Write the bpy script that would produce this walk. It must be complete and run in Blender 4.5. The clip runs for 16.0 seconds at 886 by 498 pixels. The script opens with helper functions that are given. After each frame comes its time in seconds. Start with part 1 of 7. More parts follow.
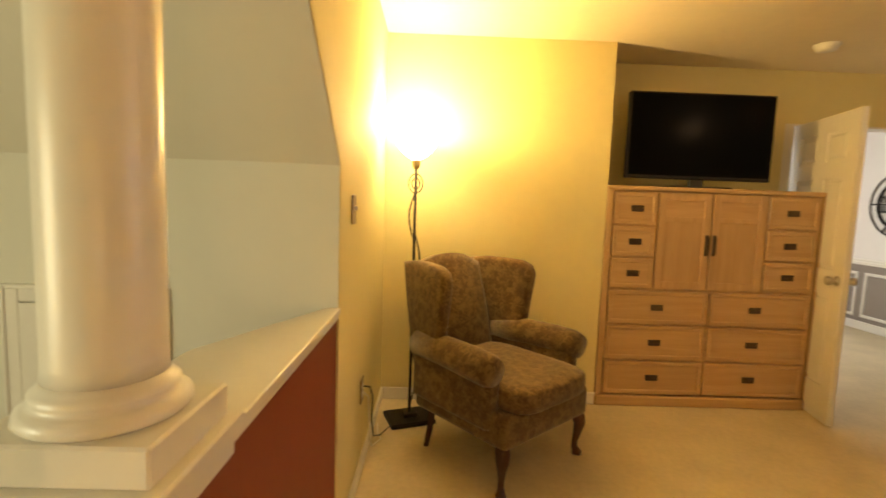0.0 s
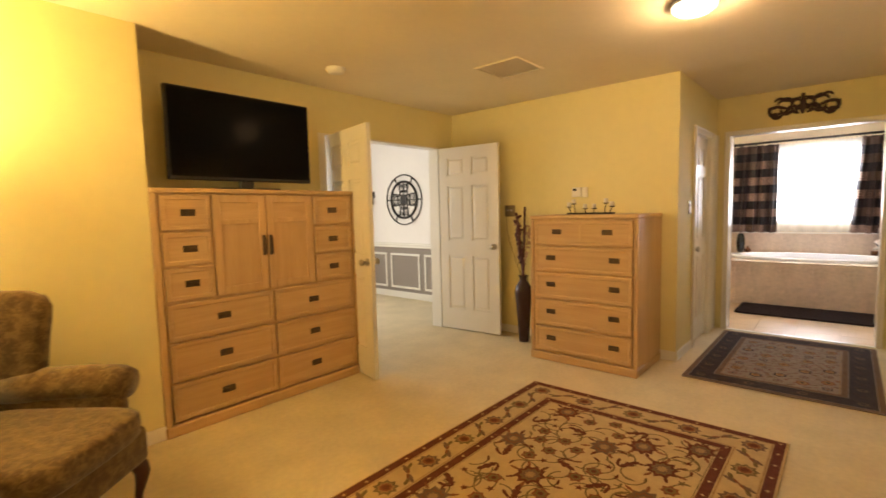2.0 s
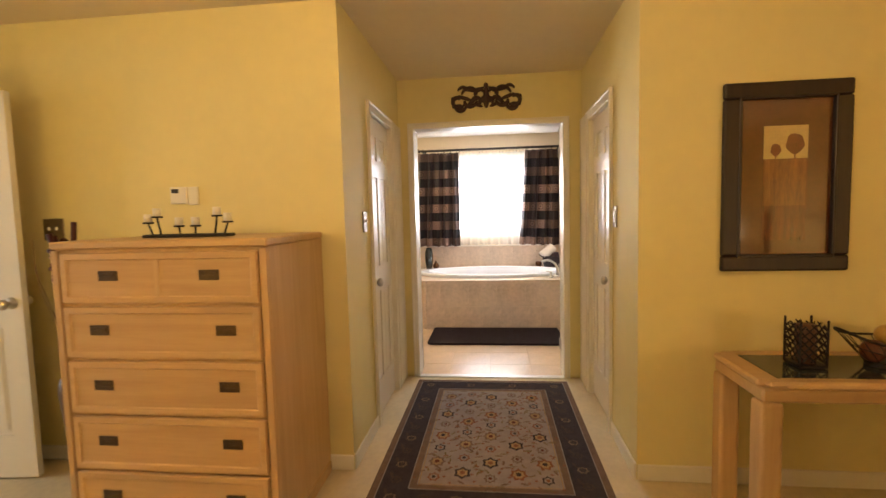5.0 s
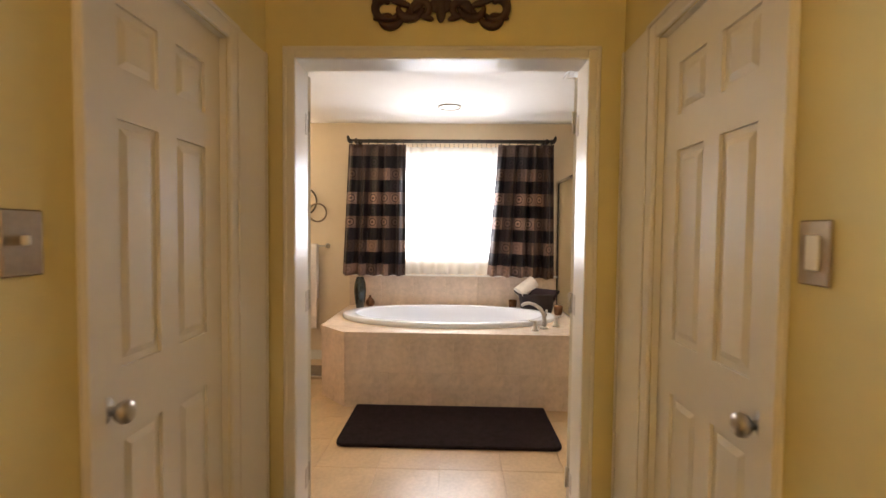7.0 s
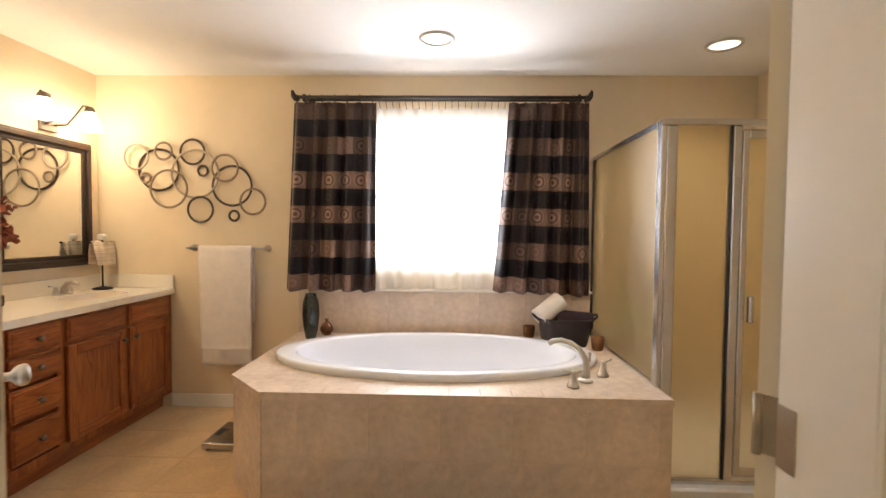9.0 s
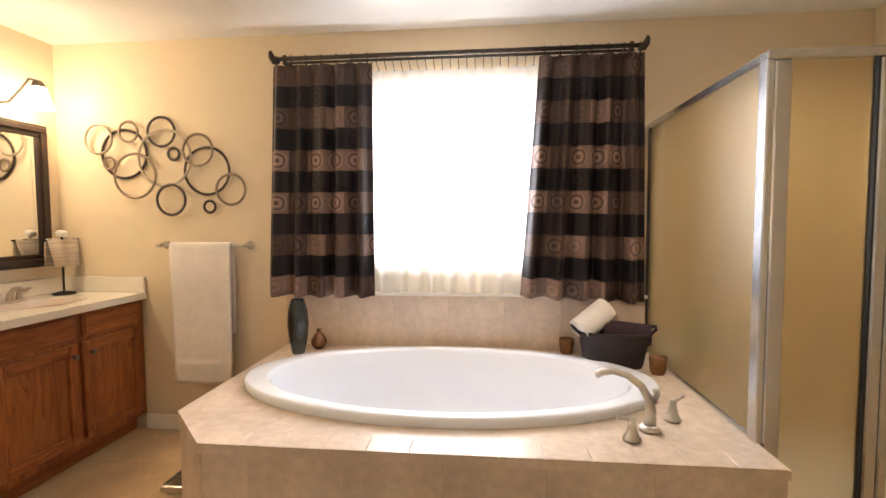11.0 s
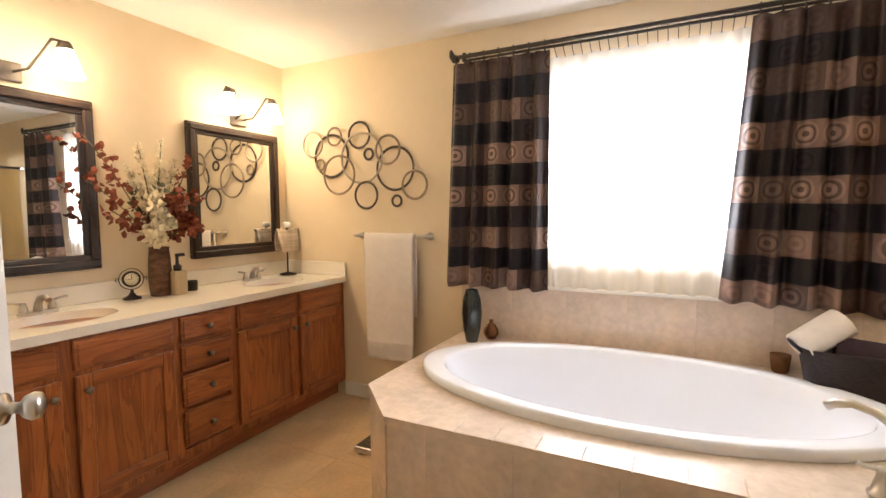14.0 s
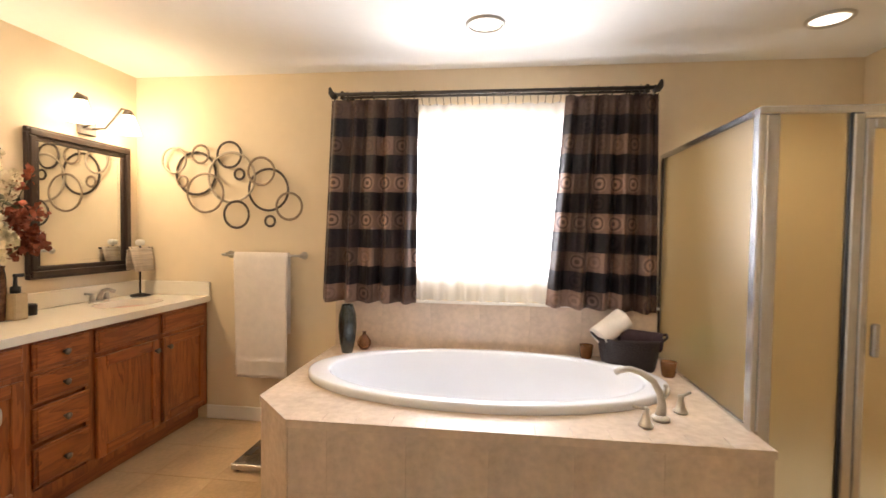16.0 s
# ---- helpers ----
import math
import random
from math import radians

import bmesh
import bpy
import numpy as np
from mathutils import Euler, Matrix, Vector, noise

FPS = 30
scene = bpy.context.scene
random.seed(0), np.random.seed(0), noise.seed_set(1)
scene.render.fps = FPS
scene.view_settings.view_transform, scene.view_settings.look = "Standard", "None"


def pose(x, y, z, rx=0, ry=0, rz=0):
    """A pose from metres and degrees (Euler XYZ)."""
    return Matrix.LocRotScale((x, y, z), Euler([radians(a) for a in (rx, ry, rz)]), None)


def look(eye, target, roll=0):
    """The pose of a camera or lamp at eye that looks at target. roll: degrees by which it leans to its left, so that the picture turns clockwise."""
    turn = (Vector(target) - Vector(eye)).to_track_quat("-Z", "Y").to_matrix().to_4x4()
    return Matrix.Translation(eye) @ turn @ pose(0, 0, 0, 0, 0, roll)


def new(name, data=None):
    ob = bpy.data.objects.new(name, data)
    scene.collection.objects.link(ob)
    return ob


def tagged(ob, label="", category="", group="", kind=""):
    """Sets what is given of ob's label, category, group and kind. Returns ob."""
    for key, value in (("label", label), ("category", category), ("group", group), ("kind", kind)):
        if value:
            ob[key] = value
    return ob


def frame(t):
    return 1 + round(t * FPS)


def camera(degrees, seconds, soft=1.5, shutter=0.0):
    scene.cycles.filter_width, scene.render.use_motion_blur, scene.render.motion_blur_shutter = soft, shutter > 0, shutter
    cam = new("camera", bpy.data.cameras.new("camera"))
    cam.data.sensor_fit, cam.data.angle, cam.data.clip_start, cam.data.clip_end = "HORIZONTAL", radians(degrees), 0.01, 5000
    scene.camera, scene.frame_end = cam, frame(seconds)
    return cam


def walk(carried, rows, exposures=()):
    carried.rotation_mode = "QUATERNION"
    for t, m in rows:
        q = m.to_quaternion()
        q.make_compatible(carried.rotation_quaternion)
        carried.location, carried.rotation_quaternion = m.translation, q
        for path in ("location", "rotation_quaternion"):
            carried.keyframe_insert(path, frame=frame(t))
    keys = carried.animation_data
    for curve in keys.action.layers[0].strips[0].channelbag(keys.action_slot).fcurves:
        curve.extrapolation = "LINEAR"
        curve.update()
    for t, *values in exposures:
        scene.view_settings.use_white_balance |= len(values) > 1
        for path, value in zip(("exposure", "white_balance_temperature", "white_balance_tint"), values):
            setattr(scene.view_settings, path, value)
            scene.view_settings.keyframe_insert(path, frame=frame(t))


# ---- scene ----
cam = camera(87.0, 16.0, 1.5, 0.3)
PATH = [
    (0, (0.636, 1.033, 1.356), (0.675, 3.023, 1.163), 2.0),
    (0.5, (0.693, 1.026, 1.346), (1.133, 2.968, 1.16), 1.7),
    (1, (0.713, 1.028, 1.361), (1.595, 2.814, 1.187), 1.3),
    (1.5, (0.733, 1.041, 1.346), (1.984, 2.594, 1.196), 0.4),
    (2, (0.839, 1.08, 1.343), (2.344, 2.387, 1.18), -1.4),
    (2.5, (1.07, 1.147, 1.359), (2.764, 2.19, 1.155), -2.4),
    (3, (1.303, 1.248, 1.349), (3.142, 2.0, 1.122), -2.3),
    (3.5, (1.575, 1.334, 1.36), (3.505, 1.805, 1.126), -1.6),
    (4, (1.925, 1.396, 1.341), (3.891, 1.695, 1.125), -1.6),
    (4.5, (2.329, 1.418, 1.353), (4.304, 1.674, 1.163), -1.7),
    (4.7, (2.5, 1.407, 1.358), (4.477, 1.653, 1.186), -1.6),
    (6.8, (4.46, 1.372, 1.352), (6.458, 1.429, 1.277), 0.1),
    (7, (4.649, 1.373, 1.352), (6.646, 1.427, 1.274), 0.6),
    (7.5, (5.081, 1.356, 1.335), (7.079, 1.393, 1.258), 0.7),
    (8, (5.464, 1.334, 1.319), (7.462, 1.374, 1.24), 1.0),
    (8.5, (5.774, 1.329, 1.317), (7.772, 1.375, 1.245), 0.8),
    (11, (6.688, 1.231, 1.319), (8.675, 1.426, 1.206), -0.2),
    (11.5, (6.703, 1.227, 1.315), (8.676, 1.537, 1.207), -0.0),
    (12, (6.729, 1.209, 1.325), (8.675, 1.656, 1.206), 0.2),
    (12.5, (6.733, 1.219, 1.332), (8.646, 1.791, 1.205), 0.3),
    (13, (6.734, 1.22, 1.335), (8.6, 1.928, 1.204), 0.3),
    (13.5, (6.73, 1.229, 1.333), (8.545, 2.058, 1.194), -0.1),
    (14, (6.72, 1.247, 1.33), (8.504, 2.138, 1.181), -0.4),
    (14.5, (6.716, 1.252, 1.333), (8.516, 2.111, 1.185), -0.1),
    (15, (6.656, 1.289, 1.333), (8.528, 1.982, 1.206), 0.5),
    (15.5, (6.536, 1.334, 1.339), (8.478, 1.802, 1.238), 1.1),
    (16, (6.329, 1.348, 1.35), (8.313, 1.588, 1.285), 0.8),
]
walk(cam, [(t, look(eye, target, roll)) for t, eye, target, roll in PATH],
     exposures=((0.0, 0.08), (2.0, 0.36), (4.5, 0.40), (7.0, 0.0), (8.5, -0.06), (11.0, 0.06), (15.0, 0.07), (16.0, 0.12)))

# ---------- world and lights ----------
world = bpy.data.worlds.new("world")
scene.world = world
world.use_nodes = True
wn = world.node_tree
sky = wn.nodes.new("ShaderNodeTexSky")
sky.sky_type = 'NISHITA'
sky.sun_disc = False
sky.sun_elevation, sky.sun_rotation = radians(40), radians(200)
wn.nodes["Background"].inputs["Strength"].default_value = 0.12
wn.links.new(sky.outputs[0], wn.nodes["Background"].inputs["Color"])


def lamp(name, kind, place, energy, color, size=0.1, size_y=None, target=None):
    data = bpy.data.lights.new(name, kind)
    data.energy, data.color = energy, color
    if kind == 'AREA':
        data.shape, data.size, data.size_y = 'RECTANGLE', size, size_y or size
    elif kind == 'SUN':
        data.angle = size
    else:
        data.shadow_soft_size = size
    ob = new(name, data)
    ob.matrix_world = look(place, target) if target else pose(*place)
    return ob


WARM, BULB, DAY = (1.0, 0.665, 0.24), (1.0, 0.63, 0.32), (0.88, 0.90, 1.0)
lamp("sun_light", 'SUN', (14, 6, 9), 2.0, (1.0, 0.95, 0.88), radians(1), target=(9.4, 6.6, 0))
lamp("bath_window_light", 'AREA', (9.60, 1.43, 1.57), 96, DAY, 1.12, 0.94, target=(8.0, 1.43, 1.45))
# landing daylight comes from an assumed opening in the north wall, out of view
lamp("landing_window_light", 'AREA', (3.7, 7.62, 1.5), 50, (1.0, 0.95, 0.86), 1.1, 1.3, target=(4.2, 5.0, 1.2))
# added yellow fill that brightens the stairwell and column; no such lamp is visible
lamp("stair_window_light", 'AREA', (-1.66, 0.6, 1.2), 29, (1.0, 0.88, 0.52), 0.8, 1.0, target=(0.0, 1.6, 0.8))
lamp("torchiere_bulb", 'POINT', (0.515, 3.85, 1.785), 74, WARM, 0.05)
lamp("ceiling_bulb", 'POINT', (3.74, 1.75, 2.395), 27, BULB, 0.05)
lamp("bedside_bulb", 'POINT', (1.47, -1.37, 1.08), 34, BULB, 0.04)
for bx_, by_, bw_ in ((8.79, 1.44, 2.0), (8.88, -0.25, 7.0)):
    lamp("downlight_bulb", 'AREA', (bx_, by_, 2.416), bw_, (1.0, 0.91, 0.80), 0.11, target=(bx_, by_ + 0.001, 0)).data.spread = radians(120)
for mx_ in (9.01, 7.76):
    for dx_ in (-0.18, 0.18):
        lamp("vanity_bulb", 'POINT', (mx_ + dx_, 3.82, 2.03), 4.2, (1.0, 0.76, 0.53), 0.035)


# ---------- materials ----------
def mat(name, color, rough=0.6, metal=0.0, var=0.12, scale=6.0, bump=0.0, bscale=60.0, stretch=None, spec=0.5, rand=0.0, coat=0.0):
    m = bpy.data.materials.new(name)
    m.use_nodes = True
    nt = m.node_tree
    b = nt.nodes["Principled BSDF"]
    b.inputs["Roughness"].default_value, b.inputs["Metallic"].default_value = rough, metal
    b.inputs["Specular IOR Level"].default_value = spec
    b.inputs["Coat Weight"].default_value = coat
    tc = nt.nodes.new("ShaderNodeTexCoord")
    src = tc.outputs["Object"]
    if stretch:
        mp = nt.nodes.new("ShaderNodeMapping")
        mp.inputs["Scale"].default_value = stretch
        nt.links.new(src, mp.inputs["Vector"])
        src = mp.outputs["Vector"]
    n1, n2 = nt.nodes.new("ShaderNodeTexNoise"), nt.nodes.new("ShaderNodeTexNoise")
    n1.inputs["Scale"].default_value, n1.inputs["Detail"].default_value = scale, 5
    n2.inputs["Scale"].default_value, n2.inputs["Detail"].default_value = scale * 9, 3
    for n in (n1, n2):
        nt.links.new(src, n.inputs["Vector"])
    mix = nt.nodes.new("ShaderNodeMath")
    mix.operation = 'MULTIPLY_ADD'
    mix.inputs[1].default_value = 0.6
    nt.links.new(n1.outputs["Fac"], mix.inputs[0])
    sc = nt.nodes.new("ShaderNodeMath")
    sc.operation = 'MULTIPLY'
    sc.inputs[1].default_value = 0.4
    nt.links.new(n2.outputs["Fac"], sc.inputs[0])
    nt.links.new(sc.outputs[0], mix.inputs[2])
    ramp = nt.nodes.new("ShaderNodeValToRGB")
    lo, hi = [max(0.0, c * (1 - var)) for c in color], [min(1.0, c * (1 + var)) for c in color]
    ramp.color_ramp.elements[0].position, ramp.color_ramp.elements[1].position = 0.32, 0.68
    ramp.color_ramp.elements[0].color, ramp.color_ramp.elements[1].color = (*lo, 1), (*hi, 1)
    nt.links.new(mix.outputs[0], ramp.inputs["Fac"])
    out = ramp.outputs["Color"]
    if rand:
        info = nt.nodes.new("ShaderNodeObjectInfo")
        mr = nt.nodes.new("ShaderNodeMapRange")
        mr.inputs["To Min"].default_value, mr.inputs["To Max"].default_value = 1 - rand, 1 + rand
        nt.links.new(info.outputs["Random"], mr.inputs["Value"])
        hs = nt.nodes.new("ShaderNodeHueSaturation")
        nt.links.new(mr.outputs[0], hs.inputs["Value"])
        nt.links.new(out, hs.inputs["Color"])
        out = hs.outputs["Color"]
    nt.links.new(out, b.inputs["Base Color"])
    if bump:
        n3 = nt.nodes.new("ShaderNodeTexNoise")
        n3.inputs["Scale"].default_value, n3.inputs["Detail"].default_value = bscale, 4
        nt.links.new(src, n3.inputs["Vector"])
        bp = nt.nodes.new("ShaderNodeBump")
        bp.inputs["Strength"].default_value, bp.inputs["Distance"].default_value = bump, 0.01
        nt.links.new(n3.outputs["Fac"], bp.inputs["Height"])
        nt.links.new(bp.outputs[0], b.inputs["Normal"])
    return m


def wood(name, dark, light, along, rough=0.42, scale=1.0, rand=0.06, coat=0.15, across=14.0, rings=0.0):
    """Wood grain: stretched noise along the axis given (0 x, 1 y, 2 z), with fine pores."""
    m = bpy.data.materials.new(name)
    m.use_nodes = True
    nt = m.node_tree
    b = nt.nodes["Principled BSDF"]
    b.inputs["Roughness"].default_value, b.inputs["Coat Weight"].default_value = rough, coat
    tc, mp = nt.nodes.new("ShaderNodeTexCoord"), nt.nodes.new("ShaderNodeMapping")
    st = [across * scale] * 3
    st[along] = 0.9 * scale
    mp.inputs["Scale"].default_value = st
    nt.links.new(tc.outputs["Object"], mp.inputs["Vector"])
    info = nt.nodes.new("ShaderNodeObjectInfo")
    cx = nt.nodes.new("ShaderNodeVectorMath")
    cx.operation = 'ADD'
    cv = nt.nodes.new("ShaderNodeCombineXYZ")
    mul = nt.nodes.new("ShaderNodeMath")
    mul.operation = 'MULTIPLY'
    mul.inputs[1].default_value = 30.0
    nt.links.new(info.outputs["Random"], mul.inputs[0])
    for k in range(3):
        nt.links.new(mul.outputs[0], cv.inputs[k])
    nt.links.new(mp.outputs[0], cx.inputs[0])
    nt.links.new(cv.outputs[0], cx.inputs[1])
    n1, n2 = nt.nodes.new("ShaderNodeTexNoise"), nt.nodes.new("ShaderNodeTexNoise")
    n1.inputs["Scale"].default_value, n1.inputs["Detail"].default_value, n1.inputs["Distortion"].default_value = 1.0, 6, 1.2
    n2.inputs["Scale"].default_value, n2.inputs["Detail"].default_value = 9.0, 2
    nt.links.new(cx.outputs[0], n1.inputs["Vector"])
    nt.links.new(cx.outputs[0], n2.inputs["Vector"])
    ad = nt.nodes.new("ShaderNodeMath")
    ad.operation = 'MULTIPLY_ADD'
    ad.inputs[1].default_value = 0.35
    nt.links.new(n2.outputs["Fac"], ad.inputs[0])
    nt.links.new(n1.outputs["Fac"], ad.inputs[2])
    grain = ad.outputs[0]
    if rings:
        # growth rings: level lines of the broad noise, sharper on one side
        lv, fr, pw, mx = (nt.nodes.new("ShaderNodeMath") for _ in range(4))
        lv.operation, fr.operation, pw.operation, mx.operation = 'MULTIPLY', 'FRACT', 'POWER', 'MULTIPLY_ADD'
        lv.inputs[1].default_value, pw.inputs[1].default_value, mx.inputs[1].default_value = rings, 2.5, -0.30
        nt.links.new(n1.outputs["Fac"], lv.inputs[0])
        nt.links.new(lv.outputs[0], fr.inputs[0])
        nt.links.new(fr.outputs[0], pw.inputs[0])
        nt.links.new(pw.outputs[0], mx.inputs[0])
        nt.links.new(ad.outputs[0], mx.inputs[2])
        grain = mx.outputs[0]
    ramp = nt.nodes.new("ShaderNodeValToRGB")
    ramp.color_ramp.elements[0].position, ramp.color_ramp.elements[1].position = 0.45, 0.85
    ramp.color_ramp.elements[0].color, ramp.color_ramp.elements[1].color = (*dark, 1), (*light, 1)
    nt.links.new(grain, ramp.inputs["Fac"])
    mr = nt.nodes.new("ShaderNodeMapRange")
    mr.inputs["To Min"].default_value, mr.inputs["To Max"].default_value = 1 - rand, 1 + rand
    nt.links.new(info.outputs["Random"], mr.inputs["Value"])
    hs = nt.nodes.new("ShaderNodeHueSaturation")
    nt.links.new(mr.outputs[0], hs.inputs["Value"])
    nt.links.new(ramp.outputs["Color"], hs.inputs["Color"])
    nt.links.new(hs.outputs[0], b.inputs["Base Color"])
    bp = nt.nodes.new("ShaderNodeBump")
    bp.inputs["Strength"].default_value, bp.inputs["Distance"].default_value = 0.12, 0.004
    nt.links.new(grain, bp.inputs["Height"])
    nt.links.new(bp.outputs[0], b.inputs["Normal"])
    return m


def glow(name, color, strength):
    m = bpy.data.materials.new(name)
    m.use_nodes = True
    b = m.node_tree.nodes["Principled BSDF"]
    b.inputs["Base Color"].default_value = (*color, 1)
    b.inputs["Emission Color"].default_value = (*color, 1)
    b.inputs["Emission Strength"].default_value = strength
    b.inputs["Roughness"].default_value = 0.4
    return m


YELLOW = mat("yellow_wall_paint", (0.74, 0.655, 0.335), 0.75, var=0.03, scale=1.5, bump=0.08, bscale=180)
BEIGE = mat("beige_wall_paint", (0.71, 0.588, 0.41), 0.7, var=0.03, scale=1.5, bump=0.08, bscale=180)
WHITEWALL = mat("white_wall_paint", (0.80, 0.77, 0.74), 0.75, var=0.02, scale=1.5, bump=0.06, bscale=180)
STAIRPAINT = mat("grey_white_paint", (0.68, 0.67, 0.58), 0.75, var=0.02, scale=1.5, bump=0.06, bscale=180)
STAIRCEIL = mat("grey_soffit_paint", (0.70, 0.67, 0.57), 0.8, var=0.02, scale=1.5, bump=0.06, bscale=180)
REDPAINT = mat("brick_red_paint", (0.22, 0.045, 0.018), 0.6, var=0.06, scale=2, bump=0.06, bscale=160)
TAUPE = mat("taupe_paint", (0.27, 0.23, 0.20), 0.7, var=0.04, scale=2)
CEIL = mat("ceiling_paint", (0.80, 0.71, 0.53), 0.9, var=0.03, scale=2, bump=0.15, bscale=140)
BCEIL = mat("bath_ceiling_paint", (0.78, 0.75, 0.70), 0.85, var=0.02, scale=2, bump=0.1, bscale=140)
TRIM = mat("white_trim_paint", (0.78, 0.75, 0.68), 0.32, var=0.02, scale=4)
CARPET = mat("cream_carpet", (0.67, 0.575, 0.395), 0.95, var=0.10, scale=3.5, bump=0.6, bscale=420, spec=0.1)
OAKX = wood("pale_oak_x", (0.49, 0.315, 0.155), (0.575, 0.388, 0.200), 0)
OAKY = wood("pale_oak_y", (0.49, 0.315, 0.155), (0.575, 0.388, 0.200), 1)
OAKZ = wood("pale_oak_z", (0.49, 0.315, 0.155), (0.575, 0.388, 0.200), 2)
CHERRYX = wood("red_oak_x", (0.195, 0.050, 0.012), (0.39, 0.120, 0.030), 0, rough=0.30, across=7.0, rings=11.0)
CHERRYZ = wood("red_oak_z", (0.195, 0.050, 0.012), (0.39, 0.120, 0.030), 2, rough=0.30, across=7.0, rings=11.0)
MAHOG = wood("dark_mahogany", (0.030, 0.008, 0.004), (0.070, 0.020, 0.010), 2, rough=0.3)
BRONZE = mat("dark_bronze", (0.055, 0.045, 0.036), 0.45, 0.7, var=0.2, scale=20)
IRON = mat("black_iron", (0.022, 0.018, 0.016), 0.5, 0.5, var=0.2, scale=25, bump=0.1, bscale=120)
BLACKPLASTIC = mat("black_plastic", (0.012, 0.012, 0.013), 0.35, var=0.05)
SCREEN = mat("tv_screen", (0.006, 0.006, 0.007), 0.14, var=0.0, spec=0.012)
NICKEL = mat("brushed_nickel", (0.55, 0.52, 0.47), 0.28, 1.0, var=0.06, scale=30)
PULLMETAL = mat("aged_bronze_pull", (0.105, 0.075, 0.048), 0.42, 0.75, var=0.25, scale=40)
PEWTER = mat("antique_pewter", (0.20, 0.17, 0.14), 0.38, 0.85, var=0.2, scale=30)
ANTIQUE = mat("antique_nickel", (0.30, 0.24, 0.17), 0.4, 0.9, var=0.15, scale=12)
CHROME = mat("satin_aluminium", (0.62, 0.62, 0.62), 0.25, 1.0, var=0.05, scale=20)
TILE = mat("beige_stone_tile", (0.635, 0.51, 0.395), 0.26, var=0.20, scale=3.2, bump=0.05, bscale=40, rand=0.025)
FLOORTILE = mat("floor_tile", (0.55, 0.385, 0.215), 0.34, var=0.16, scale=5.0, bump=0.05, bscale=40, rand=0.02)
GROUT = mat("grout", (0.55, 0.40, 0.24), 0.9, var=0.1, scale=20)
DECKGROUT = mat("deck_grout", (0.615, 0.485, 0.36), 0.7, var=0.06, scale=20)
ACRYLIC = mat("white_acrylic", (0.77, 0.78, 0.81), 0.12, var=0.01, spec=0.3)
COUNTER = mat("cultured_marble", (0.80, 0.74, 0.63), 0.18, var=0.03, scale=3)
DARKRUG = mat("dark_bath_mat", (0.026, 0.017, 0.018), 0.95, var=0.3, scale=30, bump=0.8, bscale=260, spec=0.1)
TERRY = mat("white_terry", (0.80, 0.73, 0.66), 0.95, var=0.06, scale=20, bump=0.5, bscale=300, spec=0.1)
FRAMEDARK = wood("dark_frame_wood", (0.012, 0.006, 0.004), (0.030, 0.015, 0.009), 2, rough=0.45, coat=0.0)
MIRROR = mat("mirror_silver", (0.86, 0.87, 0.86), 0.01, 1.0, var=0.0)


# ---------- mesh helpers ----------
def part(name, bm, material, parent=None, label="", smooth=None):
    me = bpy.data.meshes.new(name)
    if smooth is not None:
        for f in bm.faces:
            f.smooth = smooth
    bm.to_mesh(me)
    bm.free()
    for m_ in (material if isinstance(material, (list, tuple)) else [material]):
        me.materials.append(m_)
    ob = new(name, me)
    if parent:
        ob.parent = parent
    if label:
        ob["label"] = label
    return ob


def thing(name, label, category, loc=(0, 0, 0), rz=0.0, group="", kind=""):
    ob = new(name)
    ob.empty_display_size = 0.05
    ob.matrix_world = pose(*loc, 0, 0, rz)
    return tagged(ob, label, category, group, kind)


def merge(bm, other, m=None):
    if m is not None:
        other.transform(m)
    me = bpy.data.meshes.new("tmp")
    other.to_mesh(me)
    other.free()
    bm.from_mesh(me)
    bpy.data.meshes.remove(me)
    return bm


def box(x0, x1, y0, y1, z0, z1, bev=0.0, seg=1, bm=None):
    b = bmesh.new()
    bmesh.ops.create_cube(b, size=1.0)
    for v in b.verts:
        v.co = Vector(((x0 + x1) / 2 + v.co.x * (x1 - x0), (y0 + y1) / 2 + v.co.y * (y1 - y0), (z0 + z1) / 2 + v.co.z * (z1 - z0)))
    if bev:
        bmesh.ops.bevel(b, geom=list(b.edges), offset=min(bev, 0.45 * min(abs(x1 - x0), abs(y1 - y0), abs(z1 - z0))), segments=seg, affect='EDGES', profile=0.5)
    return merge(bm, b) if bm is not None else b


def boxes(*rows, bev=0.0):
    bm = bmesh.new()
    for r in rows:
        box(*r, bev=bev, bm=bm)
    return bm


def lathe(profile, seg=28, bm=None, m=None, closed=True):
    b = bmesh.new()
    rings = []
    for r, z in profile:
        if r < 1e-5:
            rings.append([b.verts.new((0, 0, z))])
        else:
            rings.append([b.verts.new((r * math.cos(2 * math.pi * i / seg), r * math.sin(2 * math.pi * i / seg), z)) for i in range(seg)])
    for a, c in zip(rings, rings[1:]):
        for i in range(seg):
            j = (i + 1) % seg
            if len(a) == 1 and len(c) == 1:
                continue
            if len(a) == 1:
                b.faces.new((a[0], c[j], c[i]))
            elif len(c) == 1:
                b.faces.new((a[i], a[j], c[0]))
            else:
                b.faces.new((a[i], a[j], c[j], c[i]))
    if closed:
        for ring, flip in ((rings[0], True), (rings[-1], False)):
            if len(ring) > 1:
                b.faces.new(list(reversed(ring)) if flip else ring)
    for f in b.faces:
        f.smooth = len(f.verts) <= 4
    if bm is not None:
        return merge(bm, b, m)
    if m is not None:
        b.transform(m)
    return b


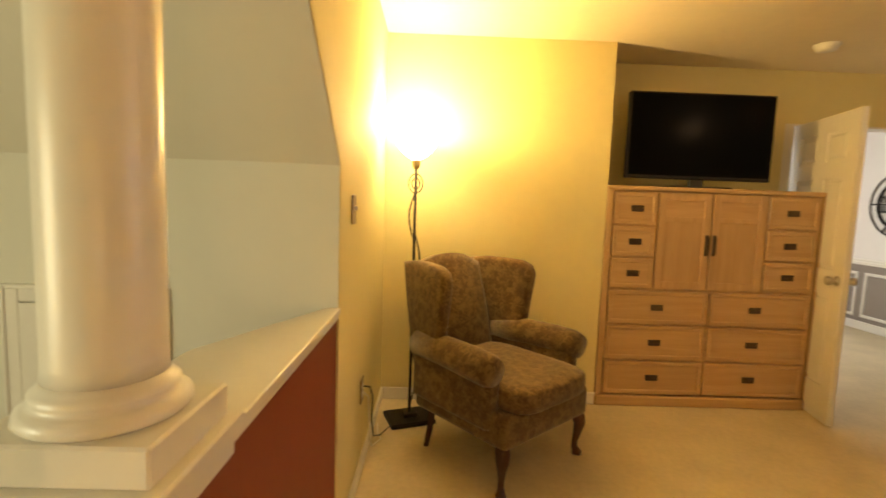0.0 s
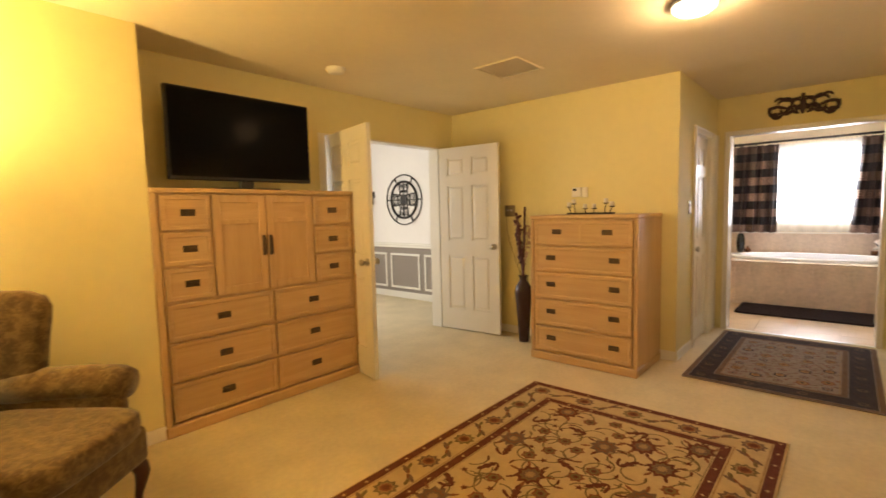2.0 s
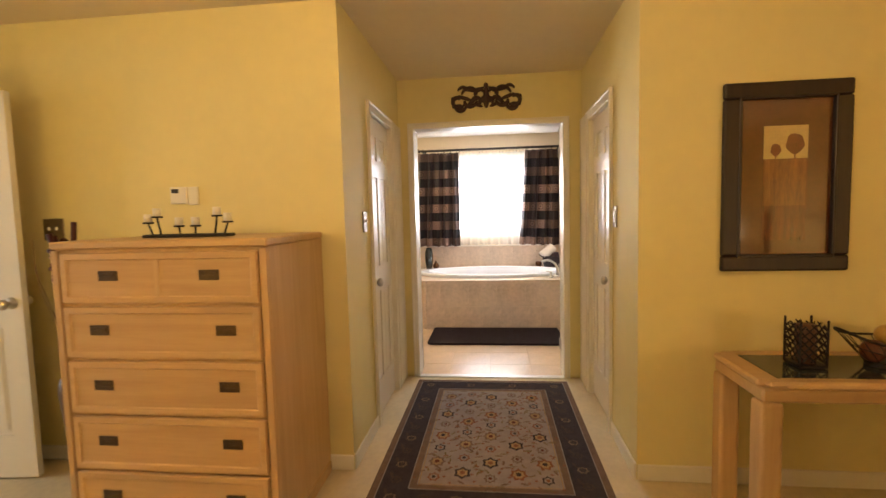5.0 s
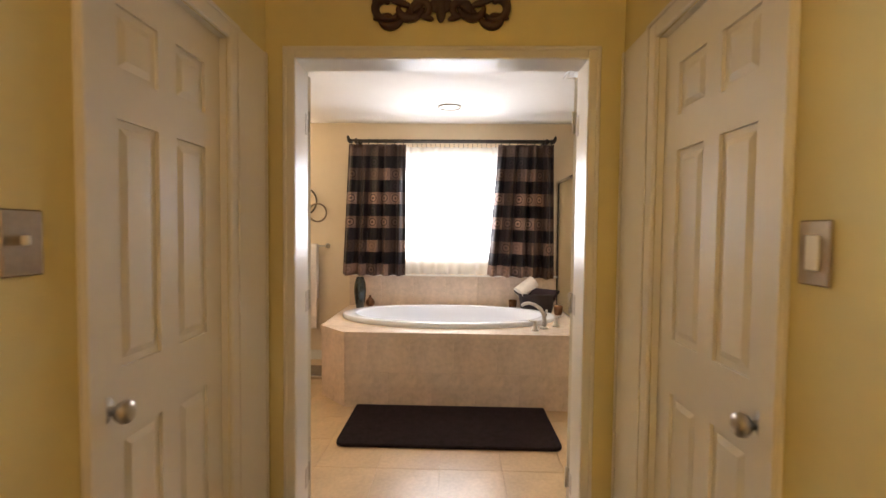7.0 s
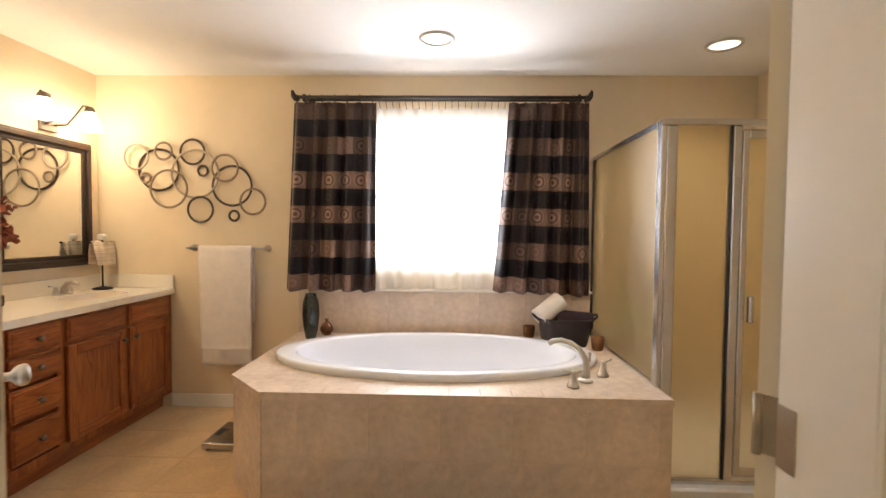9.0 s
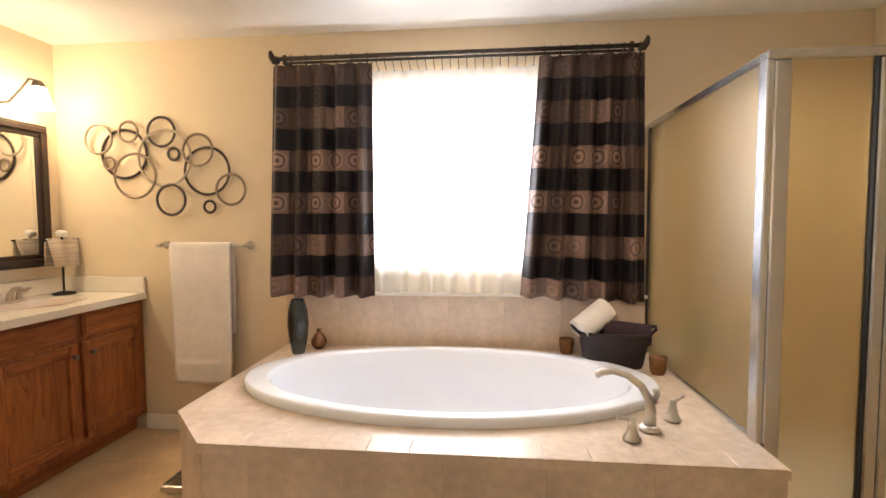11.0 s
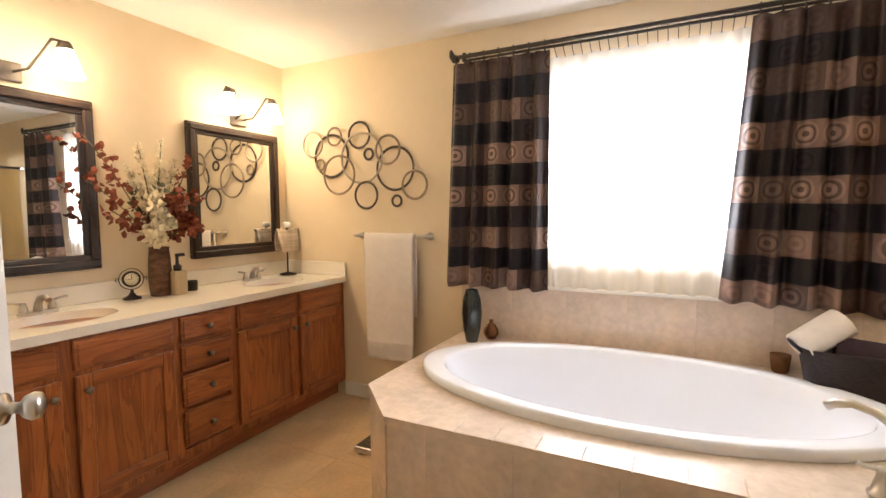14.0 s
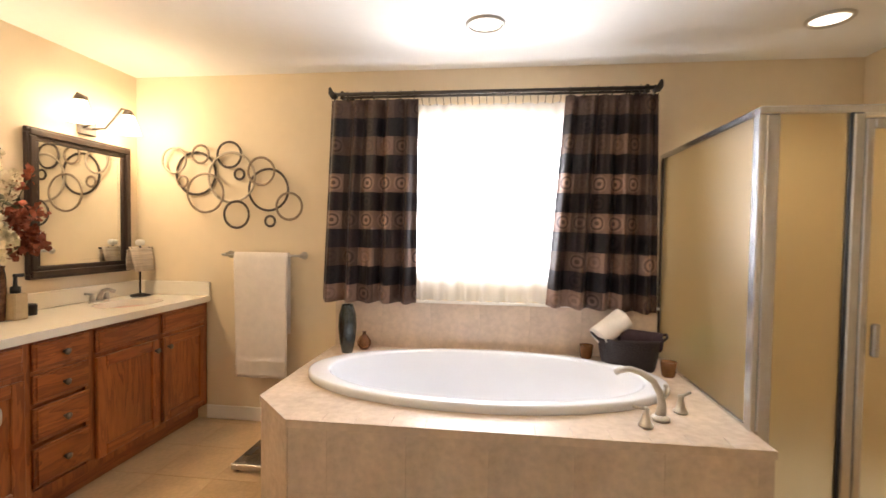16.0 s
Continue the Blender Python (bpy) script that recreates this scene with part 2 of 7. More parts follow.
def tube(pts, r, seg=8, closed=False, bm=None, flat=1.0):
    """A round bar through the points; r may be a number or one radius a point."""
    b = bmesh.new()
    pts = [Vector(p) for p in pts]
    n = len(pts)
    rad = r if isinstance(r, (list, tuple)) else [r] * n
    up = None
    rings = []
    for i, p in enumerate(pts):
        if closed:
            d = pts[(i + 1) % n] - pts[i - 1]
        else:
            d = pts[min(i + 1, n - 1)] - pts[max(i - 1, 0)]
        d.normalize()
        if up is None:
            up = Vector((0, 0, 1)) if abs(d.z) < 0.9 else Vector((1, 0, 0))
        side = d.cross(up).normalized()
        up = side.cross(d).normalized()
        rings.append([b.verts.new(p + rad[i] * (math.cos(2 * math.pi * k / seg) * side + flat * math.sin(2 * math.pi * k / seg) * up)) for k in range(seg)])
    for i in range(n if closed else n - 1):
        a, c = rings[i], rings[(i + 1) % n]
        for k in range(seg):
            b.faces.new((a[k], a[(k + 1) % seg], c[(k + 1) % seg], c[k])).smooth = True
    if not closed:
        b.faces.new(list(reversed(rings[0])))
        b.faces.new(rings[-1])
    bmesh.ops.recalc_face_normals(b, faces=list(b.faces))
    return merge(bm, b) if bm is not None else b


def prism(poly, axis, a, c, bev=0.0, bm=None):
    """A flat outline pulled along an axis (0 x, 1 y, 2 z) from a to c."""
    b = bmesh.new()

    def at(p, h):
        q = list(p)
        q.insert(axis, h)
        return b.verts.new(q)
    lo, hi = [at(p, a) for p in poly], [at(p, c) for p in poly]
    n = len(poly)
    b.faces.new(lo)
    b.faces.new(hi)
    for i in range(n):
        b.faces.new((lo[i], lo[(i + 1) % n], hi[(i + 1) % n], hi[i]))
    bmesh.ops.recalc_face_normals(b, faces=list(b.faces))
    if bev:
        bmesh.ops.bevel(b, geom=list(b.edges), offset=bev, segments=2, affect='EDGES', profile=0.5)
    return merge(bm, b) if bm is not None else b


def cushion(sx, sy, sz, e=0.5, nu=28, nv=14, wob=0.0, bm=None, m=None):
    """A soft rounded block: a superellipsoid with half-sizes sx, sy, sz."""
    b = bmesh.new()

    def p(v, ex):
        return math.copysign(abs(v) ** ex, v)
    rings = []
    for j in range(nv + 1):
        t = -math.pi / 2 + math.pi * j / nv
        row = []
        for i in range(nu):
            u = 2 * math.pi * i / nu
            c = p(math.cos(t), e)
            co = Vector((sx * c * p(math.cos(u), e), sy * c * p(math.sin(u), e), sz * p(math.sin(t), e)))
            if wob:
                co += wob * noise.noise_vector(co * 9)
            row.append(co)
        rings.append(row)
    vs = []
    for j, row in enumerate(rings):
        if j in (0, nv):
            vs.append([b.verts.new(row[0])])
        else:
            vs.append([b.verts.new(c) for c in row])
    for a, c in zip(vs, vs[1:]):
        for i in range(nu):
            k = (i + 1) % nu
            if len(a) == 1:
                f = b.faces.new((a[0], c[k], c[i]))
            elif len(c) == 1:
                f = b.faces.new((a[i], a[k], c[0]))
            else:
                f = b.faces.new((a[i], a[k], c[k], c[i]))
            f.smooth = True
    bmesh.ops.recalc_face_normals(b, faces=list(b.faces))
    if bm is not None:
        return merge(bm, b, m)
    if m is not None:
        b.transform(m)
    return b


def structure(name, bm, material, label, category, smooth=None):
    return tagged(part(name, bm, material, None, "", smooth), label, category, kind="structure")


# ---------- the shell ----------
H = 2.44
structure("floor", boxes((0.02, 6.55, -2.2, 4.66, -0.15, 0.0), (2.4, 6.02, 4.66, 7.65, -0.15, 0.0)), CARPET, "cream cut-pile carpet through bedroom and landing", "floor")
structure("ceiling", boxes((0.18, 5.107, -2.2, 4.72, H, H + 0.12), (5.107, 6.61, 0.58, 2.28, H, H + 0.12)), CEIL, "warm cream painted bedroom ceiling", "ceiling")
# west side: solid wall, open stair side with a sloped upper edge, half wall
structure("wall_west", merge(boxes((0.18, 0.30, -2.2, 1.30, 0, H), (0.18, 0.30, 2.70, 4.28, 0, H)), prism([(2.70, 1.48), (2.70, H), (1.64, H)], 0, 0.18, 0.30)), YELLOW, "yellow painted bedroom wall with a sloped opening edge", "wall")
structure("half_wall", prism([(0.045, 1.30), (0.045, 2.19), (0.262, 2.695), (0.293, 2.695), (0.293, 1.30)], 2, 0.0, 0.945), REDPAINT, "brick red painted half wall beside the stairs", "half wall")
structure("wall_north", boxes((0.30, 1.784, 4.162, 4.28, 0, H), (1.664, 1.784, 4.28, 4.72, 0, H), (1.784, 3.265, 4.60, 4.72, 0, H), (4.85, 5.107, 4.60, 4.72, 0, H), (3.265, 4.85, 4.60, 4.72, 2.05, H)), YELLOW, "yellow painted bedroom wall with a recess and double doorway", "wall")
structure("wall_east", boxes((5.107, 5.227, 2.161, 4.72, 0, H), (5.107, 5.227, -2.2, 0.704, 0, H)), YELLOW, "yellow painted bedroom wall beside the passage", "wall")
structure("wall_south", box(0.18, 5.227, -2.32, -2.2, 0, H), YELLOW, "yellow painted bedroom wall behind the bed", "wall")
LX0, LX1 = 5.655, 6.24
structure("wall_passage_left", boxes((5.227, LX0, 2.161, 2.28, 0, H), (LX1, 6.57, 2.161, 2.28, 0, H), (LX0, LX1, 2.161, 2.28, 2.0, H)), YELLOW, "yellow painted passage wall with a closet door", "wall")
structure("wall_passage_right", boxes((5.227, LX0, 0.585, 0.704, 0, H), (LX1, 6.57, 0.585, 0.704, 0, H), (LX0, LX1, 0.585, 0.704, 2.0, H)), YELLOW, "yellow painted passage wall with a closet door", "wall")
structure("closet_back", boxes((5.3, 6.57, 2.9, 2.95, 0, H), (5.3, 6.57, -0.1, -0.05, 0, H)), WHITEWALL, "plain closet back wall", "wall")
OY0, OY1 = 0.838, 2.047
DX0, DX1, DTOP = 6.57, 6.705, 2.045
structure("wall_bath_west", boxes((DX0, 6.69, 0.585, OY0, 0, H), (DX0, 6.69, OY1, 2.28, 0, H), (DX0, 6.69, OY0, OY1, DTOP + 0.012, H)), YELLOW, "yellow painted passage end wall with bathroom doorway", "wall")
structure("wall_bath_inner", boxes((6.69, DX1, -0.9, OY0, 0, H), (6.69, DX1, OY1, 4.08, 0, H), (6.69, DX1, OY0, OY1, DTOP + 0.012, H)), BEIGE, "beige painted bathroom wall beside the doorway", "wall")
structure("wall_bath_north", box(6.606, 9.56, 3.965, 4.08, 0, H), BEIGE, "beige painted bathroom wall behind the vanity", "wall")
structure("wall_bath_south", box(6.606, 9.56, -0.92, -0.80, 0, H), BEIGE, "beige painted bathroom wall behind the shower", "wall")
WY0, WY1, WZ0, WZ1 = 0.86, 2.0, 1.09, 2.05
structure("wall_bath_east", boxes((9.435, 9.56, -0.8, WY0, 0, H), (9.435, 9.56, WY1, 3.965, 0, H), (9.435, 9.56, WY0, WY1, 0, WZ0), (9.435, 9.56, WY0, WY1, WZ1, H)), BEIGE, "beige painted bathroom window wall", "wall")
structure("bath_ceiling", box(6.61, 9.56, -0.92, 4.08, H, H + 0.12), BCEIL, "white painted bathroom ceiling", "ceiling")
structure("bath_subfloor", box(6.55, 9.56, -0.92, 4.08, -0.15, -0.004), GROUT, "grout bed under the bathroom tiles", "floor")
# landing beyond the double doors
LW = 5.90
structure("landing_wall_east", box(LW, LW + 0.12, 4.72, 7.55, 0, 2.6), WHITEWALL, "white landing wall above grey wainscot", "wall")
# the bare hole at x 3.1 to 4.3 is added for the landing's fill lamp
structure("landing_wall_north", boxes((2.4, 3.1, 7.55, 7.65, 0, 2.6), (4.3, 5.02, 7.55, 7.65, 0, 2.6), (5.82, LW + 0.12, 7.55, 7.65, 0, 2.6), (5.02, 5.82, 7.55, 7.65, 2.04, 2.6), (3.1, 4.3, 7.55, 7.65, 0, 0.85), (3.1, 4.3, 7.55, 7.65, 2.15, 2.6)), WHITEWALL, "white landing wall with an added unseen opening", "wall")
structure("landing_wall_west", box(2.28, 2.4, 4.735, 7.65, 0, 2.6), WHITEWALL, "white landing wall", "wall")
structure("landing_wall_south", boxes((2.28, 3.265, 4.72, 4.735, 0, 2.6), (4.85, LW, 4.72, 4.735, 0, 2.6), (3.265, 4.85, 4.72, 4.735, 2.05, 2.6)), WHITEWALL, "white landing side of the bedroom wall", "wall")
structure("landing_ceiling", box(2.28, LW + 0.12, 4.72, 7.65, 2.55, 2.67), BCEIL, "white landing ceiling", "ceiling")
# stairwell
structure("stair_end_wall", boxes((-1.7, 0.18, 2.70, 2.82, -1.2, 1.60), (0.18, 0.297, 2.694, 2.702, 0.945, 1.485)), STAIRPAINT, "grey-white stairwell end wall", "wall")
structure("stair_soffit", prism([(2.82, 1.37), (2.70, 1.48), (0.2, 3.77), (-0.6, 3.77), (-0.6, 3.9), (2.82, 3.9)], 0, -1.7, 0.179), STAIRCEIL, "grey sloped stairwell ceiling", "ceiling")
structure("soffit_edge", prism([(2.70, 1.472), (2.705, 1.478), (1.645, 2.439), (1.64, 2.432)], 0, 0.18, 0.297), STAIRCEIL, "grey painted edge of the sloped opening", "trim")
# gap behind the stair fill lamp is made up and never in view
structure("stair_wall_west", boxes((-1.8, -1.7, -0.6, 0.2, -1.2, 3.8), (-1.8, -1.7, 1.0, 2.82, -1.2, 3.8), (-1.8, -1.7, 0.2, 1.0, -1.2, 0.7), (-1.8, -1.7, 0.2, 1.0, 1.7, 3.8)), STAIRPAINT, "grey-white stairwell wall with an unseen added gap", "wall")
structure("stair_wall_south", box(-1.8, 0.18, -0.7, -0.6, -1.2, 3.9), STAIRPAINT, "grey-white stairwell wall", "wall")
structure("stair_wall_lower", boxes((0.0, 0.04, -0.6, 2.7, -1.2, 0.0), (0.10, 0.18, -0.6, 1.3, 0.0, 3.77)), STAIRPAINT, "grey-white wall under the half wall", "wall")
structure("stair_floor", box(-1.8, 0.04, -0.7, 2.82, -1.2, -1.05), CARPET, "cream carpeted stair landing", "floor")


# trims
def baseboard(rows):
    bm = bmesh.new()
    for r in rows:
        box(*r, 0.0, 0.085, bev=0.006, bm=bm)
    return bm


structure("baseboard", baseboard([(0.30, 0.312, 2.70, 4.162), (0.312, 1.79, 4.150, 4.162), (5.095, 5.107, 2.161, 4.60), (5.095, 5.107, -2.2, 0.704), (5.107, 5.60, 2.149, 2.161), (5.107, 5.60, 0.704, 0.716), (0.30, 0.312, -2.2, 1.30), (0.312, 5.09, -2.2, -2.188)]), TRIM, "white painted baseboard", "baseboard")
structure("bath_baseboard", boxes((9.423, 9.435, 2.48, 3.42, 0.0, 0.10), (DX1, DX1 + 0.012, 2.13, 3.42, 0.0, 0.10), bev=0.005), TRIM, "white painted bathroom baseboard", "baseboard")


def casing(name, axis, at, side, lo, hi, top, w=0.062, d=0.016, floor=0.0):
    """Door trim round an opening; axis 0: opening spans x on a wall y=at, 1: spans y on a wall x=at."""
    bm = bmesh.new()
    a, c = sorted((at, at + side * d))
    e, g = sorted((at + side * d, at + side * (d + 0.007)))

    def put(l, h, z0, z1, deep=(a, c)):
        r = (l, h, deep[0], deep[1], z0, z1) if axis == 0 else (deep[0], deep[1], l, h, z0, z1)
        box(*r, bev=0.004, bm=bm)
    put(lo - w, lo, floor, top + w)
    put(hi, hi + w, floor, top + w)
    put(lo, hi, top, top + w)
    put(lo - w, lo - w + 0.016, floor, top + w, (e, g))
    put(hi + w - 0.016, hi + w, floor, top + w, (e, g))
    put(lo - w + 0.016, hi + w - 0.016, top + w - 0.016, top + w, (e, g))
    return structure(name, bm, TRIM, "white painted door casing", "door casing")


for y0_, y1_, nm_ in ((2.1605, 2.28, "left"), (0.585, 0.7045, "right")):
    structure("jamb_closet_" + nm_, boxes((LX0, LX0 + 0.0025, y0_, y1_, 0, 1.998), (LX1 - 0.0025, LX1, y0_, y1_, 0, 1.998), (LX0, LX1, y0_, y1_, 1.998, 2.0)), TRIM, "white painted closet door jamb", "door jamb")
casing("trim_closet_left", 0, 2.161, -1, LX0, LX1, 2.0)
casing("trim_closet_right", 0, 0.704, 1, LX0, LX1, 2.0)
for y_, s_, nm_ in ((2.161, -1, "left"), (0.704, 1, "right")):
    a_, c_ = sorted((y_, y_ + s_ * 0.014))
    e_, g_ = sorted((y_ + s_ * 0.014, y_ + s_ * 0.021))
    structure("filler_" + nm_, boxes((LX1 + 0.064, DX0 - 0.024, a_, c_, 0.0, 2.062), (DX0 - 0.042, DX0 - 0.026, e_, g_, 0.0, 2.062), bev=0.003), TRIM, "white painted filler board between casing and corner", "trim")
casing("trim_bath_door", 1, DX0, -1, OY0 + 0.012, OY1 - 0.012, DTOP, w=0.048)
casing("trim_bath_door_inner", 1, DX1, 1, OY0, OY1, DTOP + 0.012)
bath_jamb = structure("jamb_bath_door", boxes((DX0 - 0.003, DX1 + 0.018, OY0, OY0 + 0.012, 0, DTOP), (DX0 - 0.003, DX1 + 0.018, OY1 - 0.012, OY1, 0, DTOP), (DX0 - 0.002, DX1 + 0.002, OY0, OY1, DTOP, DTOP + 0.012)), TRIM, "white painted door jamb", "door jamb")
for y_, s_ in ((OY0 + 0.012, 1), (OY1 - 0.012, -1)):
    for z_ in (0.232, 1.032, 1.812):
        part("hinge_plate", box(DX1 - 0.018, DX1 + 0.017, min(y_, y_ + s_ * 0.002), max(y_, y_ + s_ * 0.002), z_ - 0.045, z_ + 0.045), NICKEL, bath_jamb, "satin nickel hinge plate")
structure("jamb_entry", boxes((3.265, 3.335, 4.598, 4.737, 0, 2.036), (4.835, 4.85, 4.598, 4.737, 0, 2.036), (3.265, 4.85, 4.598, 4.737, 2.036, 2.05)), TRIM, "white painted double door jamb", "door jamb")
casing("trim_entry_landing", 0, 4.735, 1, 3.265, 4.85, 2.05)
casing("trim_far_door", 0, 7.55, -1, 5.02, 5.82, 2.04)
casing("trim_stair_door", 0, 2.70, -1, -0.83, -0.37, 0.96, floor=-1.05)


# ---------- doors ----------
def panel_door(bm, w, h, t=0.035):
    """Six-panel leaf from x=0 to w, centred on y=0."""
    s, mid = 0.11 if w > 0.65 else 0.092, 0.10 if w > 0.65 else 0.08
    x1, x2 = (w - mid) / 2, (w + mid) / 2
    zs = [(0.0, 0.23), (0.83, 1.00), (1.60, 1.71), (h - 0.115, h)]
    y0, y1 = -t / 2, t / 2
    box(0, s, y0, y1, 0, h, bm=bm)
    box(w - s, w, y0, y1, 0, h, bm=bm)
    for (_, c), (d, _) in zip(zs, zs[1:]):
        box(x1, x2, y0, y1, c, d, bm=bm)
    for a, c in zs:
        box(s, w - s, y0, y1, a, c, bm=bm)
    for (a, c), (d, e) in zip(zs, zs[1:]):
        for l, r in ((s, x1), (x2, w - s)):
            box(l, r, y0 + 0.010, y1 - 0.010, c, d, bm=bm)
            for sg in (1, -1):
                o = bmesh.new()
                n, f_ = sg * (t / 2 - 0.0099), sg * (t / 2 - 0.003)
                q = [[(l + k, c + k), (r - k, c + k), (r - k, d - k), (l + k, d - k)] for k in (0.018, 0.036)]
                lo = [o.verts.new((px_, n, pz)) for px_, pz in q[0]]
                hi = [o.verts.new((px_, f_, pz)) for px_, pz in q[1]]
                o.faces.new(hi)
                for i in range(4):
                    o.faces.new((lo[i], lo[(i + 1) % 4], hi[(i + 1) % 4], hi[i]))
                bmesh.ops.recalc_face_normals(o, faces=list(o.faces))
                merge(bm, o)
    bmesh.ops.recalc_face_normals(bm, faces=list(bm.faces))
    return bm


KNOBP = [(0.031, 0.0), (0.031, 0.006), (0.012, 0.010), (0.011, 0.030), (0.022, 0.038), (0.028, 0.050), (0.026, 0.062), (0.014, 0.068), (0.0, 0.069)]


def door(name, label, loc, rz, w, h, knob_x, sides=(1, -1), hinges=True, paint=TRIM, hinge_y=0.02, z0=0.012, knob_z=0.94, t=0.035):
    d = thing(name, label, "door", (loc[0], loc[1], z0), rz, kind="structure")
    part("leaf", panel_door(bmesh.new(), w, h, t), paint, d)
    for s in sides:
        part("knob", lathe(KNOBP, 20, m=pose(knob_x, s * t / 2, knob_z, -90 * s, 0, 0)), NICKEL, d, "brushed nickel knob")
    if hinges:
        for z in (0.22, 1.02, h - 0.20):
            b = boxes((-0.003, 0.0, -0.016, 0.016, z - 0.045, z + 0.045))
            tube([(-0.004, hinge_y, z - 0.047), (-0.004, hinge_y, z + 0.047)], 0.0065, bm=b)
            part("hinge", b, NICKEL, d, "satin nickel hinge")
    return d


door("door_1", "open white six-panel door beside the oak armoire", (3.372, 4.612), -101.5, 0.745, 2.02, 0.69)
door("door_2", "open white six-panel door resting near the yellow wall", (4.846, 4.578), -84.0, 0.745, 2.02, 0.69)
door("door_3", "closed white six-panel closet door", (LX1 - 0.004, 2.20), 180, 0.577, 1.985, 0.546, (1,), False, knob_z=0.915)
door("door_4", "closed white six-panel closet door", (LX1 - 0.004, 0.665), 180, 0.577, 1.985, 0.546, (-1,), False, knob_z=0.915)
door("door_5", "open narrow white six-panel bathroom door", (6.750, 2.050), 47.0, 0.585, 2.025, 0.535, t=0.042)
door("door_6", "open narrow white six-panel bathroom door", (6.750, 0.838), -46.5, 0.585, 2.025, 0.535, t=0.042)
door("door_7", "closed white door at the landing's end", (5.03, 7.57), 0, 0.78, 2.03, 0.72, (-1,), False)
door("door_8", "closed white door below the stairs", (-0.828, 2.70), 0, 0.456, 2.0, 0.40, (-1,), True, z0=-1.045)


# ---------- oak case furniture ----------
def pull(w, h, face=0.0):
    """Recessed campaign pull: plate with a small drop bar; faces -y."""
    b = boxes((-w / 2, w / 2, face - 0.004, face + 0.001, -h / 2, h / 2), bev=0.0015)
    box(-w * 0.36, w * 0.36, face - 0.009, face - 0.004, -h * 0.05, h * 0.22, bev=0.002, bm=b)
    box(-w * 0.40, w * 0.40, face - 0.0055, face - 0.004, -h * 0.32, h * 0.32, bm=b)
    return b


def frame_ring(x0, x1, z0, z1, w, y0, y1):
    """A closed rectangular border of width w with a sloped inner edge, from y0 forward to y1."""
    b = bmesh.new()
    rows = []
    for k, y in ((0.0, y0), (0.002, y1), (w - 0.006, y1), (w, y0)):
        rows.append([b.verts.new((x, y, z)) for x, z in ((x0 + k, z0 + k), (x1 - k, z0 + k), (x1 - k, z1 - k), (x0 + k, z1 - k))])
    for a, c in zip(rows, rows[1:] + rows[:1]):
        for i in range(4):
            b.faces.new((a[i], a[(i + 1) % 4], c[(i + 1) % 4], c[i]))
    bmesh.ops.recalc_face_normals(b, faces=list(b.faces))
    return b


def drawer(parent, x0, x1, z0, z1, mat_, pulls, name="drawer", depth=0.018, bead=True):
    """A drawer front at y from -depth to 0 with a routed inner line and its pulls."""
    g = 0.004
    b = boxes((x0 + g, x1 - g, -depth, 0.0, z0 + g, z1 - g), bev=0.005)
    d = part(name, b, mat_, parent)
    if bead:
        part("raised_border", frame_ring(x0 + 0.006, x1 - 0.006, z0 + 0.006, z1 - 0.006, 0.030, -depth + 0.001, -depth - 0.005), mat_, d)
    for px_, pz in pulls:
        o = part("handle", pull(0.085, 0.042), PULLMETAL, d, "dark bronze recessed pull")
        o.location = (px_, -depth, pz)
    return d


ARM_W, ARM_Y = 1.508, 4.165
armoire = thing("armoire", "pale oak armoire with drawers and two doors in the wall recess", "armoire", (1.787, ARM_Y + 0.005, 0))
part("body", boxes((0, ARM_W, 0.0, 0.40, 0.075, 1.49), bev=0.004), OAKZ, armoire)
part("top_board", box(-0.004, ARM_W + 0.004, -0.024, 0.402, 1.49, 1.52, 0.006), OAKX, armoire)
part("side_stile", box(0.0, 0.036, -0.021, 0.0, 0.07, 1.49, 0.003), OAKZ, armoire)
part("side_stile", box(ARM_W - 0.036, ARM_W, -0.021, 0.0, 0.07, 1.49, 0.003), OAKZ, armoire)
part("plinth", boxes((-0.004, ARM_W + 0.004, -0.032, 0.398, 0.0, 0.072), bev=0.008), OAKX, armoire)
for z0, z1 in ((1.258, 1.482), (1.042, 1.252), (0.826, 1.036)):
    drawer(armoire, 0.044, 0.342, z0, z1, OAKX, [(0.205, (z0 + z1) / 2)])
    drawer(armoire, 1.098, 1.452, z0, z1, OAKX, [(1.268, (z0 + z1) / 2)])
for z0, z1 in ((0.580, 0.816), (0.330, 0.574), (0.082, 0.324)):
    drawer(armoire, 0.044, 0.738, z0, z1, OAKX, [(0.388, (z0 + z1) / 2)])
    drawer(armoire, 0.744, 1.452, z0, z1, OAKX, [(1.068, (z0 + z1) / 2)])
for x0, x1, hx in ((0.350, 0.714, 0.690), (0.718, 1.090, 0.742)):
    z0, z1, k = 0.828, 1.482, 0.052
    b = boxes((x0 + 0.003, x0 + k, -0.018, 0, z0, z1), (x1 - k, x1 - 0.003, -0.018, 0, z0, z1), (x0 + k, x1 - k, -0.018, 0, z0, z0 + k), (x0 + k, x1 - k, -0.018, 0, z1 - k, z1), (x0 + k, x1 - k, -0.018, 0, 1.29, 1.32), bev=0.002)
    d = part("cabinet_door", b, OAKZ, armoire)
    part("door_panel", box(x0 + k, x1 - k, -0.008, -0.001, z0 + k, 1.29), OAKZ, d)
    part("door_panel", box(x0 + k, x1 - k, -0.008, -0.001, 1.32, z1 - k), OAKX, d)
    part("handle", boxes((hx - 0.012, hx + 0.012, -0.024, -0.018, 1.065, 1.205), (hx - 0.008, hx + 0.008, -0.036, -0.024, 1.08, 1.19), bev=0.002), PULLMETAL, d, "dark bronze bar pull")

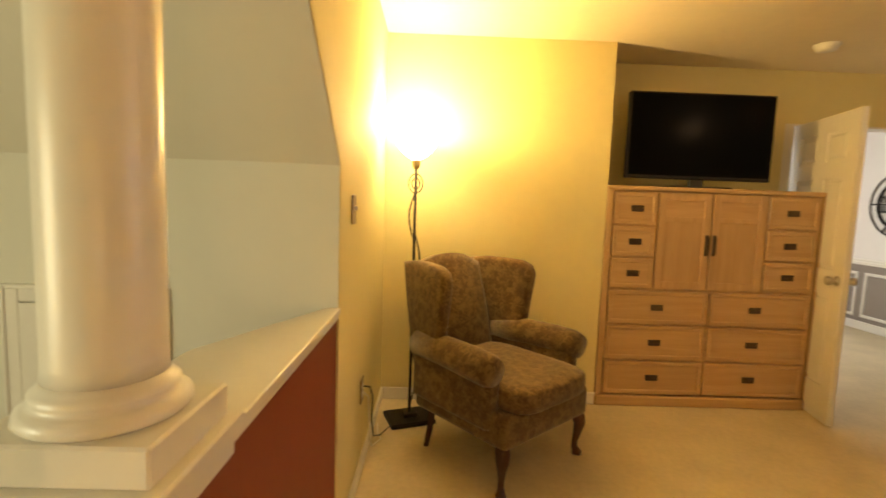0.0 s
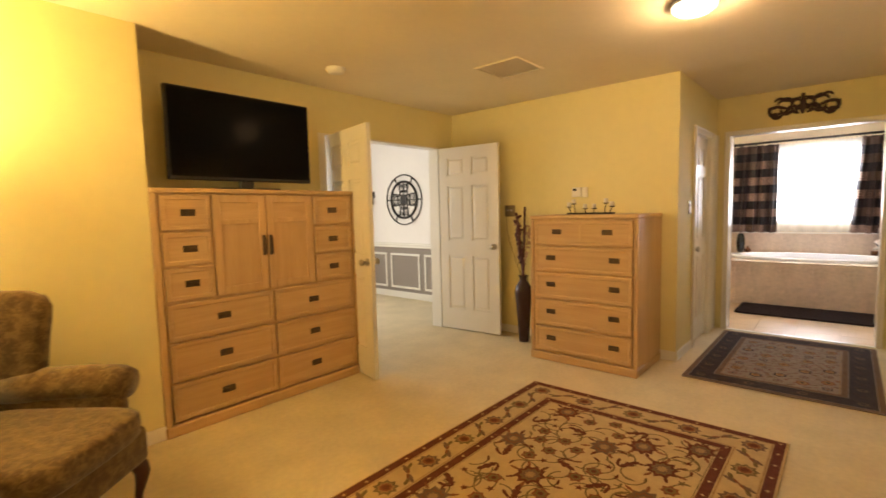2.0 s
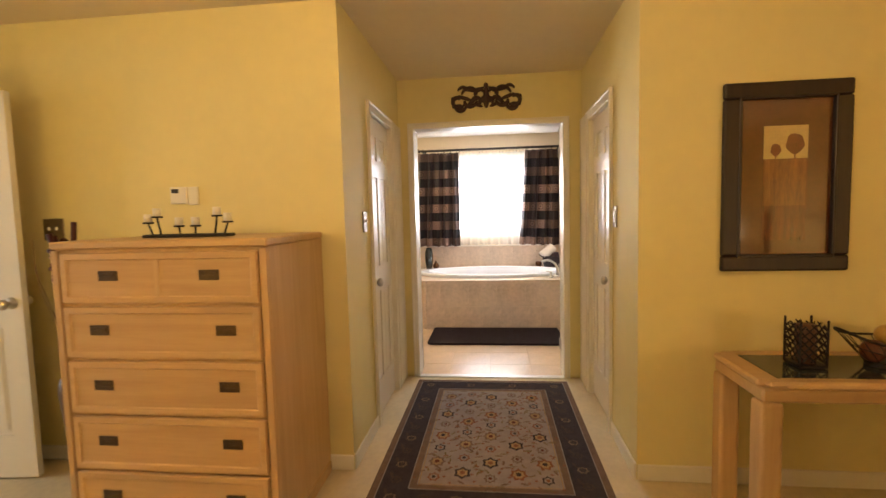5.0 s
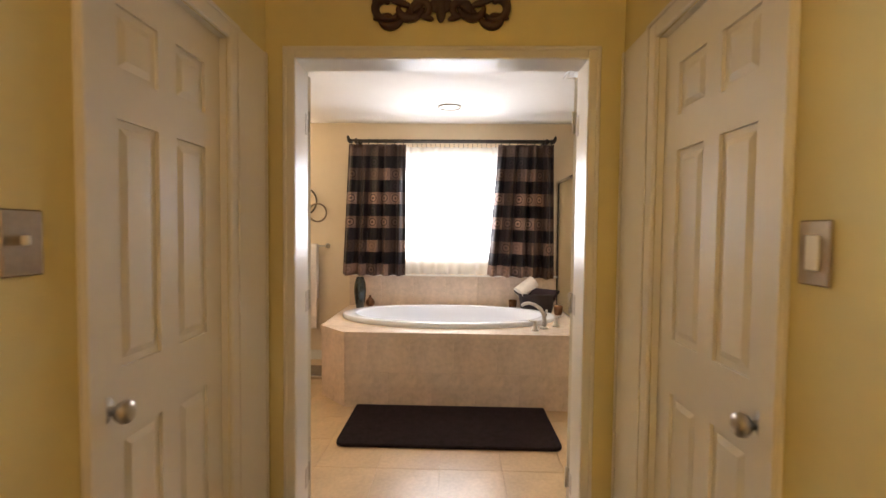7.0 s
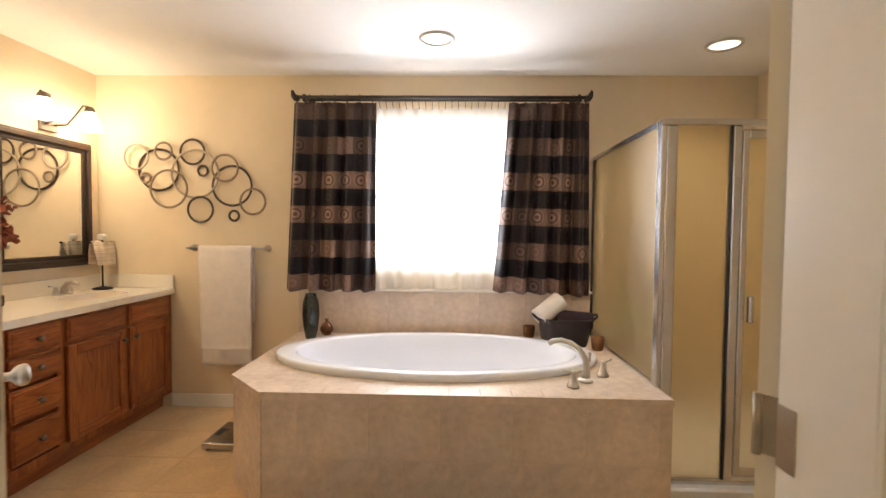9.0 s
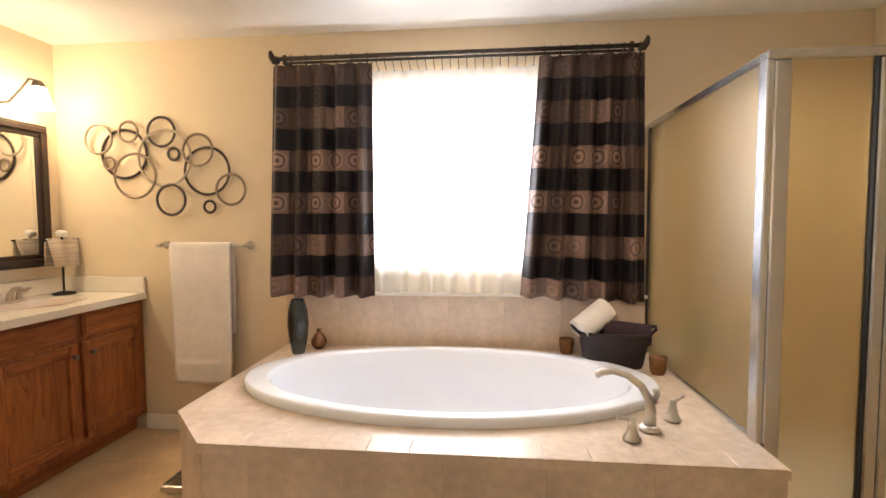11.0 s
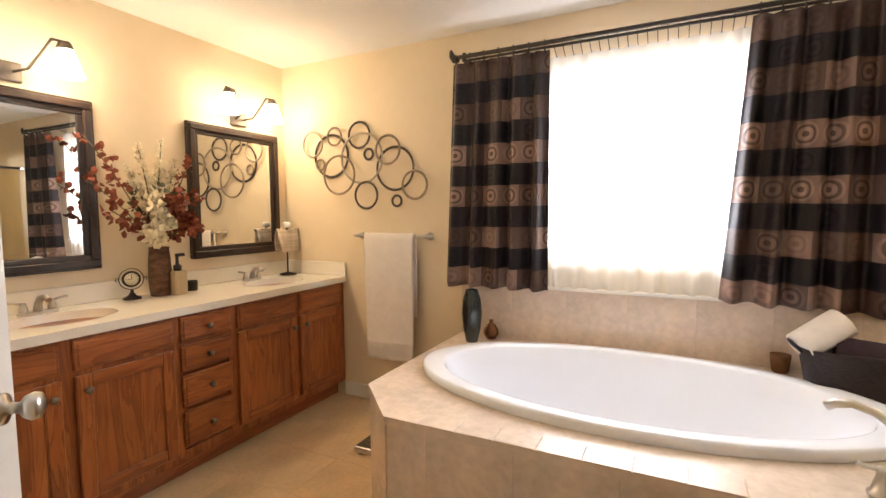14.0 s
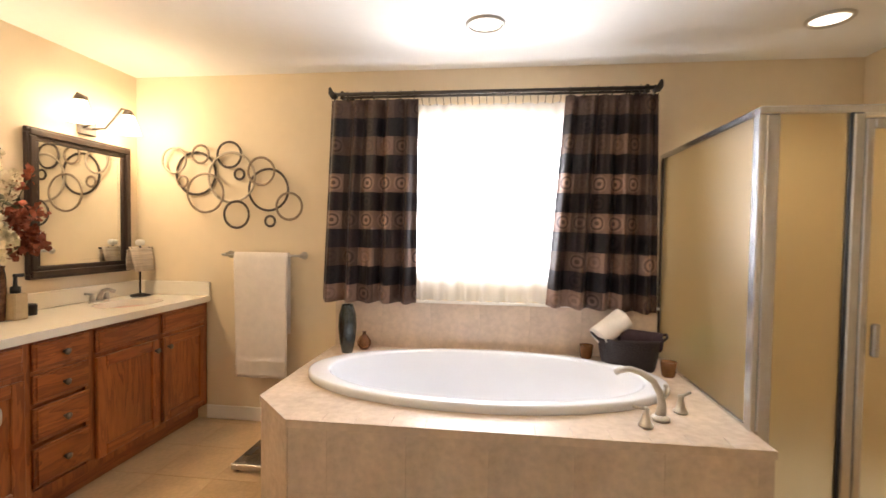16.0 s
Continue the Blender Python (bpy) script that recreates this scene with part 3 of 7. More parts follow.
chest = thing("chest_of_drawers", "pale oak five-row chest of drawers beside the passage", "chest", (4.51, 3.215, 0), -90)
CW = 0.935
part("body", box(0, CW, 0.0, 0.572, 0.07, 1.25, 0.004), OAKZ, chest)
part("top_board", box(-0.004, CW + 0.004, -0.022, 0.575, 1.25, 1.282, 0.006), OAKX, chest)
part("side_stile", box(0.0, 0.03, -0.02, 0.0, 0.068, 1.245, 0.003), OAKZ, chest)
part("side_stile", box(CW - 0.03, CW, -0.02, 0.0, 0.068, 1.245, 0.003), OAKZ, chest)
part("plinth", box(-0.004, CW + 0.004, -0.03, 0.572, 0.0, 0.07, 0.008), OAKX, chest)
for z0, z1, ps in ((1.022, 1.238, (0.253, 0.692)), (0.794, 1.016, (0.197, 0.750)), (0.558, 0.788, (0.197, 0.750)), (0.316, 0.552, (0.197, 0.750)), (0.085, 0.310, (0.197, 0.750))):
    d = drawer(chest, 0.036, CW - 0.036, z0, z1, OAKX, [(p, (z0 + z1) / 2 + 0.01) for p in ps])
    if z0 > 1:
        part("divider", box(CW / 2 - 0.012, CW / 2 + 0.012, -0.021, -0.017, z0 + 0.03, z1 - 0.03, 0.001), OAKZ, d)

# television on the armoire
tv = thing("television", "black flat-screen television standing on the oak armoire", "television", (2.452, 4.29, 1.52))
part("housing", box(-0.507, 0.507, -0.012, 0.035, 0.062, 0.650, 0.008, 2), BLACKPLASTIC, tv)
part("screen", box(-0.494, 0.494, -0.0155, -0.0118, 0.085, 0.638), SCREEN, tv, "dark glossy screen, switched off")
part("stand_neck", box(-0.05, 0.05, 0.0, 0.03, 0.01, 0.07, 0.006), BLACKPLASTIC, tv)
part("stand_foot", prism([(-0.20, -0.09), (0.20, -0.09), (0.24, 0.05), (0.15, 0.10), (-0.15, 0.10), (-0.24, 0.05)], 2, 0.0, 0.012, 0.003), BLACKPLASTIC, tv)


# ---------- wing chair ----------
UPH = bpy.data.materials.new("olive_brown_brocade")
UPH.use_nodes = True
_n = UPH.node_tree
_b = _n.nodes["Principled BSDF"]
_b.inputs["Roughness"].default_value, _b.inputs["Sheen Weight"].default_value, _b.inputs["Specular IOR Level"].default_value = 0.85, 0.3, 0.2
_tc, _v, _w = _n.nodes.new("ShaderNodeTexCoord"), _n.nodes.new("ShaderNodeTexVoronoi"), _n.nodes.new("ShaderNodeTexNoise")
_v.inputs["Scale"].default_value, _v.feature = 24.0, 'SMOOTH_F1'
_w.inputs["Scale"].default_value, _w.inputs["Detail"].default_value, _w.inputs["Distortion"].default_value = 34.0, 6, 1.6
_mx = _n.nodes.new("ShaderNodeMath")
_mx.operation = 'MULTIPLY_ADD'
_mx.inputs[1].default_value = 0.45
_rp = _n.nodes.new("ShaderNodeValToRGB")
_rp.color_ramp.elements[0].position, _rp.color_ramp.elements[1].position = 0.58, 0.86
_rp.color_ramp.elements[0].color, _rp.color_ramp.elements[1].color = (0.088, 0.052, 0.021, 1), (0.180, 0.120, 0.048, 1)
_n.links.new(_tc.outputs["Object"], _v.inputs["Vector"])
_n.links.new(_tc.outputs["Object"], _w.inputs["Vector"])
_n.links.new(_v.outputs["Distance"], _mx.inputs[0])
_n.links.new(_w.outputs["Fac"], _mx.inputs[2])
_n.links.new(_mx.outputs[0], _rp.inputs["Fac"])
_n.links.new(_rp.outputs["Color"], _b.inputs["Base Color"])
_bp = _n.nodes.new("ShaderNodeBump")
_bp.inputs["Strength"].default_value, _bp.inputs["Distance"].default_value = 0.35, 0.006
_n.links.new(_w.outputs["Fac"], _bp.inputs["Height"])
_n.links.new(_bp.outputs[0], _b.inputs["Normal"])


def bulge(bm, amount, scale=6.0):
    for v in bm.verts:
        v.co += amount * noise.noise_vector(v.co * scale)
    return bm


chair = thing("wing_chair", "olive brown brocade wing chair with mahogany cabriole legs", "armchair", (1.03, 3.52, 0), 40.5)
# seat rail, front facing -y
part("seat_base", box(-0.345, 0.345, -0.335, 0.33, 0.23, 0.40, 0.03, 3), UPH, chair, smooth=True)
part("seat_cushion", cushion(0.30, 0.365, 0.070, 0.36, 40, 14, m=pose(0, -0.03, 0.450)), UPH, chair)
# back, slightly raked with a rolled crest
bk = bmesh.new()
n_u, n_v = 14, 14
front, rear = [], []
for j in range(n_v + 1):
    v = j / n_v
    hw = 0.245 + 0.01 * v
    rowf, rowr = [], []
    for i in range(n_u + 1):
        u = -1 + 2 * i / n_u
        top = 1.05 - 0.055 * abs(u) ** 3 + 0.012 * math.cos(u * math.pi)
        z = 0.36 + (top - 0.36) * v
        y = 0.270 + 0.17 * v
        puff = 0.035 * (1 - u * u) * math.sin(math.pi * min(1, v * 0.95 + 0.05))
        rowf.append(bk.verts.new((u * hw, y - puff - 0.01 * math.sin(v * math.pi), z)))
        rowr.append(bk.verts.new((u * hw, y + 0.095 + 0.02 * math.sin(v * math.pi), z - 0.015)))
    front.append(rowf)
    rear.append(rowr)
for j in range(n_v):
    for i in range(n_u):
        bk.faces.new((front[j][i], front[j][i + 1], front[j + 1][i + 1], front[j + 1][i])).smooth = True
        bk.faces.new((rear[j][i + 1], rear[j][i], rear[j + 1][i], rear[j + 1][i + 1])).smooth = True
for i in range(n_u):
    bk.faces.new((front[n_v][i], front[n_v][i + 1], rear[n_v][i + 1], rear[n_v][i])).smooth = True
for j in range(n_v):
    bk.faces.new((front[j][0], front[j + 1][0], rear[j + 1][0], rear[j][0])).smooth = True
    bk.faces.new((front[j + 1][n_u], front[j][n_u], rear[j][n_u], rear[j + 1][n_u])).smooth = True
part("backrest", bk, UPH, chair)
for sx in (-1, 1):
    # wing: outline in (y, z), thickened along x with a soft edge
    out = [(0.125, 0.58), (0.112, 0.68), (0.098, 0.80), (0.082, 0.90), (0.076, 0.955), (0.098, 1.005), (0.16, 1.032), (0.29, 1.038), (0.41, 1.035), (0.52, 1.02), (0.485, 0.80), (0.39, 0.45), (0.16, 0.50)]
    w = prism(out, 0, -0.04, 0.04)
    bmesh.ops.bevel(w, geom=[e for e in w.edges if abs(e.verts[0].co.x - e.verts[1].co.x) < 1e-4], offset=0.028, segments=4, affect='EDGES', profile=0.5)
    for v in w.verts:
        lean = max(0.0, (0.44 - v.co.y)) * 0.20
        v.co.x = v.co.x + sx * (0.272 + lean)
    part("wing", w, UPH, chair, smooth=True)
    # rolled arm: roll along y with a tapered panel under it
    a = tube([(sx * 0.315, 0.33, 0.585), (sx * 0.330, 0.10, 0.600), (sx * 0.345, -0.10, 0.600), (sx * 0.350, -0.22, 0.595), (sx * 0.350, -0.262, 0.590)], [0.075, 0.078, 0.082, 0.080, 0.066], 20)
    box(sx * 0.325 - 0.045, sx * 0.325 + 0.045, -0.245, 0.33, 0.30, 0.60, 0.03, 3, bm=a)
    part("arm", a, UPH, chair, smooth=True)


def cabriole(out):
    """A cabriole leg from z 0.24 to the floor that bows towards out."""
    ox, oy = out
    prof = [(0.24, 0.0, 0.034), (0.215, 0.012, 0.038), (0.18, 0.022, 0.033), (0.13, 0.014, 0.023), (0.08, 0.002, 0.017), (0.045, 0.0, 0.016), (0.025, 0.010, 0.021), (0.012, 0.016, 0.027), (0.0, 0.016, 0.025)]
    return tube([(ox * d, oy * d, z) for z, d, _ in prof], [r for _, _, r in prof], 12)


for lx, ly, o in ((-0.305, -0.29, (-0.7, -0.7)), (0.305, -0.29, (0.7, -0.7))):
    lg = part("leg", cabriole(o), MAHOG, chair)
    lg.location = (lx, ly, 0)
for lx in (-0.29, 0.29):
    lg = part("leg", tube([(0, -0.02, 0.25), (0, 0.0, 0.12), (0, 0.03, 0.0)], [0.026, 0.022, 0.018], 4), MAHOG, chair)
    lg.location = (lx, 0.25, 0)


# ---------- floor lamp ----------
SHADE = glow("lit_torchiere_glass", (1.0, 0.74, 0.36), 26.0)
fl = thing("floor_lamp", "lit black wrought-iron torchiere floor lamp in the corner", "floor lamp", (0.515, 3.85, 0))
part("base", boxes((-0.14, 0.14, -0.11, 0.11, 0.0, 0.03), (-0.045, 0.045, -0.045, 0.045, 0.03, 0.055), bev=0.006), IRON, fl)
fl.children[0].rotation_euler[2] = radians(20)
part("pole", tube([(0, 0, 0.03), (0, 0, 1.60)], 0.0095, 10), IRON, fl)
for z0, s, ln in ((0.10, 1, 0.36), (0.84, 1, 0.34), (1.12, -1, 0.30)):
    part("scroll", tube([(s * 0.035 * math.sin(math.pi * k / 16), 0.012 * math.sin(math.pi * k / 8), z0 + ln * k / 16) for k in range(17)], 0.005, 6), IRON, fl)
for k0, rr in ((1.47, 0.042), (1.47, 0.024)):
    part("loop", tube([(rr * math.cos(a * math.pi / 10), 0, k0 + 1.35 * rr * math.sin(a * math.pi / 10)) for a in range(20)], 0.0045, 6, True), IRON, fl)
part("collar", lathe([(0.012, 1.555), (0.022, 1.57), (0.026, 1.60), (0.020, 1.612), (0.0, 1.612)], 16), mat("aged_brass", (0.35, 0.26, 0.12), 0.35, 0.9), fl, "aged brass collar")
part("shade", lathe([(0.02, 1.61), (0.06, 1.63), (0.10, 1.67), (0.135, 1.73), (0.15, 1.76), (0.146, 1.763), (0.13, 1.735), (0.095, 1.68), (0.055, 1.642), (0.0, 1.635)], 32, closed=False), SHADE, fl, "glowing cream glass bowl")


# ---------- ceiling light of the bedroom, vent, smoke alarm ----------
cl = thing("ceiling_light", "lit flush dome ceiling light", "ceiling light", (3.74, 1.75, H))
part("rim", lathe([(0.0, 0.0), (0.125, 0.0), (0.125, -0.016), (0.112, -0.02), (0.0, -0.03)], 36), NICKEL, cl)
part("dome", lathe([(0.112, -0.02), (0.108, -0.038), (0.085, -0.056), (0.045, -0.068), (0.0, -0.071)], 36, closed=False), glow("lit_dome_glass", (1.0, 0.86, 0.62), 4.0), cl, "glowing frosted glass dome").visible_shadow = False
vent = thing("ceiling_vent", "white slatted ceiling return vent", "vent", (4.02, 3.12, H))
part("frame", boxes((-0.20, 0.20, -0.20, -0.175, -0.012, 0), (-0.20, 0.20, 0.175, 0.20, -0.012, 0), (-0.20, -0.175, -0.175, 0.175, -0.012, 0), (0.175, 0.20, -0.175, 0.175, -0.012, 0), bev=0.002), CEIL, vent)
part("backing", box(-0.175, 0.175, -0.175, 0.175, -0.003, 0.0), CEIL, vent)
for k in range(14):
    s_ = part("slat", boxes((-0.174, 0.174, -0.009, 0.009, -0.001, 0.001)), CEIL, vent)
    s_.location, s_.rotation_euler = (0, -0.162 + 0.025 * k, -0.007), (radians(14), 0, 0)
sm = thing("smoke_alarm", "round white smoke alarm on the ceiling", "smoke alarm", (3.08, 4.06, H))
part("cover", lathe([(0.068, 0.0), (0.068, -0.012), (0.058, -0.034), (0.030, -0.042), (0.0, -0.042)], 28), TRIM, sm)
part("base", lathe([(0.075, 0.0), (0.075, -0.008), (0.0, -0.008)], 28), TRIM, sm)


# ---------- bath: tub deck, tub, shower ----------
DZ = 0.575
deck_poly = [(8.135, 0.33), (8.135, 2.207), (8.395, 2.462), (9.435, 2.462), (9.435, 0.33)]
TCX, TCY, TRX, TRY = 8.812, 1.432, 0.448, 0.885


def ring_plate(poly, cx, cy, rx, ry, z0, z1, n=72):
    """A plate with an oval hole: outline points found by casting rays from the oval's centre."""
    b = bmesh.new()
    rows = []
    for i in range(n):
        a = 2 * math.pi * i / n
        d = Vector((rx * math.cos(a), ry * math.sin(a)))
        best = None
        for k in range(len(poly)):
            p, q = Vector(poly[k]) - Vector((cx, cy)), Vector(poly[(k + 1) % len(poly)]) - Vector((cx, cy))
            e = q - p
            den = d.x * e.y - d.y * e.x
            if abs(den) < 1e-9:
                continue
            s, t = (p.x * e.y - p.y * e.x) / den, (p.x * d.y - p.y * d.x) / den
            if s > 0 and -1e-6 <= t <= 1 + 1e-6 and (best is None or s < best):
                best = s
        rows.append((Vector((cx, cy)) + d, Vector((cx, cy)) + d * best))
    corners = {}
    for p in poly:
        corners[min(range(n), key=lambda i: (rows[i][1] - Vector(p)).length)] = Vector(p)
    rows = [(r[0], corners.get(i, r[1])) for i, r in enumerate(rows)]
    vs = [[b.verts.new((*r[0], z1)), b.verts.new((*r[1], z1)), b.verts.new((*r[1], z0)), b.verts.new((*r[0], z0))] for r in rows]
    for i in range(n):
        a, c = vs[i], vs[(i + 1) % n]
        for k in range(4):
            b.faces.new((a[k], a[(k + 1) % 4], c[(k + 1) % 4], c[k]))
    bmesh.ops.recalc_face_normals(b, faces=list(b.faces))
    return b


deck = thing("tub_deck", "beige stone-tiled tub surround under the window", "tub surround", (0, 0, 0), kind="structure")
part("deck_top", ring_plate(deck_poly, TCX, TCY, TRX, TRY, DZ - 0.03, DZ), TILE, deck)
inner = [(8.155, 0.335), (8.155, 2.200), (8.404, 2.445), (9.43, 2.445), (9.43, 0.335)]
core = bmesh.new()
for (ax, ay), (cx_, cy_) in zip(inner[:3], inner[1:4]):
    d_ = Vector((cx_ - ax, cy_ - ay)).normalized()
    nrm = Vector((d_.y, -d_.x)) * 0.03
    prism([(ax, ay), (cx_, cy_), (cx_ + nrm.x, cy_ + nrm.y), (ax + nrm.x, ay + nrm.y)], 2, 0.0, DZ - 0.031, bm=core)
prism([(8.155, 0.335), (9.43, 0.335), (9.43, 0.36), (8.155, 0.36)], 2, 0.0, DZ - 0.031, bm=core)
part("core", core, DECKGROUT, deck)


def tile_run(parent, p, q, z0, z1, size, off, mat_, t=0.012):
    """Wall tiles from p to q between two heights, set proud by t to the right of the run."""
    p, q = Vector(p), Vector(q)
    L, ang = (q - p).length, math.degrees(math.atan2(q.y - p.y, q.x - p.x))
    s, k = -off, 0
    while s < L - 0.002:
        a, c = max(0.0, s), min(L, s + size)
        if c - a > 0.012:
            o = part("tile", box(0.0003, c - a - 0.0003, -t, 0.0, z0 + 0.0003, z1 - 0.0003, 0.0006), mat_, parent)
            o.matrix_local = pose(*(p + (q - p).normalized() * a), 0, 0, 0, ang)
        s += size


for z0, z1, off in ((0.0, 0.27, 0.0), (0.27, DZ - 0.031, 0.165)):
    tile_run(deck, (8.156, 2.202), (8.156, 0.333), z0, z1, 0.33, off, TILE)
    tile_run(deck, (8.402, 2.446), (8.156, 2.202), z0, z1, 0.345, 0, TILE)
    tile_run(deck, (9.43, 2.446), (8.402, 2.446), z0, z1, 0.33, off, TILE)
    tile_run(deck, (8.156, 0.34), (8.32, 0.34), z0, z1, 0.33, 0, TILE)
# bullnose edge tiles along the front
for k in range(13):
    y1_ = 2.205 - 0.144 * k
    o = part("edge_tile", box(8.132, 8.232, y1_ - 0.142, y1_, DZ + 0.0005, DZ + 0.005, 0.003), TILE, deck)
splash = thing("tub_backsplash", "beige stone tile backsplash below the window", "backsplash", (0, 0, 0), kind="structure")
tile_run(splash, (9.434, 2.462), (9.434, 0.335), DZ, 0.885, 0.33, 0.0, TILE)

tub = thing("bathtub", "white oval acrylic drop-in bathtub in a tiled deck", "bathtub", (TCX, TCY, DZ))
tb = bmesh.new()
prof = [(1.035, 0.0), (1.044, 0.008), (1.044, 0.030), (1.038, 0.039), (1.026, 0.042), (0.930, 0.042), (0.918, 0.039), (0.910, 0.030), (0.882, -0.04), (0.84, -0.20), (0.78, -0.32), (0.70, -0.38), (0.45, -0.395), (0.0, -0.40)]
n_ = 72
rings_ = []
for s, z in prof:
    if s == 0:
        rings_.append([tb.verts.new((0, 0, z))])
        continue
    ring = []
    for i in range(n_):
        a = 2 * math.pi * i / n_
        # the basin narrows faster than the rim across its length
        ring.append(tb.verts.new(((TRX + 0.02) * s * math.cos(a), (TRY + 0.02) * (s if s > 0.92 else s - 0.02 * (0.92 - s)) * math.sin(a), z)))
    rings_.append(ring)
for a, c in zip(rings_, rings_[1:]):
    for i in range(n_):
        j = (i + 1) % n_
        f = tb.faces.new((a[i], a[j], c[j], c[i])) if len(c) > 1 else tb.faces.new((a[i], a[j], c[0]))
        f.smooth = True
bmesh.ops.recalc_face_normals(tb, faces=list(tb.faces))
part("basin", tb, ACRYLIC, tub)
part("drain", lathe([(0.035, -0.394), (0.035, -0.389), (0.0, -0.389)], 20, m=pose(0, -0.55, 0)), NICKEL, tub)


# ---------- half wall cap, pedestal and column ----------
cap = thing("half_wall_cap", "white painted moulded cap on the half wall", "wall cap", (0, 0, 0), kind="structure")
part("cap_board", prism([(0.03, 1.30), (0.03, 2.18), (0.255, 2.692), (0.308, 2.692), (0.308, 1.30)], 2, 0.948, 0.970, 0.004), TRIM, cap)
part("cap_moulding", boxes((0.293, 0.301, 1.30, 2.695, 0.928, 0.948), bev=0.003), TRIM, cap)
colm = thing("column", "white painted round column on a square pedestal", "column", (0.187, 1.675, 0.970), kind="structure")
part("pedestal", boxes((-0.126, 0.126, -0.113, 0.113, -0.045, 0.020), (-0.138, 0.138, -0.125, 0.125, 0.016, 0.029), (-0.118, 0.118, -0.107, 0.107, 0.028, 0.083), bev=0.004), TRIM, colm)
part("base", lathe([(0.098, 0.082), (0.105, 0.089), (0.104, 0.100), (0.094, 0.107), (0.087, 0.110), (0.089, 0.116), (0.089, 0.122), (0.083, 0.128), (0.078, 0.131), (0.076, 0.137)], 48), TRIM, colm)
part("shaft", lathe([(0.0755, 0.135), (0.0740, 0.16), (0.0735, 0.6), (0.069, 1.1), (0.065, 1.40), (0.072, 1.41), (0.072, 1.43), (0.082, 1.44), (0.082, 1.47)], 48), TRIM, colm)

# ---------- rugs ----------
RC = {
    "cream": mat("rug_cream", (0.50, 0.365, 0.185), 0.95, var=0.12, scale=14, bump=0.5, bscale=300, spec=0.1),
    "wine": mat("rug_wine", (0.125, 0.040, 0.025), 0.95, var=0.25, scale=25, bump=0.5, bscale=300, spec=0.1),
    "rust": mat("rug_rust", (0.20, 0.080, 0.040), 0.95, var=0.25, scale=25, bump=0.5, bscale=300, spec=0.1),
    "olive": mat("rug_olive", (0.17, 0.12, 0.055), 0.95, var=0.25, scale=25, bump=0.5, bscale=300, spec=0.1),
    "tan": mat("rug_tan", (0.33, 0.21, 0.10), 0.95, var=0.2, scale=25, bump=0.5, bscale=300, spec=0.1),
    "navy": mat("rug_navy", (0.042, 0.031, 0.032), 0.95, var=0.3, scale=25, bump=0.5, bscale=300, spec=0.1),
    "greige": mat("rug_greige", (0.27, 0.22, 0.185), 0.95, var=0.15, scale=20, bump=0.5, bscale=300, spec=0.1),
    "umber": mat("rug_umber", (0.062, 0.040, 0.032), 0.95, var=0.25, scale=25, bump=0.5, bscale=300, spec=0.1),
    "brown": mat("rug_brown", (0.16, 0.10, 0.065), 0.95, var=0.2, scale=20, bump=0.5, bscale=300, spec=0.1),
}


def blob(bm, cx, cy, pts, z, rot=0.0, s=1.0):
    c, d = math.cos(rot), math.sin(rot)
    vs = [bm.verts.new((cx + s * (x * c - y * d), cy + s * (x * d + y * c), z)) for x, y in pts]
    bm.faces.new(vs)


def petals(n, r0, r1, ph=0.0, rx=1.0):
    return [((r0 if k % 2 else r1) * rx * math.cos(math.pi * k / n + ph), (r0 if k % 2 else r1) * math.sin(math.pi * k / n + ph)) for k in range(2 * n)]


LEAF = [(0, 0), (0.25, 0.16), (0.30, 0.09), (0.55, 0.20), (0.60, 0.10), (0.82, 0.12), (1.0, 0.0), (0.82, -0.12), (0.60, -0.10), (0.55, -0.20), (0.30, -0.09), (0.25, -0.16)]
CURL = [(0, -0.10), (0.25, -0.02), (0.5, -0.03), (0.8, -0.14), (1.0, -0.06), (0.86, 0.06), (0.6, 0.14), (0.35, 0.16), (0.12, 0.10)]


def band(bm, w, h, d0, d1, z):
    for r in ((-w + d0, w - d0, h - d1, h - d0), (-w + d0, w - d0, -h + d0, -h + d1), (-w + d0, -w + d1, -h + d1, h - d1), (w - d1, w - d0, -h + d1, h - d1)):
        vs = [bm.verts.new((x, y, z)) for x, y in ((r[0], r[2]), (r[1], r[2]), (r[1], r[3]), (r[0], r[3]))]
        bm.faces.new(vs)


def rosette(bs, cx, cy, s, z, outer="wine", mid="tan", core="olive", n=8, rx=1.0, ph=0.0):
    blob(bs[outer], cx, cy, petals(n, 0.72, 1.0, ph, rx), z, s=s)
    blob(bs[mid], cx, cy, petals(n, 0.50, 0.66, ph, rx), z + 0.0004, s=s)
    blob(bs[core], cx, cy, petals(n, 0.24, 0.34, ph, rx), z + 0.0008, s=s)


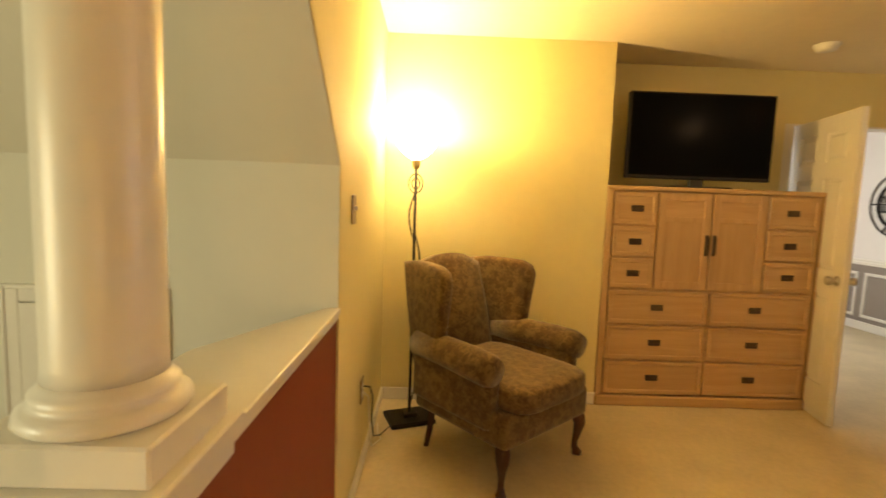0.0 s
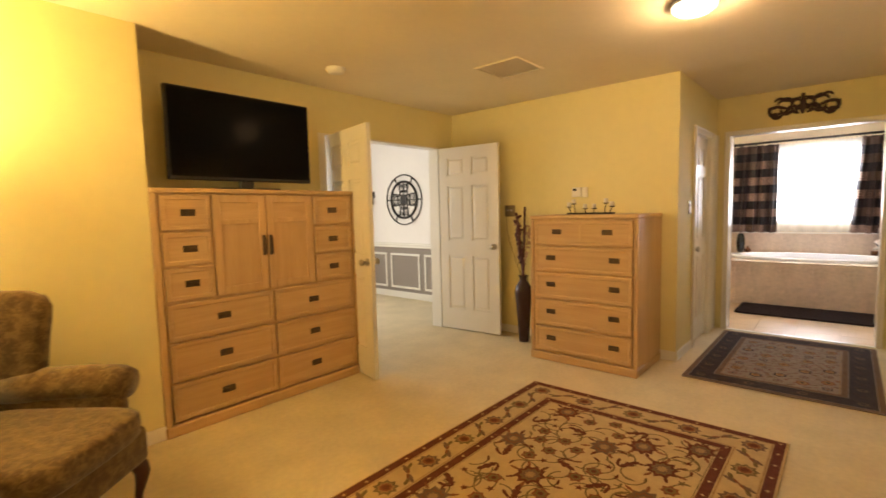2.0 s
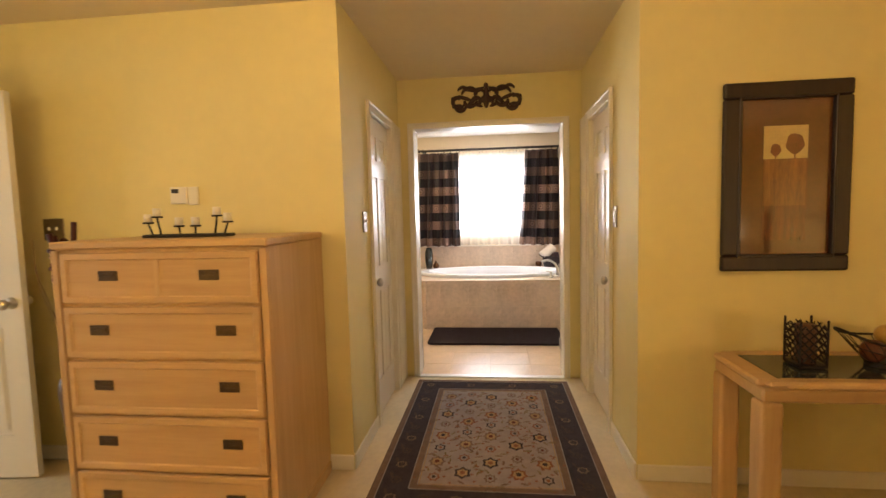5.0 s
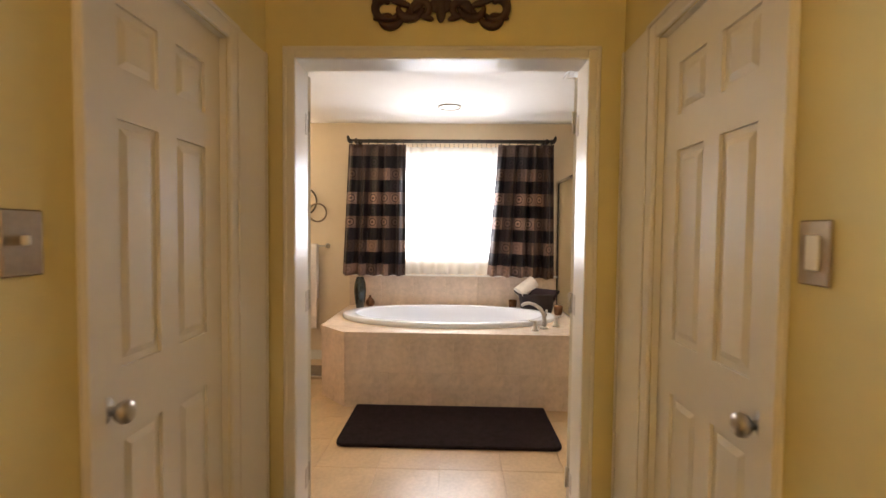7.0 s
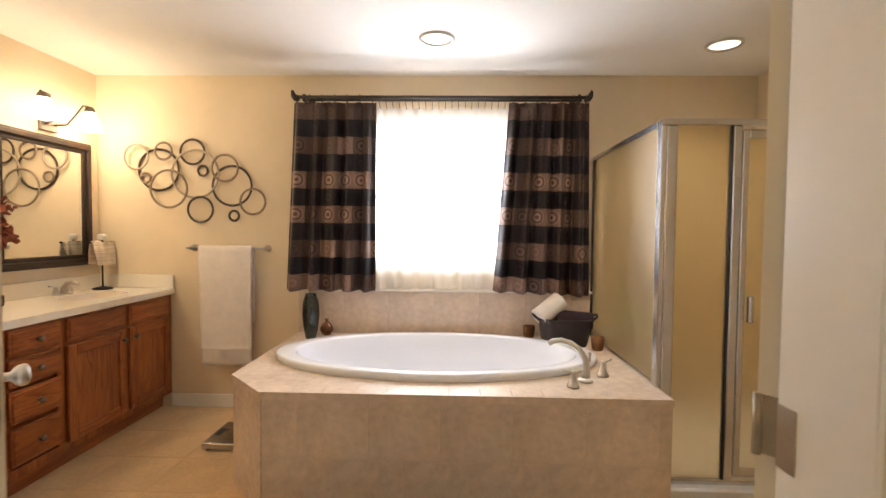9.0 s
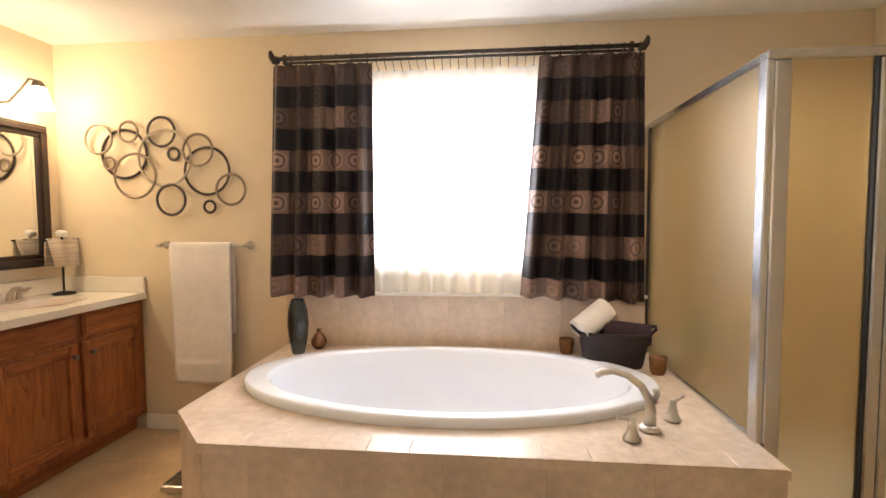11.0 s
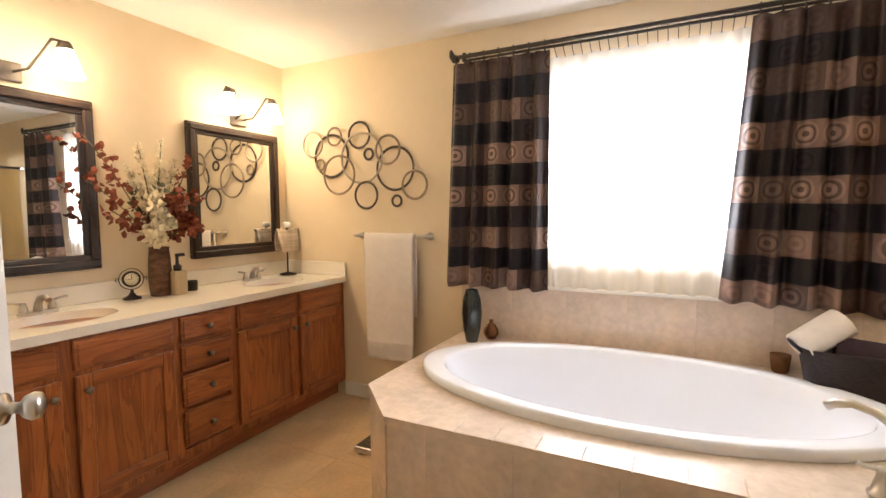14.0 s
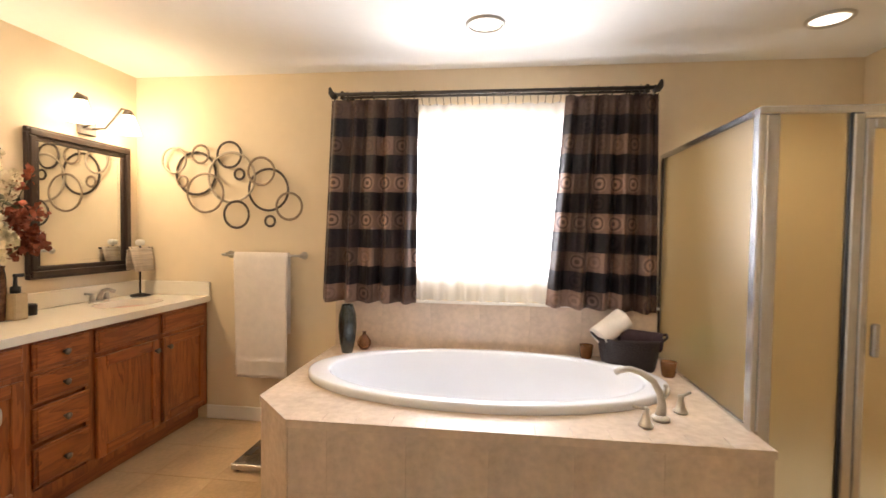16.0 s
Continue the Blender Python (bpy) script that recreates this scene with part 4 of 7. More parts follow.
def carpet_rug(name, label, loc, w, h, ground, big):
    rng = random.Random(5 if big else 9)
    r = thing(name, label, "rug", loc)
    part("rug_body", box(-w, w, -h, h, 0.0, 0.010, 0.003), RC[ground], r)
    bs = {k: bmesh.new() for k in RC}
    z = 0.0106
    if big:
        band(bs["wine"], w, h, 0.012, 0.062, z)
        band(bs["tan"], w, h, 0.066, 0.074, z)
        band(bs["tan"], w, h, 0.222, 0.230, z)
        band(bs["wine"], w, h, 0.236, 0.286, z)
        band(bs["olive"], w, h, 0.291, 0.296, z)
        # light marks inside the dark bands
        for d in (0.037, 0.261):
            for hor, ln, o in ((1, w - d, h - d), (0, h - d, w - d)):
                n = int(2 * ln / 0.135)
                for k in range(n + 1):
                    s = -ln + 2 * ln * k / n
                    for sg in (-1, 1):
                        blob(bs["cream"], s if hor else sg * o, sg * o if hor else s, petals(4, 0.35, 1.0), z + 0.0005, s=0.014)
        # border of alternating rosettes and curling leaves
        d = 0.148
        for hor, ln, o in ((1, w - d, h - d), (0, h - d, w - d)):
            n = int(round(2 * ln / 0.155))
            for k in range(n + 1):
                s = -ln + 2 * ln * k / n
                for sg in (-1, 1):
                    if not hor and k in (0, n):
                        continue
                    x, y = (s, sg * o) if hor else (sg * o, s)
                    if k % 2 == 0:
                        rosette(bs, x, y, 0.068, z, "brown" if k % 4 else "olive", "tan", "wine", 9)
                        blob(bs["rust"], x, y, petals(9, 0.44, 0.52), z + 0.0006, s=0.068)
                    else:
                        a = (0 if hor else math.pi / 2) + rng.uniform(-0.2, 0.2)
                        for q in (0.0, math.pi):
                            blob(bs["olive"], x, y, CURL, z, a + q + 0.5, 0.105)
                            blob(bs["brown"], x, y, LEAF, z + 0.0004, a + q + 0.9, 0.088)
                            blob(bs["rust"], x, y, LEAF, z + 0.0008, a + q + 0.5, 0.045)
        # field: palmettes, star flowers, leaves and thin vines
        fw, fh = w - 0.34, h - 0.34
        spots = []
        for _ in range(4000):
            x, y = rng.uniform(-fw, fw), rng.uniform(-fh, fh)
            kind = len(spots)
            s = 0.095 if kind < 16 else 0.055 if kind < 60 else 0.034
            if all((x - p) ** 2 + (y - q) ** 2 > (0.98 * (s + t)) ** 2 for p, q, t in spots):
                spots.append((x, y, s))
            if len(spots) > 230:
                break
        for k, (x, y, s) in enumerate(spots):
            a = rng.uniform(0, 6.28)
            if k < 16:
                rosette(bs, x, y, s * 0.86, z, "brown" if k % 2 else "wine", "rust" if k % 3 else "olive", "tan", 9, 1.15, a)
                for q in range(7):
                    blob(bs["wine" if q % 2 else "rust"], x + 0.7 * s * math.cos(a + q * 0.898), y + 0.7 * s * math.sin(a + q * 0.898), LEAF, z, a + q * 0.898, 0.062)
                blob(bs["brown"], x, y, petals(9, 0.40, 0.52, a), z + 0.0006, s=s)
            elif k < 60:
                if k % 3:
                    rosette(bs, x, y, s * 0.85, z, "rust", "olive", "wine", 5 + k % 3, 1.0, a)
                else:
                    blob(bs["wine"], x - s * math.cos(a), y - s * math.sin(a), LEAF, z, a, 0.13)
                    blob(bs["wine"], x - s * math.cos(a), y - s * math.sin(a), CURL, z + 0.0004, a + 0.9, 0.09)
            else:
                blob(bs["wine" if k % 3 else "olive"], x, y, petals(5, 0.42, 1.0, a) if k % 2 else LEAF, z, a, s * (0.75 if k % 2 else 1.5))
            # vine
            x0, y0, v = x, y, a
            pts = []
            for q in range(9):
                pts.append((x0, y0))
                x0 += 0.028 * math.cos(v)
                y0 += 0.028 * math.sin(v)
                v += 0.38 * (1 if k % 2 else -1)
            for (x1, y1), (x2, y2) in zip(pts, pts[1:]):
                if abs(x2) < fw + 0.03 and abs(y2) < fh + 0.03:
                    dx, dy = y2 - y1, x1 - x2
                    l = math.hypot(dx, dy) / 0.0048
                    vs = [bs["olive"].verts.new((px_, py_, z - 0.0003)) for px_, py_ in ((x1 + dx / l, y1 + dy / l), (x2 + dx / l, y2 + dy / l), (x2 - dx / l, y2 - dy / l), (x1 - dx / l, y1 - dy / l))]
                    bs["olive"].faces.new(vs)
    else:
        band(bs["brown"], w, h, 0.0, 0.035, z)
        band(bs["navy"], w, h, 0.040, 0.185, z)
        band(bs["brown"], w, h, 0.190, 0.225, z)
        band(bs["tan"], w, h, 0.230, 0.236, z)
        for hor, ln, o in ((1, w - 0.112, h - 0.112), (0, h - 0.112, w - 0.112)):
            n = int(round(2 * ln / 0.15))
            for k in range(n + 1):
                s = -ln + 2 * ln * k / n
                for sg in (-1, 1):
                    if not hor and k in (0, n):
                        continue
                    x, y = (s, sg * o) if hor else (sg * o, s)
                    rosette(bs, x, y, 0.034, z + 0.0006, "umber" if k % 2 else "brown", "navy", "umber", 7)
                    blob(bs["umber"], x, y, CURL, z + 0.0005, (0 if hor else 1.57) + 0.6, 0.085)
        nx, ny = 8, 5
        fw, fh = w - 0.30, h - 0.30
        for i in range(nx):
            for j in range(ny):
                x, y = -fw + 2 * fw * (i + 0.5 * (j % 2) * 0.6) / (nx - 0.7), -fh + 2 * fh * j / (ny - 1)
                k = i + j
                rosette(bs, x, y, 0.050 if k % 2 else 0.036, z, ("navy", "rust", "brown")[k % 3], "tan" if k % 2 else "greige", ("rust", "navy", "wine")[k % 3], 6 + k % 3, 1.2)
                for q in range(4):
                    a = rng.uniform(0, 6.28)
                    blob(bs["brown" if q % 2 else "olive"], x + 0.075 * math.cos(a), y + 0.075 * math.sin(a), LEAF if q % 2 else CURL, z, a + 1.2, 0.05)
                    blob(bs["rust"], x + 0.10 * math.cos(a + 1), y + 0.10 * math.sin(a + 1), petals(5, 0.5, 1), z, a, 0.012)
    for k, bm in bs.items():
        if len(bm.faces):
            tagged(part("woven_motif", bm, RC[k], r), kind="stuff")
        else:
            bm.free()
    return r


carpet_rug("area_rug", "cream and wine floral area rug on the carpet", (2.735, 2.08, 0.0), 1.225, 0.80, "cream", True)
carpet_rug("runner_rug", "navy and greige floral runner in the passage", (5.60, 1.437, 0.0), 0.85, 0.59, "greige", False)


# ---------- console table and what stands on it ----------
ct = thing("console_table", "pale oak console table with a smoked glass inset", "console table", (4.79, -0.395, 0))
TX, TY, TH = 0.208, 0.81, 0.70
part("top_frame", merge(boxes((-TX, -TX + 0.06, -TY + 0.09, TY - 0.09, TH - 0.028, TH), (TX - 0.06, TX, -TY + 0.09, TY - 0.09, TH - 0.028, TH), (-TX + 0.03, TX - 0.03, TY - 0.09, TY, TH - 0.028, TH), (-TX + 0.03, TX - 0.03, -TY, -TY + 0.09, TH - 0.028, TH), bev=0.008), boxes((-TX + 0.002, -TX + 0.06, TY - 0.12, TY - 0.03, TH - 0.027, TH - 0.001), (TX - 0.06, TX - 0.002, TY - 0.12, TY - 0.03, TH - 0.027, TH - 0.001), (-TX + 0.002, -TX + 0.06, -TY + 0.03, -TY + 0.12, TH - 0.027, TH - 0.001), (TX - 0.06, TX - 0.002, -TY + 0.03, -TY + 0.12, TH - 0.027, TH - 0.001), bev=0.012)), OAKY, ct)
part("apron", boxes((-TX + 0.015, TX - 0.015, -TY + 0.015, TY - 0.015, TH - 0.085, TH - 0.029), bev=0.008), OAKY, ct)
part("glass_inset", box(-TX + 0.061, TX - 0.061, -TY + 0.091, TY - 0.091, TH - 0.012, TH - 0.003), mat("smoked_glass", (0.05, 0.055, 0.05), 0.06, var=0.02), ct, "smoked glass inset")
for lx in (-TX + 0.05, TX - 0.05):
    for ly in (-TY + 0.05, TY - 0.05):
        part("leg", box(lx - 0.042, lx + 0.042, ly - 0.042, ly + 0.042, 0.0, TH - 0.086, 0.016, 3), OAKZ, ct)

cand = thing("candle_holder", "square pierced bronze candle holder on the console table", "candle holder", (4.80, 0.13, TH))
ch_ = bmesh.new()
for s in range(4):
    a = s * math.pi / 2
    c, d = math.cos(a), math.sin(a)
    for k in range(-3, 5):
        for sg in (1, -1):
            p, q = Vector((-0.05, 0.05 + 0.0, 0)), None
            u0, u1 = -0.05, 0.05
            z0_, z1_ = 0.085 + sg * (-0.05) + k * 0.034 - 0.02, 0.085 + sg * 0.05 + k * 0.034 - 0.02
            lo_, hi_ = 0.012, 0.182
            pts = []
            for m_ in range(6):
                u = u0 + (u1 - u0) * m_ / 5
                zz = z0_ + (z1_ - z0_) * m_ / 5
                if lo_ <= zz <= hi_:
                    pts.append((u * c - 0.05 * d, u * d + 0.05 * c, zz))
            if len(pts) > 1:
                tube(pts, 0.0035, 4, bm=ch_)
part("lattice", ch_, IRON, cand)
part("frame", boxes((-0.055, 0.055, -0.055, 0.055, 0.0, 0.012), (-0.055, -0.047, -0.055, -0.047, 0.0, 0.195), (0.047, 0.055, -0.055, -0.047, 0.0, 0.195), (-0.055, -0.047, 0.047, 0.055, 0.0, 0.195), (0.047, 0.055, 0.047, 0.055, 0.0, 0.195), bev=0.002), IRON, cand)
part("candle", lathe([(0.036, 0.012), (0.037, 0.165), (0.030, 0.17), (0.0, 0.166)], 24), mat("brown_wax", (0.16, 0.075, 0.04), 0.5, var=0.1), cand, "dark brown pillar candle")

bk_ = thing("wire_basket", "boat-shaped black wire basket on the console table", "basket", (4.80, -0.24, TH), 90)
wb = bmesh.new()


def boat(t, lvl):
    """Rim and hoops: t round the oval, lvl 0 base to 1 rim."""
    L_, W_ = 0.135 + 0.115 * lvl, 0.075 + 0.05 * lvl
    zz = 0.012 + 0.085 * lvl + 0.055 * lvl * abs(math.cos(t)) ** 3
    return (L_ * math.cos(t), W_ * math.sin(t), zz)


for lvl, rr in ((0.0, 0.005), (0.5, 0.002), (1.0, 0.0055)):
    tube([boat(2 * math.pi * k / 36, lvl) for k in range(36)], rr, 6, True, bm=wb)
for k in range(22):
    tube([boat(2 * math.pi * k / 22, q / 4) for q in range(5)], 0.0018, 5, bm=wb)
part("wire_frame", wb, IRON, bk_)
part("base_plate", prism([(0.14 * math.cos(k * math.pi / 12), 0.078 * math.sin(k * math.pi / 12)) for k in range(24)], 2, 0.0, 0.010), IRON, bk_)
BALLS = [((-0.02, 0.0), "ivory decorative ball in the wire basket", (0.62, 0.50, 0.30), 0.050, 0.060), ((0.09, 0.01), "brown decorative ball in the wire basket", (0.12, 0.035, 0.015), 0.046, 0.062), ((-0.11, 0.0), "brown decorative ball in the wire basket", (0.15, 0.05, 0.02), 0.044, 0.062), ((0.035, -0.02), "gold decorative ball in the wire basket", (0.48, 0.30, 0.09), 0.045, 0.118), ((-0.065, 0.02), "rust decorative ball in the wire basket", (0.20, 0.07, 0.03), 0.042, 0.115)]
for (dx, dy), lab, col, rr, zz in BALLS:
    nm = "decorative_ball"
    o = tagged(part(nm, lathe([(rr * math.sin(math.pi * k / 14), -rr * math.cos(math.pi * k / 14)) for k in range(15)], 24), mat("ball_" + lab.split()[0], col, 0.3, var=0.35, scale=18, bump=0.2, bscale=30)), lab, "ornament", "balls in the wire basket")
    o.location = (4.80 - dy, -0.24 + dx * 1.35, TH + zz)


# ---------- framed pictures ----------
PIC_GLASS = mat("picture_print", (0.12, 0.032, 0.010), 0.07, var=0.6, scale=4.0, stretch=(9, 1, 1), coat=1.0)
MATB = mat("picture_mat_brown", (0.095, 0.028, 0.010), 0.07, var=0.15, scale=6, coat=1.0)
PCREAM = mat("print_cream", (0.46, 0.36, 0.17), 0.12, var=0.15, scale=9, coat=1.0)
PTREE = mat("print_tree", (0.11, 0.035, 0.020), 0.12, var=0.3, scale=30, coat=1.0)
PAMBER = mat("print_amber", (0.17, 0.056, 0.016), 0.07, var=0.6, scale=4, stretch=(9, 1, 1), coat=1.0)


def picture(yc):
    p = thing("framed_picture", "dark wood framed print of two trees on brown", "picture", (5.105, yc, 1.486), -90, "pictures above the console table")
    w, h, f = 0.275, 0.433, 0.072
    fr = bmesh.new()
    for r in ((-w, w, h - f, h), (-w, w, -h, -h + f), (-w, -w + f, -h + f, h - f), (w - f, w, -h + f, h - f)):
        box(r[0], r[1], -0.030, 0.0, r[2], r[3], 0.010, 2, bm=fr)
        k = 0.014
    for r in ((-w + f - 0.006, w - f + 0.006, h - f - 0.006, h - f + 0.008), (-w + f - 0.006, w - f + 0.006, -h + f - 0.008, -h + f + 0.006), (-w + f - 0.008, -w + f + 0.006, -h + f, h - f), (w - f - 0.006, w - f + 0.008, -h + f, h - f)):
        box(r[0], r[1], -0.034, -0.004, r[2], r[3], 0.003, bm=fr)
    part("frame", fr, FRAMEDARK, p)
    part("mat_board", box(-w + f, w - f, -0.010, -0.004, -h + f, h - f), MATB, p)
    part("print", box(-0.095, 0.095, -0.0118, -0.0102, -0.29, 0.235), PIC_GLASS, p)
    part("print_sky", box(-0.095, 0.095, -0.0130, -0.0119, 0.085, 0.235), PCREAM, p)
    part("print_field", box(-0.090, 0.090, -0.0127, -0.0119, -0.13, 0.082), PAMBER, p)
    tr = bmesh.new()
    for cx, cz, rx, rz_ in ((0.040, 0.152, 0.040, 0.046), (-0.042, 0.126, 0.023, 0.028)):
        o = bmesh.new()
        o.faces.new([o.verts.new((cx + rx * (1 + 0.08 * math.sin(5 * k)) * math.cos(k * math.pi / 12), -0.0134, cz + rz_ * (1 + 0.06 * math.cos(7 * k)) * math.sin(k * math.pi / 12))) for k in range(24)])
        merge(tr, o)
        box(cx - 0.003, cx + 0.003, -0.0134, -0.0130, 0.086, cz - rz_ * 0.7, bm=tr)
    part("print_trees", tr, PTREE, p)
    return p


picture(0.061)
picture(-0.683)


# ---------- bed, bench, cushion, bedside ----------
BED_RED = bpy.data.materials.new("striped_bedspread")
BED_RED.use_nodes = True
_n = BED_RED.node_tree
_b = _n.nodes["Principled BSDF"]
_b.inputs["Roughness"].default_value, _b.inputs["Sheen Weight"].default_value = 0.9, 0.2
_tc, _sp = _n.nodes.new("ShaderNodeTexCoord"), _n.nodes.new("ShaderNodeSeparateXYZ")
_mm = _n.nodes.new("ShaderNodeMath")
_mm.operation = 'MULTIPLY'
_mm.inputs[1].default_value = 1.55
_fr = _n.nodes.new("ShaderNodeMath")
_fr.operation = 'FRACT'
_rp = _n.nodes.new("ShaderNodeValToRGB")
_rp.color_ramp.interpolation = 'CONSTANT'
_el = _rp.color_ramp.elements
_el[0].position, _el[0].color = 0.0, (0.13, 0.015, 0.012, 1)
_el[1].position, _el[1].color = 0.30, (0.05, 0.02, 0.012, 1)
for p_, c_ in ((0.38, (0.19, 0.07, 0.02, 1)), (0.46, (0.03, 0.018, 0.014, 1)), (0.56, (0.16, 0.022, 0.016, 1)), (0.74, (0.21, 0.09, 0.03, 1)), (0.80, (0.06, 0.012, 0.010, 1))):
    e_ = _el.new(p_)
    e_.color = c_
_nz = _n.nodes.new("ShaderNodeTexNoise")
_nz.inputs["Scale"].default_value = 160
_bp = _n.nodes.new("ShaderNodeBump")
_bp.inputs["Strength"].default_value, _bp.inputs["Distance"].default_value = 0.4, 0.004
_n.links.new(_tc.outputs["Object"], _sp.inputs[0])
_sb = _n.nodes.new("ShaderNodeMath")
_sb.operation = 'SUBTRACT'
_n.links.new(_sp.outputs["Z"], _sb.inputs[0])
_n.links.new(_sp.outputs["Y"], _sb.inputs[1])
_n.links.new(_sb.outputs[0], _mm.inputs[0])
_n.links.new(_mm.outputs[0], _fr.inputs[0])
_n.links.new(_fr.outputs[0], _rp.inputs["Fac"])
_n.links.new(_rp.outputs["Color"], _b.inputs["Base Color"])
_n.links.new(_nz.outputs["Fac"], _bp.inputs["Height"])
_n.links.new(_bp.outputs[0], _b.inputs["Normal"])

bed = thing("bed", "black iron bed with a red and brown striped bedspread", "bed", (2.72, 0.49, 0))
BW = 0.81
POST = [(0.018, 0.0), (0.020, 0.02), (0.020, 0.30), (0.026, 0.31), (0.026, 0.325), (0.020, 0.335), (0.020, 0.575), (0.030, 0.585), (0.030, 0.60), (0.022, 0.608), (0.032, 0.622), (0.032, 0.636), (0.016, 0.648), (0.014, 0.668), (0.026, 0.684), (0.036, 0.706), (0.038, 0.724), (0.030, 0.746), (0.014, 0.758), (0.0, 0.760)]
for sx in (-1, 1):
    o = part("post", lathe(POST, 20), IRON, bed)
    o.location = (sx * BW, 0, 0)
    o = part("headboard_post", lathe([(r, z * 1.7) for r, z in POST], 20), IRON, bed)
    o.location = (sx * BW, -2.08, 0)
part("foot_rail", tube([(-BW, 0, 0.545), (BW, 0, 0.545)], 0.011, 8), IRON, bed)
part("foot_rail", tube([(-BW, 0, 0.325), (BW, 0, 0.325)], 0.011, 8), IRON, bed)
for k in range(4):
    x0, x1 = -BW + 2 * BW * k / 4, -BW + 2 * BW * (k + 1) / 4
    xm = (x0 + x1) / 2
    pts = [(xm + 0.15 * math.cos(a) * (1 - 0.025 * q), 0, 0.435 + 0.085 * math.sin(a) * (1 - 0.025 * q)) for q, a in enumerate([math.pi * 2.6 * m_ / 26 + (0 if k % 2 else math.pi) for m_ in range(27)])]
    part("foot_scroll", tube(pts, 0.007, 6), IRON, bed)
part("head_rail", tube([(-BW, -2.08, 1.10), (-0.4, -2.08, 1.22), (0, -2.08, 1.26), (0.4, -2.08, 1.22), (BW, -2.08, 1.10)], 0.011, 8), IRON, bed)
part("side_rail", boxes((-BW - 0.01, -BW + 0.015, -2.06, -0.02, 0.28, 0.34), bev=0.004), IRON, bed)
part("side_rail", boxes((BW - 0.015, BW + 0.01, -2.06, -0.02, 0.28, 0.34), bev=0.004), IRON, bed)
part("mattress", box(-0.77, 0.77, -2.03, -0.14, 0.30, 0.60, 0.06, 4), TERRY, bed, smooth=True)
sp = bmesh.new()
merge(sp, cushion(0.86, 1.02, 0.345, 0.22, 72, 24, wob=0.014, m=pose(0, -1.09, 0.475)))
part("bedspread", sp, BED_RED, bed, "red and brown woven bedspread")
for sx in (-0.4, 0.4):
    part("pillow", cushion(0.33, 0.22, 0.09, 0.6, m=pose(sx, -1.78, 0.77, 15, 0, 0)), TERRY, bed)

bench = thing("bench", "tan upholstered bench at the foot of the bed", "bench", (2.42, 0.755, 0))
part("seat", box(-0.62, 0.62, -0.175, 0.175, 0.33, 0.455, 0.04, 4), mat("tan_leather", (0.26, 0.125, 0.050), 0.55, var=0.15, scale=12, bump=0.15, bscale=80), bench, smooth=True)
for lx in (-0.55, 0.55):
    for ly in (-0.13, 0.13):
        part("leg", tube([(lx, ly, 0.34), (lx, ly, 0.0)], [0.026, 0.018], 10), MAHOG, bench)


def pointed_pillow(sx, sy, sz, seed, n=26):
    """A stuffed pillow: two puffed sheets sewn at the rim, with drawn-out corners and creases."""
    b = bmesh.new()
    grids = []
    for side in (1, -1):
        g = []
        for j in range(n + 1):
            row = []
            for i in range(n + 1):
                u, v = -1 + 2 * i / n, -1 + 2 * j / n
                puff = ((1 - u ** 4) * (1 - v ** 4)) ** 0.55
                pinch = 1 - 0.10 * (1 - abs(u)) * abs(v) ** 3
                pinch_v = 1 - 0.12 * (1 - abs(v)) * abs(u) ** 3
                crease = 0.10 * noise.noise(Vector((u * 2.2 + seed, v * 2.2, side * 3.0)))
                row.append(b.verts.new((sx * u * pinch_v, sy * v * pinch, side * sz * puff * (1 + crease) + 0.012 * noise.noise(Vector((u * 5, v * 5 + seed, 1.0))) * puff)))
            g.append(row)
        grids.append(g)
    for g, flip in zip(grids, (False, True)):
        for j in range(n):
            for i in range(n):
                q = (g[j][i], g[j][i + 1], g[j + 1][i + 1], g[j + 1][i])
                b.faces.new(tuple(reversed(q)) if flip else q).smooth = True
    bmesh.ops.remove_doubles(b, verts=list(b.verts), dist=0.0008)
    return b


o = tagged(part("throw_pillow", pointed_pillow(0.29, 0.19, 0.080, 1.0), mat("red_cotton", (0.20, 0.016, 0.012), 0.85, var=0.2, scale=8, bump=0.5, bscale=14, spec=0.15)), "red cotton throw pillow lying on the bench", "pillow")
o.matrix_world = pose(2.80, 0.695, 0.505, 6, -2, -6)
SPECK = mat("black_tan_weave", (0.115, 0.080, 0.055), 0.9, var=0.95, scale=30, stretch=(1.0, 2.4, 1.0), bump=0.3, bscale=120)
o = tagged(part("small_pillow", pointed_pillow(0.21, 0.13, 0.055, 4.0, 20), SPECK), "black and tan speckled small pillow on the bench", "pillow")
o.matrix_world = pose(2.50, 0.71, 0.575, 12, 4, -6)
# near-black pad fills the dark area behind the foot rails; its nature is unknown
o = tagged(part("blanket", cushion(0.78, 0.055, 0.17, 0.4, 48, 16, wob=0.012), mat("near_black_cloth", (0.020, 0.014, 0.013), 0.9, var=0.3, scale=12, bump=0.4, bscale=90, spec=0.1)), "near-black soft panel across the bed's foot", "blanket")
o.matrix_world = pose(2.735, 0.425, 0.44, 0, 0, 0)

